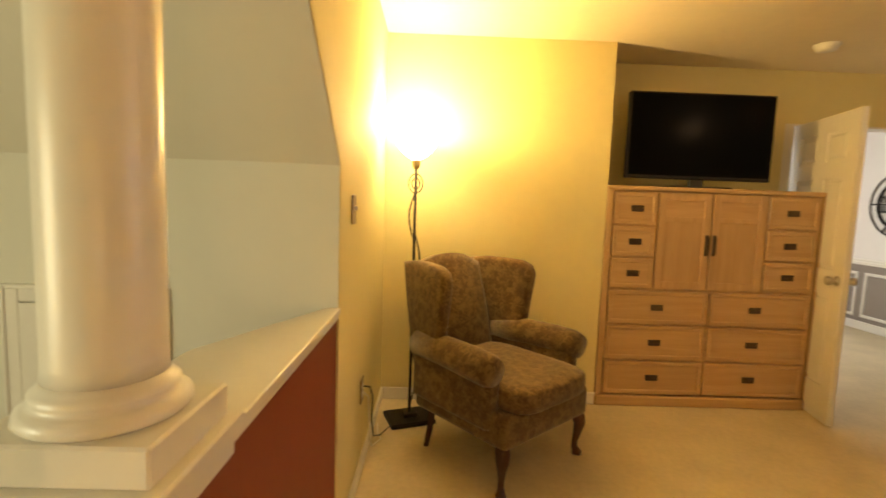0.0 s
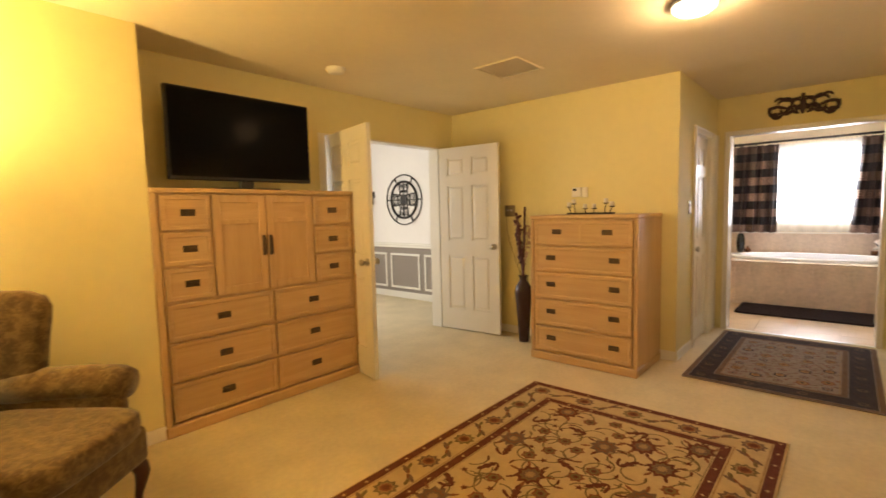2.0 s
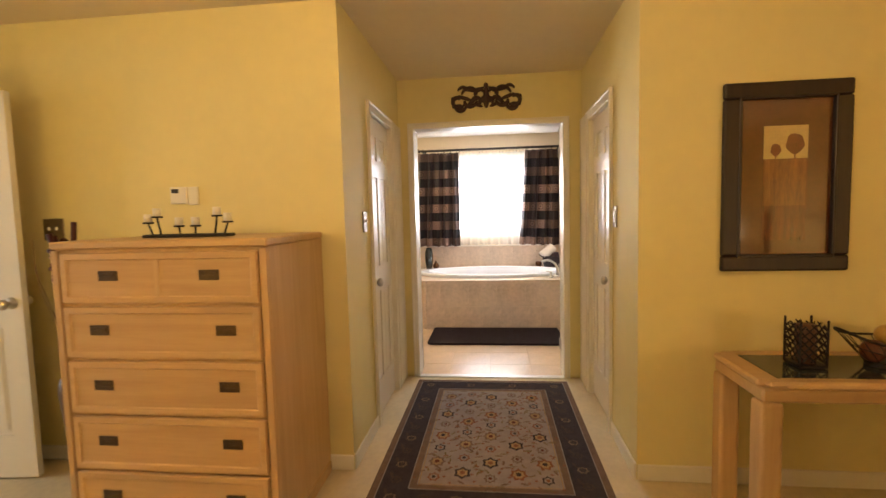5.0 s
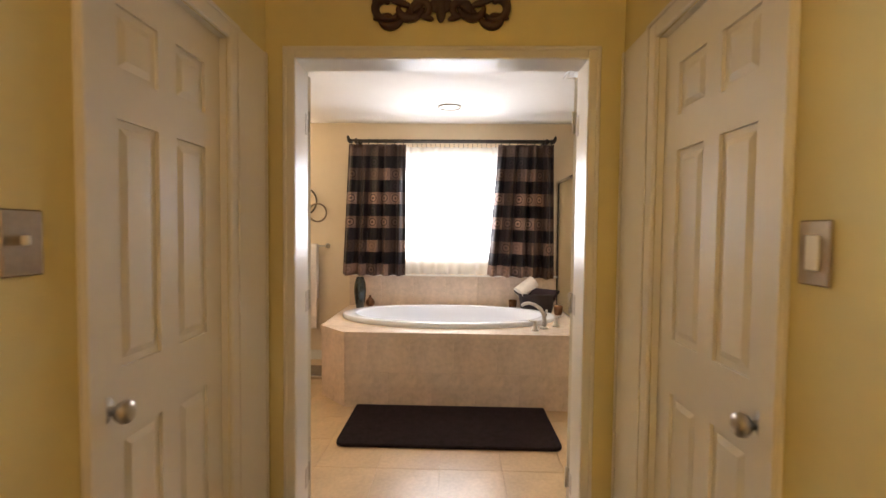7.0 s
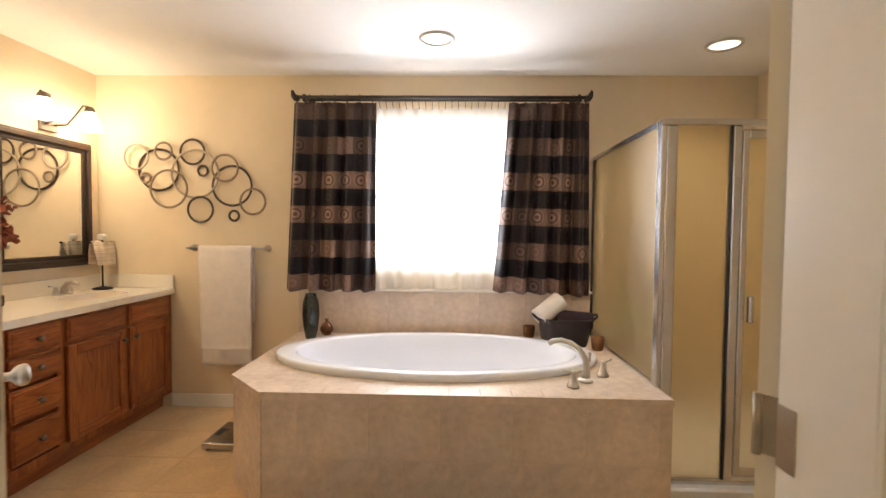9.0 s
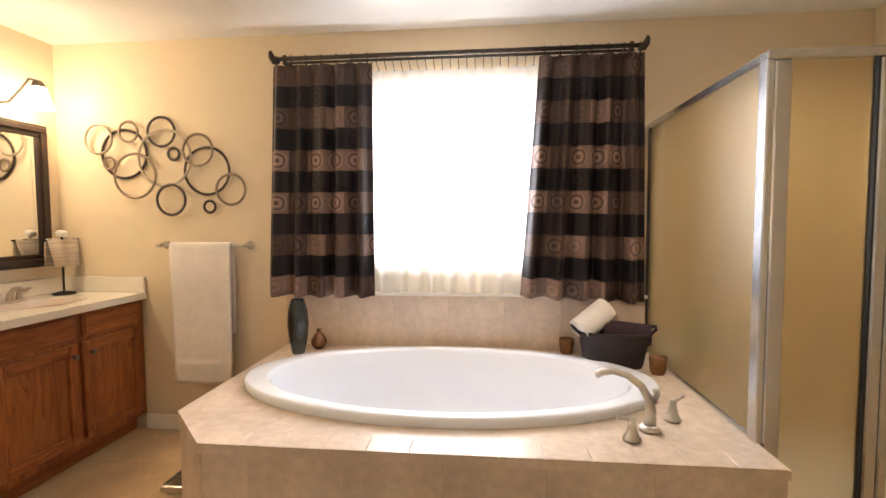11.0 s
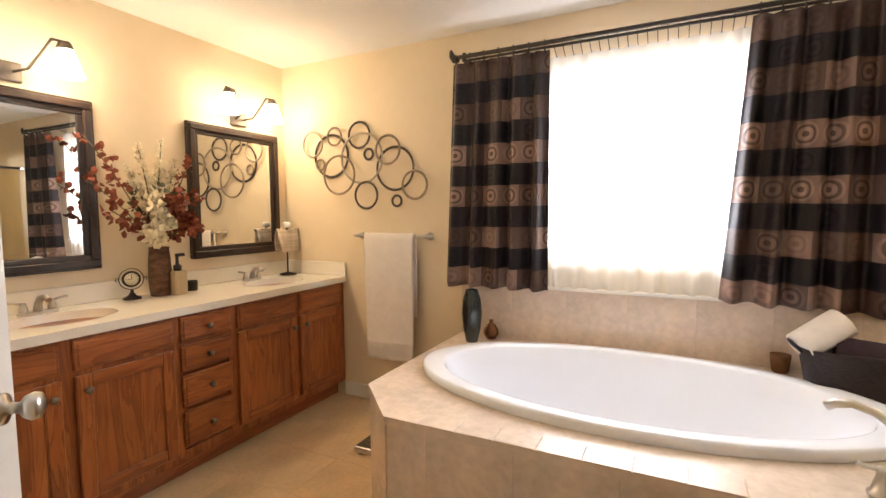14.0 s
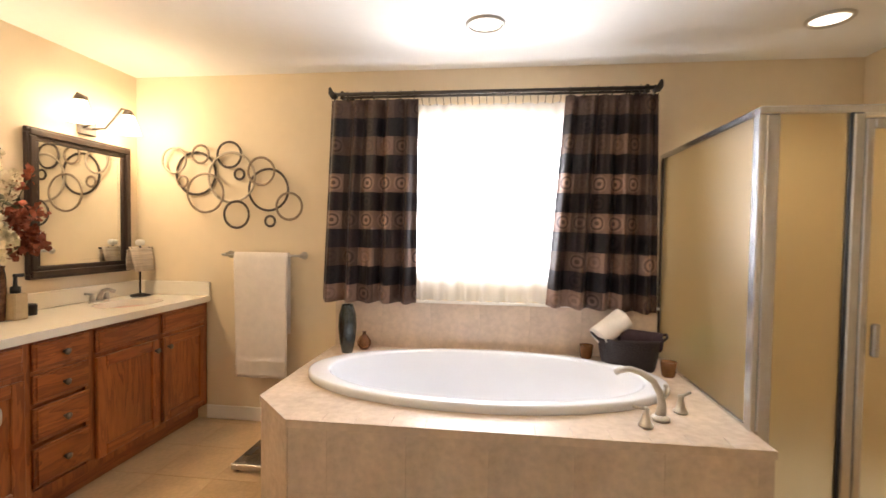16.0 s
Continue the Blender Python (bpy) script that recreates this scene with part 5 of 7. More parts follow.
ns_ = thing("nightstand", "pale oak nightstand beside the bed", "nightstand", (1.47, -1.45, 0))
part("body", box(-0.27, 0.27, -0.22, 0.22, 0.05, 0.62, 0.006), OAKZ, ns_)
part("top_board", box(-0.285, 0.285, -0.235, 0.235, 0.62, 0.65, 0.006), OAKX, ns_)
part("plinth", box(-0.275, 0.275, -0.225, 0.225, 0.0, 0.05, 0.004), OAKX, ns_)
for z0 in (0.08, 0.35):
    part("drawer", box(-0.25, 0.25, 0.22, 0.236, z0, z0 + 0.25, 0.004), OAKX, ns_)
tl = thing("table_lamp", "lit bedside lamp with a pleated cream shade", "table lamp", (1.47, -1.37, 0.65))
part("lamp_base", lathe([(0.075, 0.0), (0.075, 0.015), (0.02, 0.03), (0.035, 0.08), (0.055, 0.15), (0.04, 0.22), (0.012, 0.26), (0.012, 0.38), (0.0, 0.38)], 28), BRONZE, tl)
part("shade", lathe([(0.135, 0.34), (0.06, 0.54)], 40, closed=False), glow("lit_cream_shade", (1.0, 0.72, 0.36), 7.0), tl, "glowing cream pleated shade").visible_shadow = False


# ---------- floor vase and what stands on the chest ----------
fv = thing("floor_vase", "tall dark brown floor vase beside the oak chest", "vase", (4.89, 3.535, 0))
part("vessel", lathe([(0.048, 0.0), (0.050, 0.02), (0.062, 0.20), (0.078, 0.40), (0.088, 0.50), (0.080, 0.56), (0.050, 0.605), (0.036, 0.63), (0.040, 0.66), (0.056, 0.675), (0.050, 0.675), (0.030, 0.655), (0.030, 0.60), (0.0, 0.58)], 32, closed=False), mat("brown_lacquer", (0.035, 0.011, 0.010), 0.3, var=0.2, scale=9), fv)
rng = random.Random(3)
STEM = mat("dried_stem", (0.22, 0.14, 0.075), 0.8, var=0.2)
REDLEAF = mat("dark_red_reed", (0.075, 0.014, 0.012), 0.6, var=0.3)
PALE = mat("pale_blossom", (0.42, 0.28, 0.20), 0.8, var=0.2)
for k in range(9):
    a, ln = rng.uniform(0, 6.28), rng.uniform(0.55, 0.78)
    dx, dy = 0.055 * math.cos(a), 0.075 * math.sin(a)
    pts = [(dx * q / 6 * (0.4 + 0.6 * q / 6), dy * q / 6 * (0.4 + 0.6 * q / 6), 0.62 + ln * q / 6) for q in range(7)]
    st = part("stem", tube(pts, 0.0035 if k > 3 else 0.013, 6), STEM if k > 3 else REDLEAF, fv)
    if k > 3:
        bl = bmesh.new()
        for q in range(26):
            t = rng.uniform(0.25, 1.0)
            b0 = Vector(pts[0]).lerp(Vector(pts[-1]), t)
            cushion(0.019, 0.014, 0.011, 0.9, 6, 4, bm=bl, m=pose(b0.x + rng.uniform(-0.022, 0.022), b0.y + rng.uniform(-0.022, 0.022), b0.z, rng.uniform(0, 180), 0, rng.uniform(0, 180)))
        tagged(part("blossoms", bl, PALE if k % 2 else REDLEAF, st), kind="stuff")
for k in range(2):
    part("twig", tube([(0, 0, 0.62), (0.01, 0.09 + 0.03 * k, 0.80 + 0.1 * k), (-0.01, 0.16 + 0.02 * k, 1.02 + 0.1 * k), (0.0, 0.19, 1.18 + 0.1 * k)], 0.002, 5), STEM, fv)

cs = thing("candle_stand", "black iron stand with six small candles on the chest", "candle stand", (4.74, 2.77, 1.283), -90)
part("tray", box(-0.205, 0.205, -0.035, 0.035, 0.0, 0.014, 0.004), IRON, cs)
for k, (x, z) in enumerate(((-0.195, 0.062), (-0.15, 0.088), (-0.045, 0.045), (0.035, 0.045), (0.14, 0.088), (0.19, 0.060))):
    arm_ = part("arm", tube([(x * 0.9, 0, 0.01), (x, 0, z)], 0.004, 6), IRON, cs)
    part("cup", lathe([(0.0, z), (0.022, z), (0.024, z + 0.008), (0.0, z + 0.008)], 16, m=pose(x, 0, 0)), IRON, arm_)
    part("candle", lathe([(0.017, z + 0.008), (0.017, z + 0.044), (0.0, z + 0.044)], 14, m=pose(x, 0, 0)), mat("white_wax", (0.75, 0.72, 0.66), 0.5, var=0.03) if k == 0 else bpy.data.materials["white_wax"], arm_)


# ---------- things on walls ----------
def plate(name, label, cat, loc, rz, w, h, kind_, metal=ANTIQUE):
    p = thing(name, label, cat, loc, rz)
    part("cover_plate", box(-w / 2, w / 2, -0.007, 0.0, -h / 2, h / 2, 0.003), metal, p)
    if kind_ == "toggle":
        for dx in ([-0.023, 0.023] if w > 0.1 else [0.0]):
            part("toggle", box(dx - 0.005, dx + 0.005, -0.018, -0.006, -0.004, 0.014, 0.002), TRIM, p)
    elif kind_ == "rocker":
        part("rocker", box(-0.017, 0.017, -0.011, -0.006, -0.033, 0.033, 0.003), TRIM, p)
    else:
        for dz in (-0.02, 0.02):
            part("socket", box(-0.016, 0.016, -0.009, -0.006, dz - 0.014, dz + 0.014, 0.003), BLACKPLASTIC if metal is BRONZE else TRIM, p)
    return p


plate("light_switch", "satin nickel switch plate on the yellow wall", "switch", (0.301, 2.95, 1.32), 90, 0.075, 0.12, "toggle")
plate("light_switch", "satin nickel double switch plate beside the door", "switch", (5.106, 3.82, 1.325), -90, 0.125, 0.12, "toggle")
plate("light_switch", "satin nickel switch plate in the passage", "switch", (5.470, 2.160, 1.322), 0, 0.085, 0.122, "toggle")
plate("light_switch", "satin nickel rocker switch plate in the passage", "switch", (5.53, 0.705, 1.318), 180, 0.078, 0.122, "rocker")
plate("wall_outlet", "dark bronze outlet plate under the console table", "outlet", (5.106, -0.77, 0.34), -90, 0.075, 0.12, "socket", BRONZE)
plate("wall_outlet", "nickel outlet plate above the baseboard", "outlet", (0.301, 3.26, 0.43), 90, 0.075, 0.12, "socket")
tagged(part("power_cord", tube([(0.312, 3.26, 0.45), (0.34, 3.28, 0.44), (0.345, 3.36, 0.36), (0.33, 3.46, 0.18), (0.335, 3.52, 0.06), (0.36, 3.62, 0.015), (0.40, 3.72, 0.012), (0.45, 3.80, 0.015)], 0.004, 6), BLACKPLASTIC), "black lamp cord hanging from the outlet", "cord")
tagged(part("power_cord", tube([(0.312, 3.26, 0.42), (0.333, 3.30, 0.38), (0.328, 3.40, 0.10), (0.33, 3.50, 0.012), (0.37, 3.58, 0.012), (0.34, 3.66, 0.012), (0.33, 3.75, 0.02)], 0.004, 6), TRIM), "white power cord trailing along the baseboard", "cord")
th = thing("thermostat", "white wall thermostat with a small dark display", "thermostat", (5.106, 3.03, 1.49), -90)
part("housing", box(-0.075, 0.02, -0.02, 0.0, -0.045, 0.045, 0.004), TRIM, th)
part("display", box(-0.065, -0.025, -0.0215, -0.0198, 0.012, 0.034), BLACKPLASTIC, th)
part("cover", box(0.022, 0.080, -0.014, 0.0, -0.052, 0.045, 0.004), TRIM, th)

# pierced scroll plaque over the bathroom door
orn = thing("wall_plaque", "dark carved scroll plaque above the bathroom door", "wall plaque", (DX0 - 0.002, 1.443, 2.195), -90)
DKW = mat("dark_brown_resin", (0.045, 0.020, 0.016), 0.55, var=0.3, scale=30, bump=0.2, bscale=60)
ob_ = bmesh.new()
for sg in (-1, 1):
    def sp_(cx, cz, r0, r1, a0, a1, thick, n=18):
        pts = [(sg * (cx + (r0 + (r1 - r0) * q / n) * math.cos(a0 + (a1 - a0) * q / n)), -0.012, cz + (r0 + (r1 - r0) * q / n) * math.sin(a0 + (a1 - a0) * q / n)) for q in range(n + 1)]
        tube(pts, [thick * (0.6 + 0.8 * math.sin(math.pi * (q + 1) / (n + 2))) for q in range(n + 1)], 6, bm=ob_)
    sp_(0.225, 0.055, 0.060, 0.018, -2.6, 2.4, 0.013)
    sp_(0.120, 0.090, 0.075, 0.045, 0.2, 3.0, 0.012)
    sp_(0.140, 0.060, 0.070, 0.030, 3.3, 6.1, 0.013)
    sp_(0.075, 0.040, 0.045, 0.020, -0.5, 4.6, 0.012)
    sp_(0.045, 0.110, 0.050, 0.020, -1.0, 2.8, 0.011)
    sp_(0.210, 0.025, 0.055, 0.040, -2.9, -0.4, 0.013)
    sp_(0.175, 0.120, 0.050, 0.030, 0.3, 2.9, 0.010)
for sg in (-1, 1):
    for cx, cz, rx, rz_, an in ((0.10, 0.055, 0.055, 0.016, 35), (0.17, 0.075, 0.060, 0.015, -20), (0.05, 0.135, 0.040, 0.014, 30), (0.125, 0.135, 0.055, 0.013, -12), (0.235, 0.015, 0.040, 0.014, 12), (0.265, 0.055, 0.012, 0.035, 10), (0.06, 0.015, 0.035, 0.013, -20)):
        cushion(rx, 0.010, rz_, 0.9, 12, 8, bm=ob_, m=pose(sg * cx, -0.010, cz, 0, sg * an, 0))
cushion(0.024, 0.014, 0.085, 0.9, 12, 10, bm=ob_, m=pose(0, -0.012, 0.075))
cushion(0.050, 0.012, 0.030, 0.8, 12, 8, bm=ob_, m=pose(0, -0.011, 0.060))
cushion(0.018, 0.012, 0.020, 0.9, 10, 8, bm=ob_, m=pose(0, -0.012, 0.168))
part("carving", ob_, DKW, orn)

# landing wall: chair rail, wainscot, medallion, sconce
ry0, ry1 = 5.2, 7.50
structure("wainscot", box(LW - 0.008, LW, 4.735, ry1 - 0.12, 0.0, 0.79), TAUPE, "taupe painted wainscot on the landing", "wainscot")
structure("chair_rail", boxes((LW - 0.028, LW, 4.735, ry1 - 0.06, 0.79, 0.83), (LW - 0.018, LW, 4.735, ry1 - 0.06, 0.83, 0.86), bev=0.006), TRIM, "white chair rail on the landing", "chair rail")
structure("baseboard_landing", box(LW - 0.024, LW - 0.008, 4.735, 7.55, 0.0, 0.0 + 0.10, 0.005), TRIM, "white landing baseboard", "baseboard")
structure("crown_moulding", boxes((LW - 0.06, LW, 4.735, 7.55, 2.50, 2.55), (2.4, LW - 0.06, 7.49, 7.55, 2.50, 2.55), bev=0.012), TRIM, "white crown moulding on the landing", "moulding")
for k, (a, c) in enumerate(((6.66, 7.30), (5.93, 6.57), (5.20, 5.84))):
    fr = bmesh.new()
    for r in ((a, c, 0.665, 0.70), (a, c, 0.15, 0.185), (a, a + 0.035, 0.185, 0.665), (c - 0.035, c, 0.185, 0.665)):
        box(LW - 0.022, LW - 0.008, r[0], r[1], r[2], r[3], 0.005, bm=fr)
    structure("panel_moulding", fr, TRIM, "white picture-frame panel moulding", "moulding")
med = thing("wall_medallion", "round black pierced iron wall medallion on the landing", "wall medallion", (LW - 0.004, 6.235, 1.525), -90)
R_ = 0.378


def hoop(rad, rr, flat_=1.0):
    return tube([(rad * math.cos(k * math.pi / 32), -0.012, rad * math.sin(k * math.pi / 32)) for k in range(64)], rr, 6, True)


part("outer_ring", hoop(R_, 0.009), IRON, med)
part("inner_ring", hoop(0.278, 0.017), IRON, med)
for k in range(6):
    a = k * math.pi / 3
    part("spoke", tube([(0.28 * math.cos(a), -0.012, 0.28 * math.sin(a)), (R_ * math.cos(a), -0.012, R_ * math.sin(a))], 0.010, 6), IRON, med)
fil = bmesh.new()
for k in range(4):
    a0 = k * math.pi / 2
    for sg in (-1, 1):
        for cr, rr_, t0, t1, th_ in ((0.16, 0.075, -0.4, 4.2, 0.010), (0.225, 0.055, 0.4, 5.0, 0.008), (0.09, 0.06, -1.0, 3.6, 0.011), (0.20, 0.09, 0.2, 2.6, 0.007)):
            pts = []
            for q in range(15):
                t = t0 + (t1 - t0) * q / 14
                r = rr_ * (1 - 0.5 * q / 14)
                u, v = cr + r * math.cos(t), sg * (0.045 + r * math.sin(t) * 0.8)
                pts.append((u * math.cos(a0) - v * math.sin(a0), -0.012, u * math.sin(a0) + v * math.cos(a0)))
            tube(pts, th_ * 0.72, 5, bm=fil)
    tube([(0.05 * math.cos(a0), -0.012, 0.05 * math.sin(a0)), (0.28 * math.cos(a0), -0.012, 0.28 * math.sin(a0))], 0.009, 6, bm=fil)
cushion(0.085, 0.012, 0.085, 0.9, 16, 8, bm=fil, m=pose(0, -0.012, 0))
part("filigree", fil, IRON, med)
wsc = thing("wall_sconce", "small iron wall sconce with a clear glass cup", "sconce", (LW - 0.002, 6.96, 1.52), -90)
part("bracket", boxes((-0.05, 0.05, -0.012, 0.0, 0.06, 0.16), (-0.012, 0.012, -0.09, -0.01, -0.05, -0.03), (-0.01, 0.01, -0.012, 0.0, -0.05, 0.06), bev=0.003), IRON, wsc)
part("cup", lathe([(0.055, -0.03), (0.06, 0.03), (0.055, 0.03), (0.05, -0.025), (0.0, -0.025)], 20, m=pose(0, -0.09, 0), closed=False), mat("amber_glass", (0.34, 0.16, 0.06), 0.15, var=0.2), wsc, "amber glass cup")


# ---------- bathroom window, rod, curtains ----------
win = thing("window_1", "white framed bathroom window behind sheer curtains", "window", (9.435, (WY0 + WY1) / 2, WZ0), -90, kind="structure")
ww, wh = (WY1 - WY0) / 2, WZ1 - WZ0
part("window_frame", boxes((-ww, -ww + 0.05, 0.05, 0.10, 0, wh), (ww - 0.05, ww, 0.05, 0.10, 0, wh), (-ww + 0.05, ww - 0.05, 0.05, 0.10, 0, 0.05), (-ww + 0.05, ww - 0.05, 0.05, 0.10, wh - 0.05, wh), (-ww + 0.05, ww - 0.05, 0.055, 0.095, wh / 2 - 0.02, wh / 2 + 0.02), bev=0.004), TRIM, win)
part("window_sill", box(-ww - 0.06, ww + 0.06, -0.03, 0.05, -0.02, 0.0, 0.005), TRIM, win)
PANE = bpy.data.materials.new("clear_window_glass")
PANE.use_nodes = True
_b = PANE.node_tree.nodes["Principled BSDF"]
_b.inputs["Transmission Weight"].default_value, _b.inputs["Roughness"].default_value, _b.inputs["IOR"].default_value = 1.0, 0.0, 1.45
for z0 in (0.05, wh / 2 + 0.02):
    p_ = part("pane", box(-ww + 0.05, ww - 0.05, 0.073, 0.077, z0, z0 + wh / 2 - 0.07), PANE, win)
    p_.visible_shadow = False
structure("backsplash_ledge", box(9.405, 9.435, 0.335, 2.462, 0.885, 0.903, 0.003), TRIM, "white ledge above the tile backsplash", "ledge")

rod = thing("curtain_rod", "dark bronze double curtain rod with upturned ends", "curtain rod", (9.235, 1.43, 2.228))
part("rod", tube([(0, -0.985, 0), (0, 0.985, 0)], 0.012, 12), BRONZE, rod)
part("rear_rod", tube([(0.055, -0.96, -0.005), (0.055, 0.96, -0.005)], 0.008, 10), BRONZE, rod)
for s in (-1, 1):
    part("finial", tube([(0, s * 0.965, -0.012), (0, s * 0.99, -0.010), (0, s * 1.005, 0.012), (0, s * 1.012, 0.040), (0, s * 1.008, 0.048)], [0.016, 0.020, 0.018, 0.010, 0.004], 12), BRONZE, rod)
    part("bracket", boxes((0.0, 0.198, s * 0.93 - 0.010, s * 0.93 + 0.010, -0.030, -0.012), (0.185, 0.199, s * 0.93 - 0.02, s * 0.93 + 0.02, -0.06, 0.03), (-0.008, 0.008, s * 0.93 - 0.010, s * 0.93 + 0.010, -0.03, 0.02), bev=0.003), BRONZE, rod)


def drape(y_top, y_bot, z_top, z_bot, x0, folds, amp, nu=90, nv=26, flare=0.0, seed=1, cloth=0.0):
    """A hanging cloth between two edges, with folds that deepen towards the hem and UVs in metres of cloth."""
    bm = bmesh.new()
    uv = bm.loops.layers.uv.new("UVMap")
    rg = random.Random(seed)
    ph = [rg.uniform(0, 6.28) for _ in range(4)]
    grid = []
    for j in range(nv + 1):
        v = j / nv
        row = []
        for i in range(nu + 1):
            u = i / nu
            y = (y_top[0] + (y_top[1] - y_top[0]) * u) * (1 - v) + (y_bot[0] + (y_bot[1] - y_bot[0]) * u) * v
            f = math.sin(2 * math.pi * folds * u + ph[0]) + 0.45 * math.sin(2 * math.pi * folds * 1.7 * u + ph[1] + 0.6 * v) + 0.25 * math.sin(2 * math.pi * folds * 0.6 * u + ph[2] + v)
            x = x0 + amp * (0.55 + 0.45 * v) * f
            z = z_top + (z_bot - z_top) * v + (0.004 * math.sin(2 * math.pi * folds * u + ph[0]) * v ** 4) - 0.010 * (1 - v) ** 8 * (0.5 - 0.5 * math.cos(2 * math.pi * folds * u)) + flare * v * u
            row.append((bm.verts.new((x, y, z)), (u * cloth, v * abs(z_top - z_bot))))
        grid.append(row)
    for j in range(nv):
        for i in range(nu):
            q = (grid[j][i], grid[j][i + 1], grid[j + 1][i + 1], grid[j + 1][i])
            f = bm.faces.new([a[0] for a in q])
            f.smooth = True
            for lp, a in zip(f.loops, q):
                lp[uv].uv = a[1]
    return bm


def curtain_cloth():
    """Rows of brown squares with rings between rows of near-black squares, in a satin weave."""
    m = bpy.data.materials.new("brown_check_satin")
    m.use_nodes = True
    nt = m.node_tree
    b = nt.nodes["Principled BSDF"]
    b.inputs["Roughness"].default_value, b.inputs["Specular IOR Level"].default_value = 0.42, 0.28

    def math_(op, a, c=None, d=None):
        n = nt.nodes.new("ShaderNodeMath")
        n.operation = op
        for k, val in enumerate((a, c, d)):
            if val is None:
                continue
            if isinstance(val, (int, float)):
                n.inputs[k].default_value = val
            else:
                nt.links.new(val, n.inputs[k])
        return n.outputs[0]
    uvn, sep = nt.nodes.new("ShaderNodeUVMap"), nt.nodes.new("ShaderNodeSeparateXYZ")
    nt.links.new(uvn.outputs[0], sep.inputs[0])
    S = 1 / 0.1175
    u, v = math_('MULTIPLY', sep.outputs["X"], S), math_('MULTIPLY', sep.outputs["Y"], S)
    fu, fv = math_('FRACT', u), math_('FRACT', v)
    cu, cv = math_('FLOOR', u), math_('FLOOR', v)
    dark = math_('MODULO', cv, 2.0)
    du, dv = math_('SUBTRACT', fu, 0.5), math_('SUBTRACT', fv, 0.5)
    # squarish ring distance
    d4 = math_('POWER', math_('ADD', math_('POWER', math_('ABSOLUTE', du), 2.3), math_('POWER', math_('ABSOLUTE', dv), 2.3)), 1 / 2.3)
    comb, wn_ = nt.nodes.new("ShaderNodeCombineXYZ"), nt.nodes.new("ShaderNodeTexWhiteNoise")
    nt.links.new(cu, comb.inputs[0])
    nt.links.new(cv, comb.inputs[1])
    nt.links.new(comb.outputs[0], wn_.inputs["Vector"])
    rnd = wn_.outputs["Value"]
    ring = nt.nodes.new("ShaderNodeValToRGB")
    el = ring.color_ramp.elements
    el[0].position, el[0].color = 0.0, (0.25, 0.25, 0.25, 1)
    el[1].position, el[1].color = 0.08, (0.25, 0.25, 0.25, 1)
    for p, c in ((0.10, 0.30), (0.12, 1.0), (0.23, 0.85), (0.26, 0.22), (0.33, 0.28), (0.36, 0.75), (0.43, 0.65), (0.45, 0.45), (0.49, 0.5)):
        e = el.new(p)
        e.color = (c, c, c, 1)
    nt.links.new(d4, ring.inputs["Fac"])
    bright = nt.nodes.new("ShaderNodeMix")
    bright.data_type = 'RGBA'
    bright.inputs["A"].default_value, bright.inputs["B"].default_value = (0.022, 0.010, 0.008, 1), (0.40, 0.25, 0.185, 1)
    pale = math_('GREATER_THAN', rnd, 0.62)
    # half of the squares carry strong rings, the others only faint ones
    faint = math_('LESS_THAN', math_('FRACT', math_('MULTIPLY', rnd, 7.3)), 0.5)
    rings = math_('ADD', math_('MULTIPLY', faint, 0.42), math_('MULTIPLY', ring.outputs["Color"], math_('SUBTRACT', 1.0, math_('MULTIPLY', faint, 0.7))))
    tone = math_('MULTIPLY', rings, math_('ADD', math_('MULTIPLY_ADD', rnd, 0.30, 0.16), math_('MULTIPLY', pale, 0.42)))
    nt.links.new(tone, bright.inputs["Factor"])
    dk = nt.nodes.new("ShaderNodeMix")
    dk.data_type = 'RGBA'
    dk.inputs["A"].default_value, dk.inputs["B"].default_value = (0.005, 0.004, 0.006, 1), (0.030, 0.021, 0.023, 1)
    nt.links.new(tone, dk.inputs["Factor"])
    mx = nt.nodes.new("ShaderNodeMix")
    mx.data_type = 'RGBA'
    nt.links.new(dark, mx.inputs["Factor"])
    nt.links.new(bright.outputs["Result"], mx.inputs["A"])
    nt.links.new(dk.outputs["Result"], mx.inputs["B"])
    nt.links.new(mx.outputs["Result"], b.inputs["Base Color"])
    nz = nt.nodes.new("ShaderNodeTexNoise")
    nz.inputs["Scale"].default_value = 350
    bp = nt.nodes.new("ShaderNodeBump")
    bp.inputs["Strength"].default_value, bp.inputs["Distance"].default_value = 0.2, 0.002
    nt.links.new(nz.outputs["Fac"], bp.inputs["Height"])
    nt.links.new(bp.outputs[0], b.inputs["Normal"])
    return m


CLOTH = curtain_cloth()


def curtain(label, y_top, y_bot, z_bot, folds, seed, cloth, flare):
    c = thing("curtain", label, "curtain", (0, 0, 0), group="curtains at the bathroom window")
    p = part("panel", drape(y_top, y_bot, 2.195, z_bot, 9.232, folds, 0.030, flare=flare, seed=seed, cloth=cloth), CLOTH, c)
    sol = p.modifiers.new("thickness", 'SOLIDIFY')
    sol.thickness = 0.002
    n = 7
    for k in range(n):
        y = y_top[0] + (y_top[1] - y_top[0]) * (k + 0.3) / (n - 0.4)
        part("clip_ring", tube([(9.235 + 0.017 * math.cos(a * math.pi / 6), y, 2.226 + 0.019 * math.sin(a * math.pi / 6)) for a in range(12)], 0.0022, 5, True), BRONZE, c)
        part("clip", box(9.229, 9.241, y - 0.004, y + 0.004, 2.183, 2.209, 0.001), BRONZE, c)
    return c


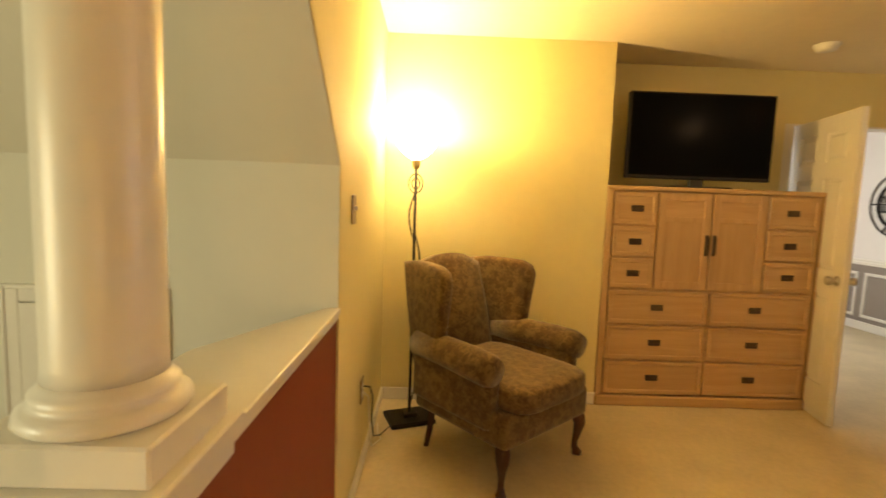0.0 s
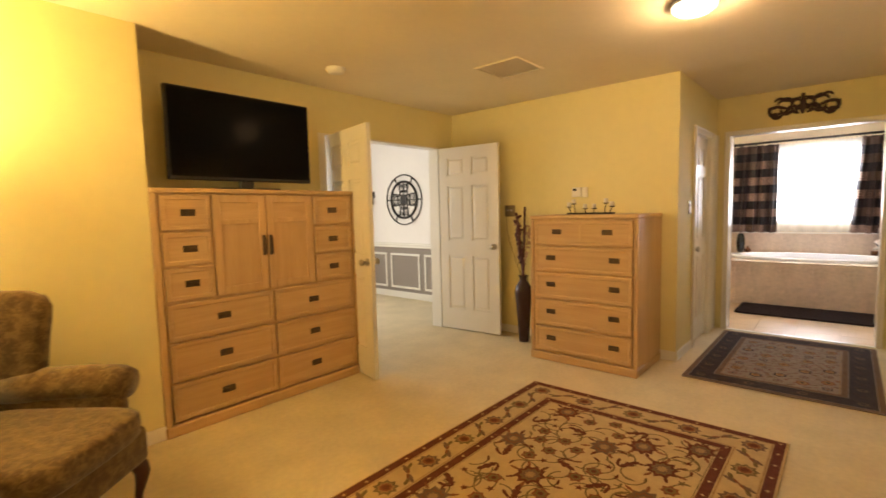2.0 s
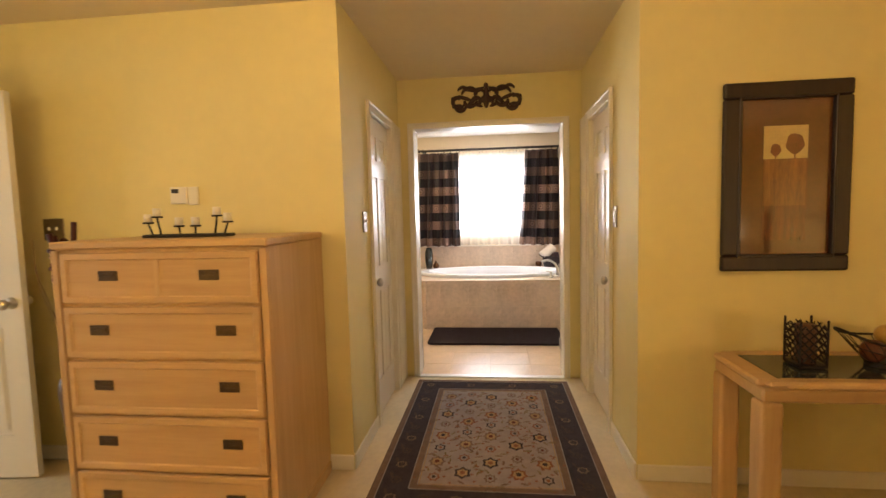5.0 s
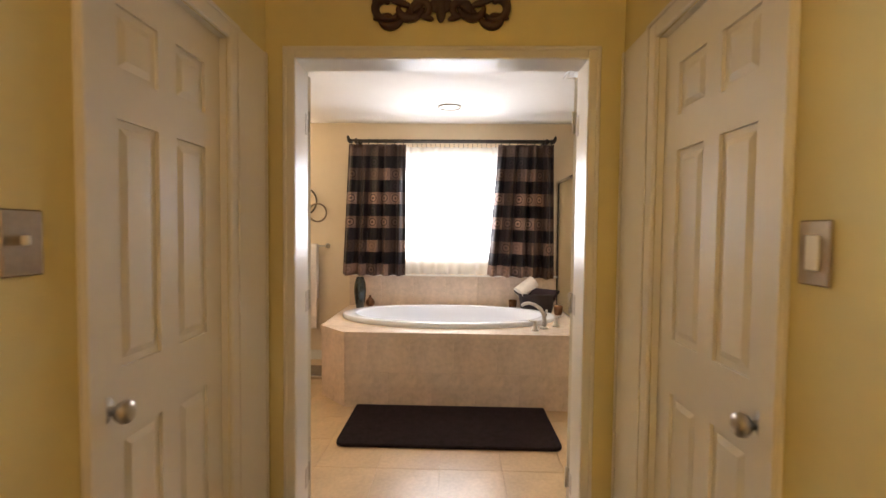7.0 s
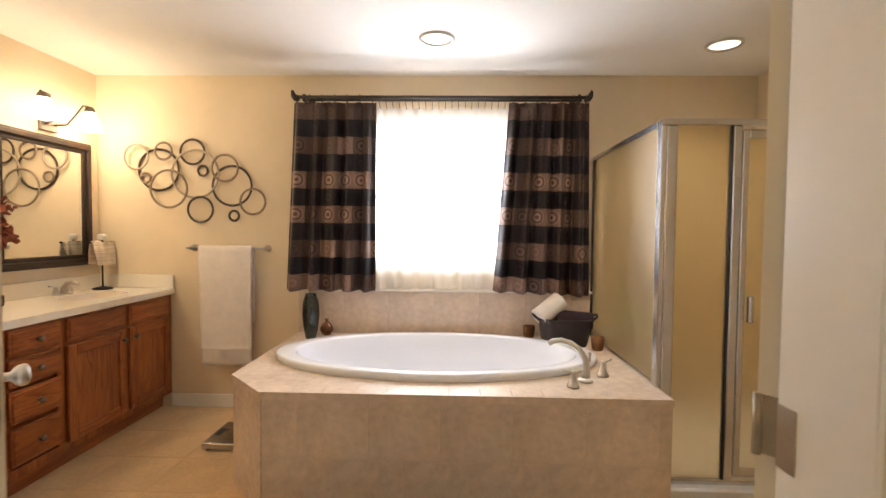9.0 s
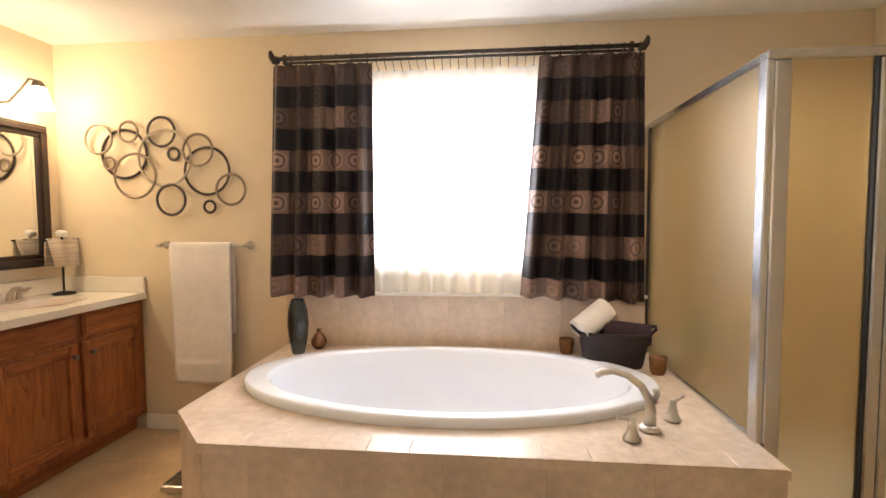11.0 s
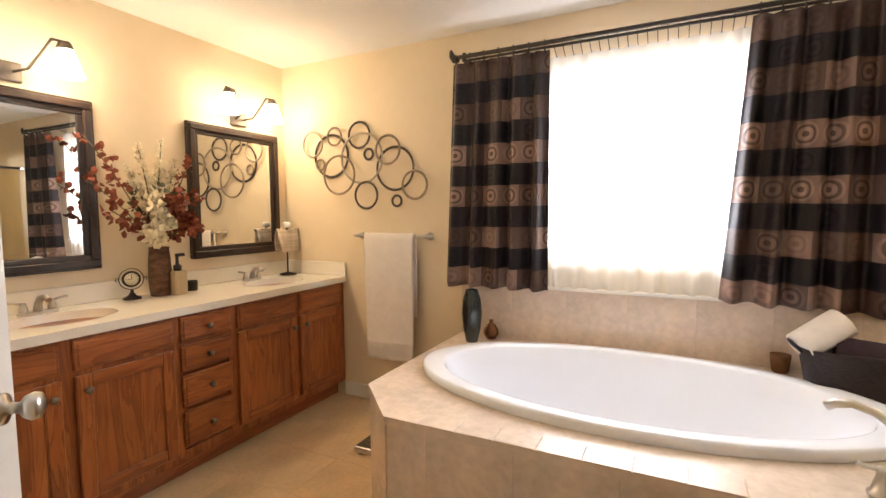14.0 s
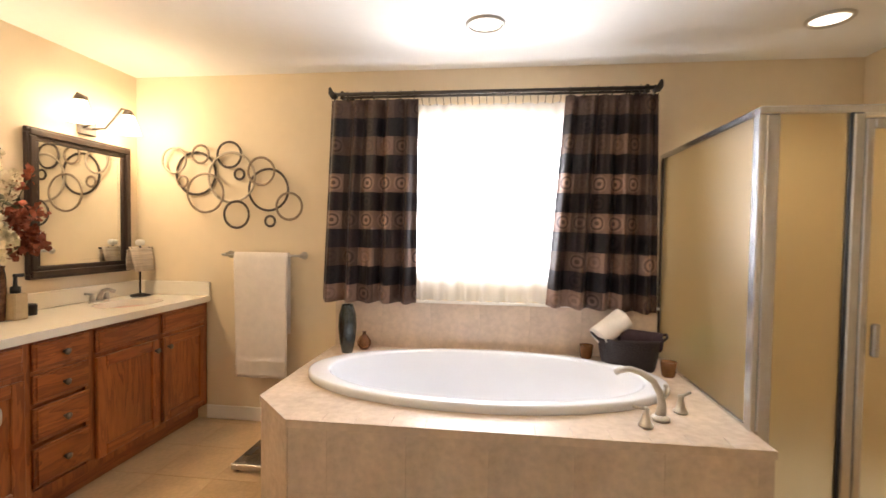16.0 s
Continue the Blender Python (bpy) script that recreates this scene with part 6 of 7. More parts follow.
curtain("brown and black checked satin curtain hanging straight", (2.435, 1.868), (2.495, 1.868), 0.905, 5.0, 4, 0.64, 0.0)
curtain("brown and black checked satin curtain flaring at the hem", (0.966, 0.432), (1.058, 0.408), 0.915, 5.0, 7, 0.70, -0.025)

SHEER = bpy.data.materials.new("white_sheer_voile")
SHEER.use_nodes = True
_n = SHEER.node_tree
_n.nodes.remove(_n.nodes["Principled BSDF"])
_t, _l, _d, _a, _m = (_n.nodes.new(k) for k in ("ShaderNodeBsdfTransparent", "ShaderNodeBsdfTranslucent", "ShaderNodeBsdfDiffuse", "ShaderNodeMixShader", "ShaderNodeMixShader"))
_l.inputs["Color"].default_value, _d.inputs["Color"].default_value = (0.88, 0.86, 0.82, 1), (0.85, 0.82, 0.76, 1)
_a.inputs[0].default_value, _m.inputs[0].default_value = 0.5, 0.62
_n.links.new(_l.outputs[0], _a.inputs[1])
_n.links.new(_d.outputs[0], _a.inputs[2])
_n.links.new(_t.outputs[0], _m.inputs[1])
_n.links.new(_a.outputs[0], _m.inputs[2])
_n.links.new(_m.outputs[0], _n.nodes["Material Output"].inputs["Surface"])
shc = thing("sheer_curtain", "white sheer voile curtain across the bathroom window", "curtain", (0, 0, 0))
part("panel", drape((1.97, 0.90), (1.97, 0.90), 2.195, 0.912, 9.372, 11.0, 0.010, 160, 18, seed=12, cloth=1.6), SHEER, shc)
for k in range(20):
    y = 1.86 - 0.046 * k
    part("clip_ring", tube([(9.290, y, 2.236), (9.330, y, 2.205), (9.372, y, 2.185)], 0.0022, 5), BRONZE, shc)

# ---------- ceiling lights, vent ----------
for x, y in ((8.79, 1.44), (8.88, -0.25)):
    d = thing("recessed_light", "lit recessed ceiling light with a nickel ring", "recessed light", (x, y, H), group="recessed bathroom lights")
    part("trim_ring", lathe([(0.104, 0.0), (0.104, -0.006), (0.095, -0.015), (0.086, -0.013), (0.082, -0.003)], 40, closed=False), NICKEL, d)
    part("lens", lathe([(0.083, -0.003), (0.06, -0.005), (0.0, -0.006)], 36, closed=False), glow("lit_lens", (1.0, 0.93, 0.82), 1.9) if y > 0 else bpy.data.materials["lit_lens"], d, "glowing lens")
bv = thing("ceiling_vent", "white bathroom exhaust fan grille", "vent", (7.88, 0.50, H))
part("frame", boxes((-0.13, 0.13, -0.13, -0.11, -0.014, 0), (-0.13, 0.13, 0.11, 0.13, -0.014, 0), (-0.13, -0.11, -0.11, 0.11, -0.014, 0), (0.11, 0.13, -0.11, 0.11, -0.014, 0), bev=0.003), TRIM, bv)
for k in range(9):
    s_ = part("slat", box(-0.11, 0.11, -0.007, 0.007, -0.0015, 0.0015), TRIM, bv)
    s_.location, s_.rotation_euler = (0, -0.096 + 0.024 * k, -0.007), (radians(35), 0, 0)

# ---------- shower ----------
OBS = bpy.data.materials.new("obscure_shower_glass")
OBS.use_nodes = True
_b = OBS.node_tree.nodes["Principled BSDF"]
_b.inputs["Base Color"].default_value = (0.72, 0.60, 0.38, 1)
_b.inputs["Transmission Weight"].default_value, _b.inputs["Roughness"].default_value, _b.inputs["IOR"].default_value = 0.95, 0.30, 1.3
_nz = OBS.node_tree.nodes.new("ShaderNodeTexNoise")
_nz.inputs["Scale"].default_value = 140
_bp = OBS.node_tree.nodes.new("ShaderNodeBump")
_bp.inputs["Strength"].default_value, _bp.inputs["Distance"].default_value = 0.35, 0.004
OBS.node_tree.links.new(_nz.outputs["Fac"], _bp.inputs["Height"])
OBS.node_tree.links.new(_bp.outputs[0], _b.inputs["Normal"])
shw = thing("shower_enclosure", "aluminium framed corner shower with obscure glass", "shower", (8.32, 0.33, 0))
SX, SD = 1.113, 1.128
ST = 1.835
part("corner_post", box(-0.022, 0.030, -0.060, -0.006, 0.13, ST, 0.006), CHROME, shw)
part("deck_foot", box(-0.022, 0.030, -0.005, 0.018, DZ + 0.001, ST, 0.004), CHROME, shw)
part("top_rail", box(-0.024, 0.032, -SD, 0.018, ST, ST + 0.030, 0.004), CHROME, shw)
part("top_rail", box(0.032, SX, -0.020, 0.018, ST, ST + 0.030, 0.004), CHROME, shw)
part("bottom_rail", box(0.030, SX, -0.012, 0.014, DZ + 0.001, DZ + 0.018, 0.003), CHROME, shw)
part("wall_channel", box(SX - 0.018, SX, -0.012, 0.014, DZ + 0.018, ST, 0.003), BRONZE, shw)
part("mullion", box(-0.022, 0.026, -0.360, -0.318, 0.13, ST, 0.006), CHROME, shw)
part("bottom_rail", box(-0.018, 0.022, -SD, -0.060, 0.105, 0.135, 0.004), CHROME, shw)
part("door_gasket", box(-0.019, 0.010, -0.318, -0.312, 0.135, ST, 0.001), BLACKPLASTIC, shw, "black rubber gasket")
dr_ = part("shower_door", boxes((-0.018, 0.012, -0.395, -0.365, 0.15, ST - 0.02), (-0.018, 0.012, -SD + 0.03, -SD + 0.06, 0.15, ST - 0.02), (-0.018, 0.012, -SD + 0.06, -0.395, 0.15, 0.19), (-0.018, 0.012, -SD + 0.06, -0.395, ST - 0.06, ST - 0.02), bev=0.004), CHROME, shw)
part("door_glass", box(-0.006, 0.0, -SD + 0.06, -0.395, 0.19, ST - 0.06), OBS, dr_).visible_shadow = False
part("handle", box(-0.045, -0.018, -0.425, -0.400, 0.90, 1.03, 0.006), CHROME, dr_)
part("fixed_pane", box(-0.004, 0.004, -0.312, -0.060, 0.135, ST), OBS, shw).visible_shadow = False
part("side_pane", box(0.030, SX - 0.018, -0.003, 0.003, DZ + 0.018, ST), OBS, shw).visible_shadow = False
part("curb", box(-0.06, 0.06, -SD, 0.0, 0.0, 0.105, 0.01), ACRYLIC, shw)
part("pan", box(0.06, SX, -SD, -0.0, 0.0, 0.06, 0.006), ACRYLIC, shw)
sb = tagged(part("shampoo_bottle", lathe([(0.0, 0.0), (0.034, 0.0), (0.036, 0.14), (0.030, 0.165), (0.012, 0.175), (0.012, 0.20), (0.0, 0.20)], 20), mat("green_plastic", (0.10, 0.42, 0.05), 0.35, var=0.08)), "green shampoo bottle on a shower shelf", "bottle")
sb.location = (9.25, 0.10, 0.632)
tagged(part("corner_shelf", prism([(9.10, 0.30), (9.43, 0.30), (9.43, -0.05)], 2, 0.61, 0.63, 0.004), ACRYLIC), "white corner shelf inside the shower", "shelf")

# ---------- tub fittings and things on the deck ----------
tf = thing("tub_faucet", "brushed nickel roman tub faucet with two lever handles", "faucet", (8.375, 0.660, DZ + 0.005), 0)
part("spout_base", lathe([(0.036, 0.0), (0.036, 0.010), (0.026, 0.020), (0.0, 0.020)], 24), NICKEL, tf)
sd = Vector((0.10, 0.24)).normalized()
arc = [(0.0, 0.015), (-0.004, 0.06), (0.004, 0.11), (0.03, 0.155), (0.075, 0.185), (0.125, 0.195), (0.165, 0.185), (0.185, 0.170)]
part("spout", tube([(a * sd.x, a * sd.y, z) for a, z in arc], [0.022, 0.018, 0.0155, 0.014, 0.013, 0.013, 0.0145, 0.014], 16), NICKEL, tf)
part("diverter_knob", lathe([(0.006, 0.10), (0.006, 0.135), (0.011, 0.142), (0.009, 0.152), (0.0, 0.154)], 16, m=pose(-0.008, -0.016, 0)), NICKEL, tf)
for dx, dy, a in ((-0.085, 0.085, 100), (0.095, -0.115, -60)):
    h_ = part("valve_handle", lathe([(0.030, 0.0), (0.030, 0.008), (0.022, 0.016), (0.013, 0.05), (0.011, 0.062), (0.014, 0.068), (0.010, 0.078), (0.0, 0.08)], 20), NICKEL, tf)
    h_.location = (dx, dy, 0)
    lv = part("lever", tube([(0, 0, 0.07), (0.025, 0, 0.074), (0.055, 0, 0.082)], [0.007, 0.0055, 0.007], 10), NICKEL, h_)
    lv.rotation_euler[2] = radians(a)

GUN = mat("gunmetal_glaze", (0.075, 0.085, 0.085), 0.18, 0.75, var=0.4, scale=6)
COPPER = mat("copper_glaze", (0.24, 0.11, 0.055), 0.25, 0.7, var=0.4, scale=12)
o = tagged(part("tall_vase", lathe([(0.034, 0.0), (0.036, 0.005), (0.052, 0.09), (0.060, 0.17), (0.054, 0.25), (0.040, 0.295), (0.036, 0.312), (0.032, 0.312), (0.045, 0.24), (0.045, 0.06), (0.0, 0.03)], 36, closed=False), GUN), "tall gunmetal glazed vase on the tub deck", "vase")
o.location = (9.235, 2.315, DZ)
o = tagged(part("bud_vase", lathe([(0.0, 0.0), (0.028, 0.0), (0.046, 0.03), (0.046, 0.052), (0.028, 0.082), (0.012, 0.098), (0.011, 0.108), (0.015, 0.116), (0.008, 0.116), (0.0, 0.10)], 28), COPPER), "small round copper bud vase on the tub deck", "vase")
o.location = (9.345, 2.235, DZ)
AMB = mat("amber_votive_glass", (0.20, 0.085, 0.03), 0.1, 0.3, var=0.3, scale=15)
for x, y in ((9.36, 0.79), (9.03, 0.405)):
    v_ = thing("votive_candle", "amber glass votive with a cream candle on the deck", "candle", (x, y, DZ), group="votives on the tub deck")
    part("cup", lathe([(0.030, 0.0), (0.036, 0.01), (0.040, 0.045), (0.043, 0.085), (0.039, 0.085), (0.036, 0.045), (0.030, 0.012), (0.0, 0.012)], 24, closed=False), AMB, v_)
    part("wax", lathe([(0.034, 0.012), (0.036, 0.05), (0.0, 0.052)], 20), PALE, v_)
tbk = thing("towel_basket", "dark woven basket with rolled towels on the tub deck", "basket", (9.17, 0.585, DZ), 90)
bb = bmesh.new()
nn = 40
prof_ = [(0.80, 0.0), (0.84, 0.02), (0.92, 0.10), (1.0, 0.17), (1.03, 0.185), (0.98, 0.185), (0.90, 0.10), (0.80, 0.02), (0.0, 0.018)]
rr_ = []
for s, z in prof_:
    rr_.append([bb.verts.new((0.175 * s * math.copysign(abs(math.cos(2 * math.pi * k / nn)) ** 0.6, math.cos(2 * math.pi * k / nn)), 0.115 * s * math.copysign(abs(math.sin(2 * math.pi * k / nn)) ** 0.6, math.sin(2 * math.pi * k / nn)), z)) for k in range(nn)] if s else [bb.verts.new((0, 0, z))])
for a, c in zip(rr_, rr_[1:]):
    for k in range(nn):
        j = (k + 1) % nn
        bb.faces.new((a[k], a[j], c[j], c[k]) if len(c) > 1 else (a[k], a[j], c[0])).smooth = True
bmesh.ops.recalc_face_normals(bb, faces=list(bb.faces))
part("body", bb, mat("dark_rattan", (0.020, 0.011, 0.012), 0.6, var=0.35, scale=10, bump=0.8, bscale=90), tbk)
for s in (-1, 1):
    part("handle", tube([(s * 0.17, -0.04, 0.165), (s * 0.205, -0.035, 0.195), (s * 0.212, 0.0, 0.205), (s * 0.205, 0.035, 0.195), (s * 0.17, 0.04, 0.165)], 0.008, 8), bpy.data.materials["dark_rattan"], tbk)
for lab, col, loc_, rz_, ln, r0 in (("cream rolled towel in the basket", TERRY, (9.17, 0.690, DZ + 0.235), 25, 0.10, 0.065), ("dark plum rolled towel in the basket", mat("plum_terry", (0.045, 0.030, 0.036), 0.95, var=0.2, scale=25, bump=0.5, bscale=280, spec=0.1), (9.155, 0.525, DZ + 0.170), -8, 0.115, 0.058)):
    t_ = bmesh.new()
    n_s = 60
    pts = []
    for k in range(n_s + 1):
        a = 2 * math.pi * 2.6 * k / n_s
        r = r0 * (0.25 + 0.75 * k / n_s)
        pts.append((r * math.cos(a), r * math.sin(a)))
    vs = [[t_.verts.new((x, h, z)) for x, z in pts] for h in (-ln, -ln * 0.96, 0, ln * 0.96, ln)]
    for a, c in zip(vs, vs[1:]):
        for k in range(n_s):
            t_.faces.new((a[k], a[k + 1], c[k + 1], c[k])).smooth = True
    lathe([(r0 * 0.93, -ln * 0.98), (r0 * 0.95, ln * 0.98)], 24, bm=t_, m=pose(0, 0, 0, 90, 0, 0))
    o = tagged(part("rolled_towel", t_, col), lab, "towel")
    so = o.modifiers.new("thickness", 'SOLIDIFY')
    so.thickness = 0.006
    o.matrix_world = pose(*loc_, -32 if "cream" in lab else 4, 0, rz_)

# ---------- towel bar and towel ----------
bar = thing("towel_bar", "brushed nickel towel bar on the beige wall", "towel bar", (9.435, 2.965, 1.185), -90)
part("bar", tube([(-0.30, -0.065, 0), (0.30, -0.065, 0)], 0.008, 10), NICKEL, bar)
for s in (-1, 1):
    part("end_post", lathe([(0.026, 0.0), (0.026, 0.006), (0.012, 0.014), (0.010, 0.055), (0.013, 0.065), (0.010, 0.078), (0.0, 0.08)], 18, m=pose(s * 0.272, 0, 0, 90, 0, 0)), NICKEL, bar)
tw = thing("bath_towel", "cream bath towel with a ribbed hem over the bar", "towel", (9.37, 2.97, 1.194))
tbm = bmesh.new()
prof_t = [(0.022, -0.55), (0.020, -0.3), (0.014, -0.02), (0.008, 0.004), (-0.004, 0.006), (-0.016, -0.004), (-0.022, -0.03), (-0.024, -0.30), (-0.026, -0.62), (-0.027, -0.69)] + [(-0.026 - 0.011 * (k % 2), -0.725 - 0.014 * k) for k in range(9)] + [(-0.028, -0.853)]
cols = 22
gr = []
for x, z in prof_t:
    rw = []
    for i in range(cols + 1):
        u = i / cols
        sh = 0.195 - 0.012 * max(0.0, -z)
        rw.append(tbm.verts.new((x + 0.006 * math.sin(u * 9 + 1) * min(1.0, -z * 1.5 if z < 0 else 0), (0.5 - u) * 2 * sh - 0.02 * max(0.0, -z - 0.1) * 0.6, z)))
    gr.append(rw)
for a, c in zip(gr, gr[1:]):
    for i in range(cols):
        tbm.faces.new((a[i], a[i + 1], c[i + 1], c[i])).smooth = True
o = part("cloth", tbm, TERRY, tw)
so = o.modifiers.new("thickness", 'SOLIDIFY')
so.thickness = 0.007

# ---------- ring wall art ----------
DKR = mat("dark_ring_metal", (0.065, 0.046, 0.033), 0.45, 0.4, var=0.3, scale=15)
MDR = mat("pewter_ring_metal", (0.26, 0.19, 0.125), 0.45, 0.4, var=0.3, scale=15)
PLR = mat("pale_ring_metal", (0.40, 0.33, 0.24), 0.45, 0.4, var=0.2, scale=15)
art = thing("ring_wall_art", "overlapping dark and pewter metal rings on the wall", "wall art", (9.435, 3.212, 1.7), -90)
K_ = 0.00430
for cx, cy, r, mt, lay in ((119, 187, 66, PLR, 2), (224, 250, 108, DKR, 0), (259, 158, 47, MDR, 2), (160, 291, 30, MDR, 1), (290, 348, 98, MDR, 3), (404, 160, 66, DKR, 1), (422, 272, 124, PLR, 2), (452, 254, 29, DKR, 0), (452, 452, 68, DKR, 3), (578, 243, 70, MDR, 3), (607, 330, 104, DKR, 1), (620, 482, 29, DKR, 2), (716, 410, 68, MDR, 2)):
    x_, z_, rr = (cx - 422) / 3 * K_, 1.718 - 1.7 - (cy - 275) / 3 * K_, r / 3 * K_ - 0.006
    y_ = -0.012 - 0.012 * lay
    part("ring", tube([(x_ + rr * math.cos(k * math.pi / 24), y_, z_ + rr * math.sin(k * math.pi / 24)) for k in range(48)], 0.0065, 8, True, flat=1.3), mt, art)

# ---------- vanity ----------
van = thing("vanity_cabinet", "red oak double vanity cabinet along the wall", "vanity", (6.645, 3.42, 0))
VL, VD = 2.785, 0.535
part("carcass", boxes((0.062, VL, 0.018, VD, 0.105, 0.845)), CHERRYX, van)
part("toe_kick", box(0.062, VL, 0.07, VD, 0.0, 0.105), CHERRYX, van)


def cab_front(x0, x1, z0, z1, kind_, knob=None):
    """Overlay front: framed door with recessed panel, or a drawer slab with a routed edge."""
    d_ = 0.020
    if kind_ == "door":
        k = 0.058
        o = part("cabinet_door", box(x0 + k - 0.004, x1 - k + 0.004, -0.010, -0.002, z0 + k - 0.004, z1 - k + 0.004), CHERRYZ, van)
        for a, c in ((x0, x0 + k), (x1 - k, x1)):
            part("stile", box(a, c, -d_, 0, z0, z1, 0.004), CHERRYZ, o)
        for a, c in ((z0, z0 + k), (z1 - k, z1)):
            part("rail", box(x0 + k, x1 - k, -d_, 0, a, c, 0.003), CHERRYX, o)
    else:
        o = part("drawer_front", boxes((x0, x1, -d_ * 0.7, 0, z0, z1), (x0 + 0.012, x1 - 0.012, -d_, -d_ * 0.6, z0 + 0.012, z1 - 0.012), bev=0.004), CHERRYX, van)
    if knob:
        part("knob", lathe([(0.007, 0.0), (0.006, 0.010), (0.014, 0.016), (0.016, 0.024), (0.010, 0.030), (0.0, 0.031)], 16, m=pose(knob[0], -d_, knob[1], 90, 0, 0)), PEWTER, o, "antique pewter knob")


part("face_frame", boxes((0.062, VL, 0.0, 0.018, 0.812, 0.845), (0.062, VL, 0.0, 0.018, 0.105, 0.155), (0.062, VL, 0.0005, 0.018, 0.665, 0.705), *[(x - 0.03, x + 0.03, 0.001, 0.018, 0.155, 0.812) for x in (0.095, 0.545, 1.035, 1.495, 1.825, 2.315, 2.755)]), CHERRYZ, van)
for x0, x1, kx in ((1.06, 1.475, 1.095), (0.575, 1.010, 0.975), (0.105, 0.520, 0.14), (1.845, 2.290, 2.255), (2.325, 2.735, 2.365)):
    cab_front(x0, x1, 0.150, 0.682, "door", (kx, 0.620))
    cab_front(x0, x1, 0.705, 0.828, "drawer")
for z0, z1 in ((0.705, 0.828), (0.555, 0.688), (0.376, 0.536), (0.170, 0.352)):
    cab_front(1.515, 1.805, z0, z1, "drawer", (1.66, (z0 + z1) / 2))

vt = thing("bathroom_countertop", "cream cultured marble vanity top with two basins", "countertop", (6.63, 3.39, 0.845))
TL, TD = 2.80, 0.572
SINKS = (1.16, 2.38)
tops = bmesh.new()
xs = [0.076, SINKS[0] - 0.28, SINKS[0] + 0.28, SINKS[1] - 0.28, SINKS[1] + 0.28, TL]
for k in (0, 2, 4):
    box(xs[k], xs[k + 1], 0.0, TD, 0.0, 0.040, bm=tops)
for s in SINKS:
    merge(tops, ring_plate([(s - 0.28, 0.0), (s + 0.28, 0.0), (s + 0.28, TD), (s - 0.28, TD)], s, 0.275, 0.215, 0.165, 0.0, 0.040, 48))
bmesh.ops.remove_doubles(tops, verts=list(tops.verts), dist=0.0005)
part("slab", tops, COUNTER, vt)
part("backsplash", box(0.076, TL, TD - 0.018, TD, 0.040, 0.140, 0.004), COUNTER, vt)
part("side_splash", box(TL - 0.018, TL, 0.0, TD - 0.018, 0.040, 0.140, 0.004), COUNTER, vt)
for s in SINKS:
    bw = bmesh.new()
    pr = [(1.0, 0.040), (0.985, 0.030), (0.93, -0.02), (0.80, -0.075), (0.5, -0.105), (0.12, -0.115), (0.0, -0.115)]
    rg_ = []
    for q, z in pr:
        rg_.append([bw.verts.new((s + 0.215 * q * math.cos(2 * math.pi * k / 48), 0.275 + 0.165 * q * math.sin(2 * math.pi * k / 48), z)) for k in range(48)] if q else [bw.verts.new((s, 0.275, z))])
    for a, c in zip(rg_, rg_[1:]):
        for k in range(48):
            j = (k + 1) % 48
            bw.faces.new((a[k], c[k], c[j], a[j]) if len(c) > 1 else (a[k], c[0], a[j])).smooth = True
    part("basin", bw, COUNTER, vt)


def faucet(x):
    f = thing("sink_faucet", "brushed nickel two-handle sink faucet", "faucet", (x, 3.875, 0.885), group="vanity faucets")
    part("base", prism([(0.08 * math.copysign(abs(math.cos(k * math.pi / 16)) ** 0.7, math.cos(k * math.pi / 16)), 0.026 * math.sin(k * math.pi / 16)) for k in range(32)], 2, 0.0, 0.012, 0.002), NICKEL, f)
    part("spout", tube([(0, 0, 0.01), (0, -0.005, 0.045), (0, -0.03, 0.075), (0, -0.07, 0.082), (0, -0.105, 0.070)], [0.020, 0.016, 0.013, 0.012, 0.012], 14), NICKEL, f)
    for s in (-1, 1):
        h_ = part("valve_handle", lathe([(0.018, 0.012), (0.017, 0.03), (0.011, 0.045), (0.012, 0.055), (0.0, 0.058)], 16, m=pose(s * 0.055, 0, 0)), NICKEL, f)
        part("lever", tube([(s * 0.055, 0, 0.053), (s * 0.085, -0.005, 0.062), (s * 0.115, -0.008, 0.066)], [0.006, 0.005, 0.006], 8), NICKEL, h_)


faucet(SINKS[0] + 6.63)
faucet(SINKS[1] + 6.63)


def mirror(x0, x1):
    z0, z1, f = 1.06, 1.915, 0.075
    m_ = thing("framed_mirror", "dark bronze-brown framed mirror above the vanity", "mirror", (0, 3.964, 0), group="mirrors above the vanity")
    fr = bmesh.new()
    for k, (d, a) in enumerate(((0.030, 0.0), (0.040, 0.012), (0.026, 0.045))):
        c = f if k == 2 else (0.030 if k == 0 else 0.048)
        for r in ((x0 + a, x1 - a, z1 - c, z1 - a), (x0 + a, x1 - a, z0 + a, z0 + c), (x0 + a, x0 + c, z0 + c, z1 - c), (x1 - c, x1 - a, z0 + c, z1 - c)):
            box(r[0], r[1], -d, 0.0 - 0.001 * k, r[2], r[3], 0.005, bm=fr)
    part("frame", fr, FRAMEDARK, m_)
    part("mirror_glass", box(x0 + f, x1 - f, -0.014, -0.010, z0 + f, z1 - f), MIRROR, m_, "silvered mirror glass")
    bv_ = bmesh.new()
    for r in ((x0 + f, x1 - f, z1 - f - 0.022, z1 - f), (x0 + f, x1 - f, z0 + f, z0 + f + 0.022), (x0 + f, x0 + f + 0.022, z0 + f + 0.022, z1 - f - 0.022), (x1 - f - 0.022, x1 - f, z0 + f + 0.022, z1 - f - 0.022)):
        box(r[0], r[1], -0.0155, -0.0142, r[2], r[3], 0.0006, bm=bv_)
    part("bevelled_edge", bv_, MIRROR, m_)


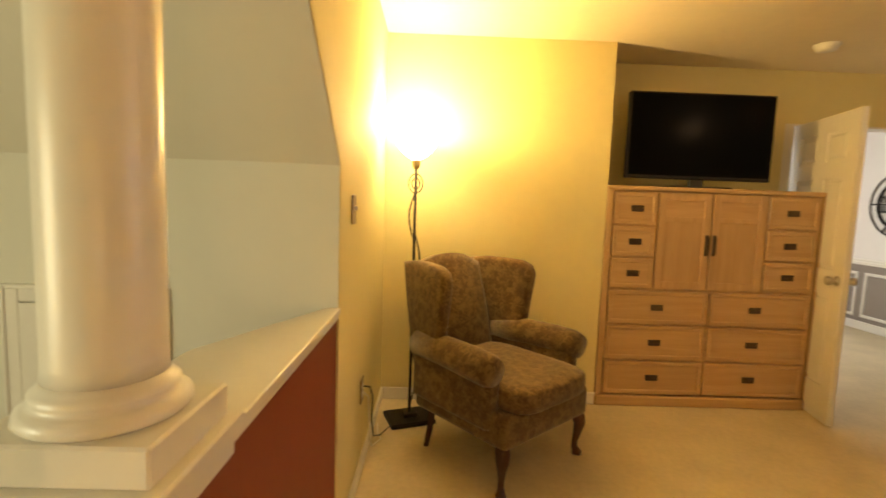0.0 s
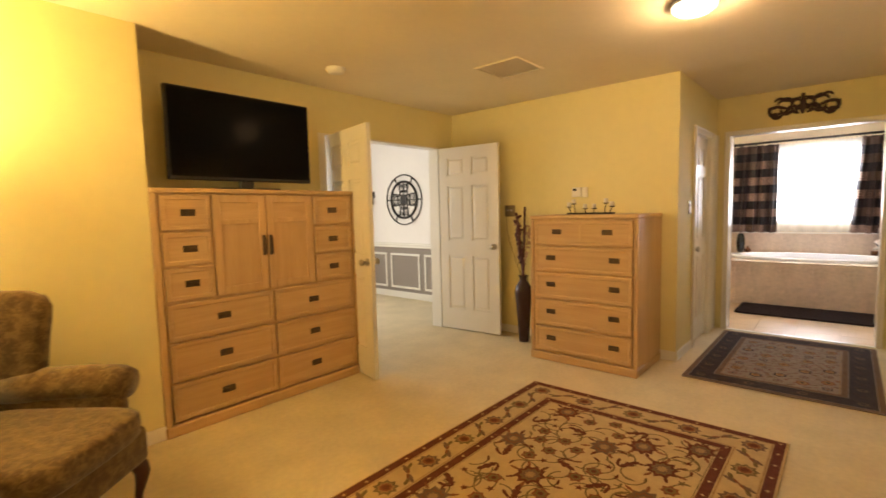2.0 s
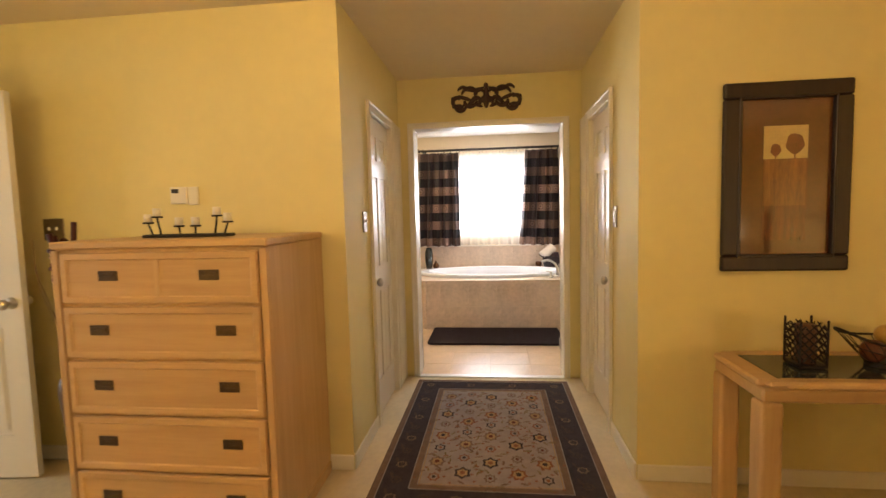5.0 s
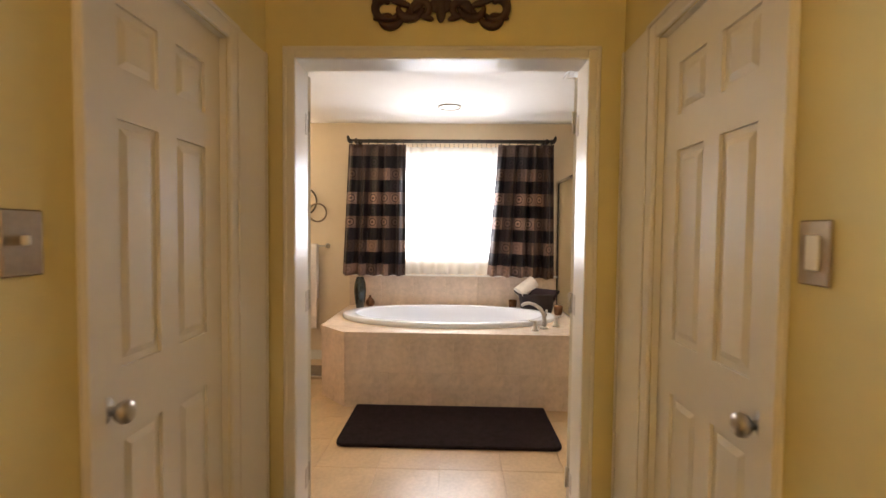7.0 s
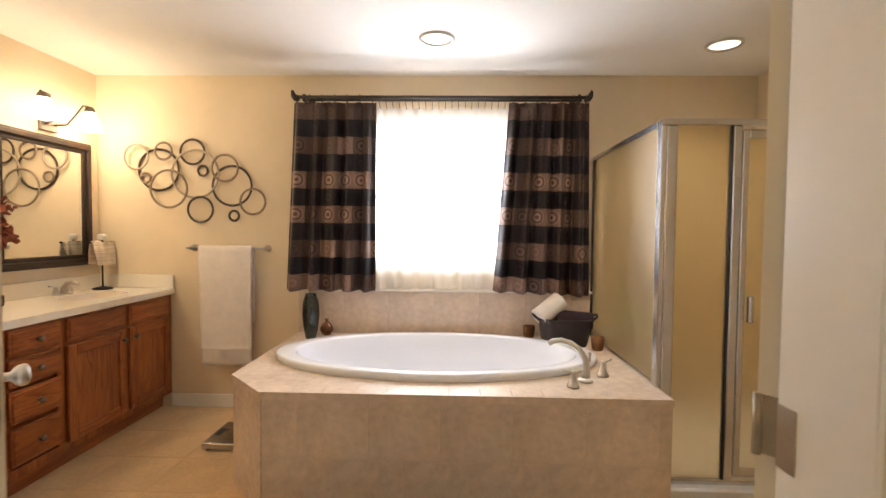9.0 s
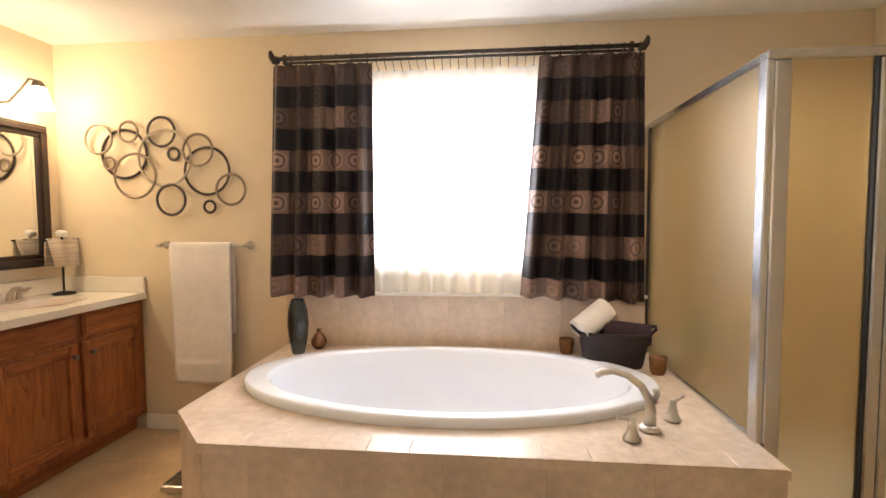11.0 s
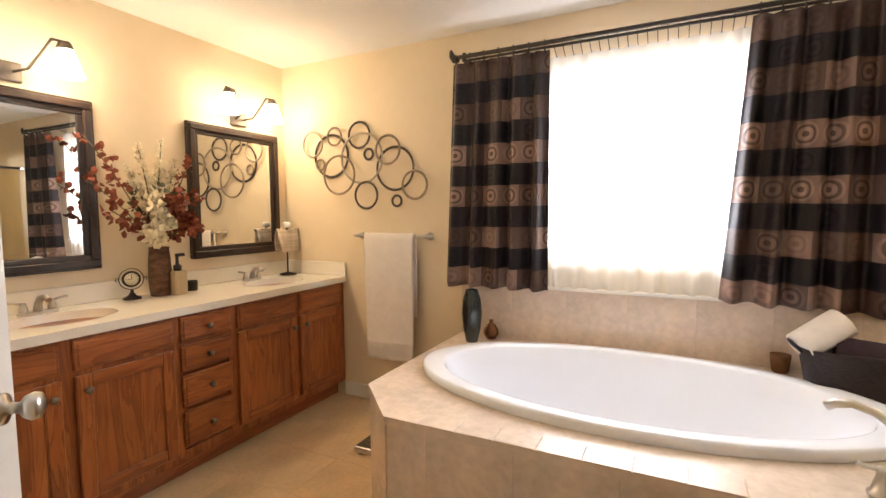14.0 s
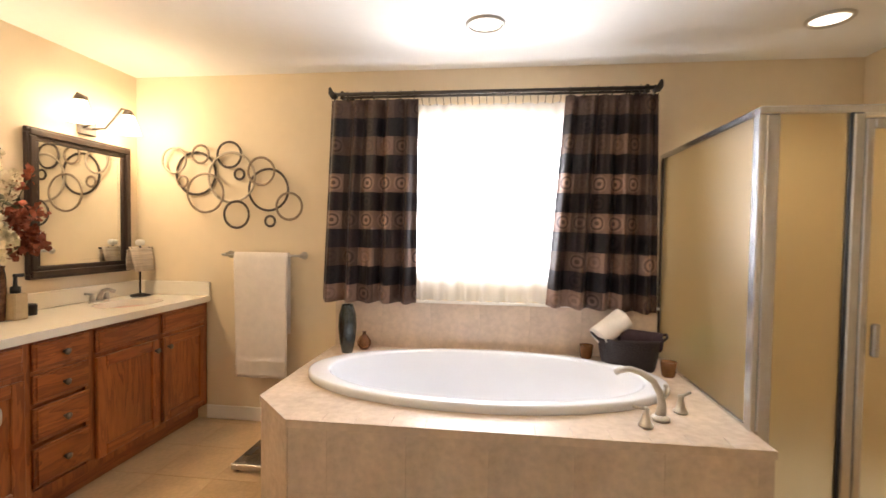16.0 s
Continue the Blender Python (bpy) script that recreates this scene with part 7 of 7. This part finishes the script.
mirror(8.615, 9.345)
mirror(7.372, 8.102)

VGL = glow("lit_bell_glass", (1.0, 0.84, 0.60), 12.0)
for xc in (9.01, 7.76):
    v_ = thing("vanity_light", "lit two-bell nickel vanity light above the mirror", "vanity light", (xc, 3.964, 1.985), group="vanity lights")
    part("back_plate", box(-0.065, 0.065, -0.022, 0.0, -0.045, 0.045, 0.008, 2), PEWTER, v_)
    for s in (-1, 1):
        a_ = part("arm", tube([(s * 0.03, -0.025, 0.0), (s * 0.055, -0.09, 0.01), (s * 0.10, -0.12, 0.09), (s * 0.13, -0.14, 0.155), (s * 0.20, -0.145, 0.158)], 0.007, 8), PEWTER, v_)
        part("socket_cap", lathe([(0.012, 0.158), (0.026, 0.150), (0.034, 0.128), (0.036, 0.120), (0.0, 0.120)], 20, m=pose(s * 0.18, -0.145, 0)), PEWTER, a_)
        part("bell_shade", lathe([(0.034, 0.122), (0.042, 0.09), (0.055, 0.05), (0.068, 0.015), (0.072, 0.0), (0.069, 0.0), (0.052, 0.05), (0.038, 0.09), (0.030, 0.118)], 28, m=pose(s * 0.18, -0.145, 0), closed=False), VGL, a_, "glowing frosted bell glass").visible_shadow = False

# ---------- things on the vanity ----------
CT = 0.8855
fa = thing("flower_arrangement", "tall vase of rust and cream silk flowers on the vanity", "flower arrangement", (8.345, 3.84, CT))
part("vessel", lathe([(0.052, 0.0), (0.054, 0.01), (0.060, 0.10), (0.056, 0.20), (0.050, 0.262), (0.054, 0.272), (0.046, 0.272), (0.044, 0.10), (0.0, 0.02)], 28, closed=False), mat("swirled_brown_ceramic", (0.12, 0.050, 0.024), 0.18, var=0.75, scale=5.0, stretch=(3, 3, 7)), fa)
CRM = mat("cream_petals", (0.78, 0.68, 0.48), 0.8, var=0.1)
RST = mat("rust_petals", (0.24, 0.058, 0.026), 0.75, var=0.5, scale=12)
GRN = mat("dull_green_leaf", (0.10, 0.10, 0.05), 0.7, var=0.3)
rng = random.Random(11)


def petal_cloud(bm, c, n, spread, size):
    for _ in range(n):
        d = Vector((rng.gauss(0, 1), rng.gauss(0, 1), rng.gauss(0, 1)))
        d = d / max(d.length, 0.01) * spread * rng.random() ** 0.5
        s = size * rng.uniform(0.7, 1.25)
        m_ = Matrix.Translation(Vector(c) + d) @ Euler((rng.uniform(0, 6.3), rng.uniform(0, 6.3), rng.uniform(0, 6.3))).to_matrix().to_4x4()
        vs = [bm.verts.new(m_ @ Vector(p) * 1.0) for p in ((0, 0, 0), (0.45 * s, 0.42 * s, 0.18 * s), (1.0 * s, 0.15 * s, 0.06 * s), (1.05 * s, -0.2 * s, 0.1 * s), (0.45 * s, -0.45 * s, 0.16 * s))]
        bm.faces.new(vs)


def spray(label, end, mat_, kind_):
    e = Vector(end)
    b0 = Vector((rng.uniform(-0.015, 0.015), rng.uniform(-0.015, 0.015), 0.24))
    mid = b0.lerp(e, 0.5) + Vector((-0.10 * e.x, 0.0, 0.05))
    pts = [b0 * (1 - t) ** 2 + mid * 2 * t * (1 - t) + e * t * t for t in [k / 10 for k in range(11)]]
    st = part("stem", tube(pts, 0.0028, 5), GRN, fa)
    b = bmesh.new()
    if kind_ == "spike":
        for k in range(16):
            t = 0.5 + 0.5 * k / 15
            p = pts[min(10, int(t * 10))].lerp(pts[min(10, int(t * 10) + 1)], t * 10 % 1)
            petal_cloud(b, p, 9, 0.026 * (1.25 - 0.8 * (t - 0.5) * 2) + 0.004, 0.020)
    elif kind_ == "head":
        petal_cloud(b, e, 120, 0.066, 0.036)
    else:
        for k in range(7):
            t = 0.45 + 0.55 * k / 6
            p = pts[min(10, int(t * 10))]
            petal_cloud(b, p + Vector((rng.uniform(-0.035, 0.035), rng.uniform(-0.02, 0.02), rng.uniform(-0.02, 0.03))), 6, 0.026, 0.036)
    tagged(part("blossom", b, mat_, st, label), kind="stuff")


for e_, mt_, kd in (((-0.10, -0.02, 0.82), CRM, "spike"), ((0.10, -0.03, 0.74), CRM, "spike"), ((0.03, 0.05, 0.70), CRM, "spike"), ((-0.03, -0.10, 0.42), CRM, "head"), ((-0.06, -0.07, 0.50), CRM, "head"), ((-0.16, -0.02, 0.70), CRM, "spike"), ((0.02, -0.04, 0.86), CRM, "spike"), ((-0.08, -0.10, 0.36), CRM, "head"),
                    ((-0.34, 0.0, 0.84), RST, "branch"), ((-0.36, -0.04, 0.62), RST, "branch"), ((-0.26, -0.05, 0.47), RST, "branch"), ((0.24, 0.02, 0.78), RST, "branch"), ((0.19, -0.05, 0.56), RST, "branch"), ((0.13, -0.09, 0.40), RST, "head"), ((0.05, -0.10, 0.52), RST, "head"), ((-0.14, -0.06, 0.40), RST, "branch"), ((0.18, -0.02, 0.38), RST, "branch"), ((0.0, -0.08, 0.60), GRN, "branch"), ((-0.12, 0.02, 0.60), GRN, "branch"), ((0.11, 0.0, 0.62), GRN, "branch")):
    spray({CRM: "cream silk blossom", RST: "rust silk leaves", GRN: "dull green leaves"}[mt_], e_, mt_, kd)

clk = thing("desk_clock", "small black round clock on a stand", "clock", (8.20, 3.86, CT), -24)
part("foot", lathe([(0.060, 0.0), (0.058, 0.012), (0.030, 0.025), (0.012, 0.05), (0.010, 0.07), (0.0, 0.07)], 28), IRON, clk)
part("case", tube([(0.052 * math.cos(k * math.pi / 20), 0, 0.150 + 0.052 * math.sin(k * math.pi / 20)) for k in range(40)], 0.009, 8, True), IRON, clk)
part("outer_ring", tube([(0.078 * math.cos(k * math.pi / 20), 0, 0.150 + 0.078 * math.sin(k * math.pi / 20)) for k in range(40)], 0.0035, 6, True), IRON, clk)
part("face", lathe([(0.046, -0.004), (0.046, 0.004), (0.0, 0.004)], 32, m=pose(0, -0.004, 0.150, 90, 0, 0)), mat("clock_face", (0.70, 0.62, 0.45), 0.5, var=0.04), clk, "cream clock face")
part("clock_pointer", boxes((-0.002, 0.002, -0.012, -0.010, 0.150, 0.182)), BLACKPLASTIC, clk)
part("clock_pointer", boxes((-0.026, 0.002, -0.013, -0.0115, 0.149, 0.153)), BLACKPLASTIC, clk)
for k in range(12):
    a = k * math.pi / 6
    o = part("hour_mark", box(-0.0015, 0.0015, -0.0105, -0.0095, 0.033, 0.040), BLACKPLASTIC, clk)
    o.location, o.rotation_euler = (0, 0, 0.150), (0, a, 0)
for s in (-1, 1):
    part("side_handle", tube([(s * 0.078, 0, 0.150), (s * 0.095, 0, 0.165), (s * 0.100, 0, 0.150), (s * 0.092, 0, 0.138)], 0.004, 6), IRON, clk)
clk.scale = (0.72, 0.72, 0.72)
dp = thing("soap_dispenser", "tan square lotion dispenser with a black pump", "soap dispenser", (8.405, 3.775, CT))
part("body", box(-0.036, 0.036, -0.036, 0.036, 0.0, 0.135, 0.006), mat("tan_stoneware", (0.48, 0.37, 0.22), 0.5, var=0.1, scale=14), dp)
part("pump", merge(lathe([(0.022, 0.135), (0.022, 0.165), (0.010, 0.172), (0.008, 0.215), (0.0, 0.215)], 16), box(-0.010, 0.045, -0.008, 0.008, 0.215, 0.232, 0.004)), BLACKPLASTIC, dp)
jr = tagged(part("small_jar", lathe([(0.0, 0.0), (0.034, 0.0), (0.036, 0.05), (0.033, 0.058), (0.030, 0.056), (0.0, 0.052)], 24), IRON), "small black lidded jar on the vanity", "jar")
jr.location = (8.53, 3.84, CT)
gt = thing("towel_stand", "black stand draped with a striped guest towel", "towel stand", (9.315, 3.845, CT))
part("foot", lathe([(0.062, 0.0), (0.060, 0.010), (0.015, 0.020), (0.0, 0.02)], 24), IRON, gt)
part("pole", tube([(0, 0, 0.01), (0, 0, 0.36)], 0.006, 8), IRON, gt)
part("crossbar", tube([(-0.115, 0, 0.335), (0.115, 0, 0.335)], 0.006, 8), IRON, gt)
gb = bmesh.new()
gr = []
for k, (y, z) in enumerate([(0.034, 0.185), (0.026, 0.26), (0.012, 0.335), (0.0, 0.346), (-0.012, 0.335), (-0.026, 0.26), (-0.038, 0.175)]):
    gr.append([gb.verts.new(((0.5 - i / 12) * 2 * (0.100 - 0.24 * max(0, 0.30 - z) * 0.6), y + 0.006 * math.sin(i * 1.3), z)) for i in range(13)])
for a, c in zip(gr, gr[1:]):
    for i in range(12):
        gb.faces.new((a[i], a[i + 1], c[i + 1], c[i])).smooth = True
go = part("guest_towel", gb, mat("striped_guest_towel", (0.62, 0.53, 0.42), 0.9, var=0.35, scale=2.5, stretch=(0.5, 0.5, 18), bump=0.4, bscale=200, spec=0.1), gt, "cream and tan striped towel")
so = go.modifiers.new("thickness", 'SOLIDIFY')
so.thickness = 0.006
part("soap", cushion(0.030, 0.024, 0.022, 0.7, 16, 8, m=pose(0.0, 0.0, 0.374)), TRIM, gt)

# ---------- bath mat, scale, floor tiles ----------
bm_ = prism([(x + 0.06 * math.cos(a), y + 0.06 * math.sin(a)) for x, y, a0 in ((0.29, 0.65, 0), (-0.29, 0.65, 1), (-0.29, -0.65, 2), (0.29, -0.65, 3)) for a in [a0 * math.pi / 2 + k * math.pi / 10 for k in range(6)]], 2, 0.0, 0.024, 0.006)
o = tagged(part("bath_mat", bm_, DARKRUG), "plush dark brown bath mat on the tile floor", "bath mat")
o.location = (7.835, 1.405, 0.0)
scl = thing("bathroom_scale", "chrome and dark glass bathroom scale on the floor", "scale", (8.90, 2.66, 0.0), 0)
part("platform", box(-0.16, 0.16, -0.16, 0.16, 0.012, 0.046, 0.006, 2), CHROME, scl)
part("glass_top", box(-0.15, 0.15, -0.15, 0.15, 0.0462, 0.050, 0.001), mat("dark_scale_glass", (0.22, 0.18, 0.14), 0.12, 0.6, var=0.7, scale=9), scl)
part("display", box(-0.05, 0.05, 0.10, 0.135, 0.0502, 0.0515), BLACKPLASTIC, scl)
for sx in (-0.13, 0.13):
    for sy in (-0.13, 0.13):
        part("rubber_foot", lathe([(0.014, 0.0), (0.016, 0.012), (0.0, 0.012)], 12, m=pose(sx, sy, 0)), BLACKPLASTIC, scl)
structure("threshold", box(6.535, 6.60, OY0 + 0.012, OY1 - 0.012, -0.001, 0.008, 0.003), TRIM, "pale threshold strip at the bathroom door", "threshold")

bfloor = thing("bath_floor", "beige ceramic tile bathroom floor", "floor", (0, 0, 0), kind="structure")
TS = 0.354
shared = {}
for i in range(-3, 8):
    for j in range(-7, 9):
        x0, y0 = 7.243 + TS * i, 1.45 + TS * j
        x1, y1 = min(9.434, x0 + TS), min(3.964, y0 + TS)
        x0, y0 = max(6.602, x0), max(-0.798, y0)
        if x1 - x0 < 0.02 or y1 - y0 < 0.02 or (x0 > 8.2 and y1 < 2.2):
            continue
        key = (round(x1 - x0, 3), round(y1 - y0, 3))
        if key not in shared:
            o = part("tile", box(0.0009, key[0] - 0.0009, 0.0009, key[1] - 0.0009, -0.008, 0.0, 0.0008), FLOORTILE, bfloor)
            shared[key] = o.data
        else:
            o = new("tile", shared[key])
            o.parent = bfloor
        o.location = (x0, y0, 0.0)
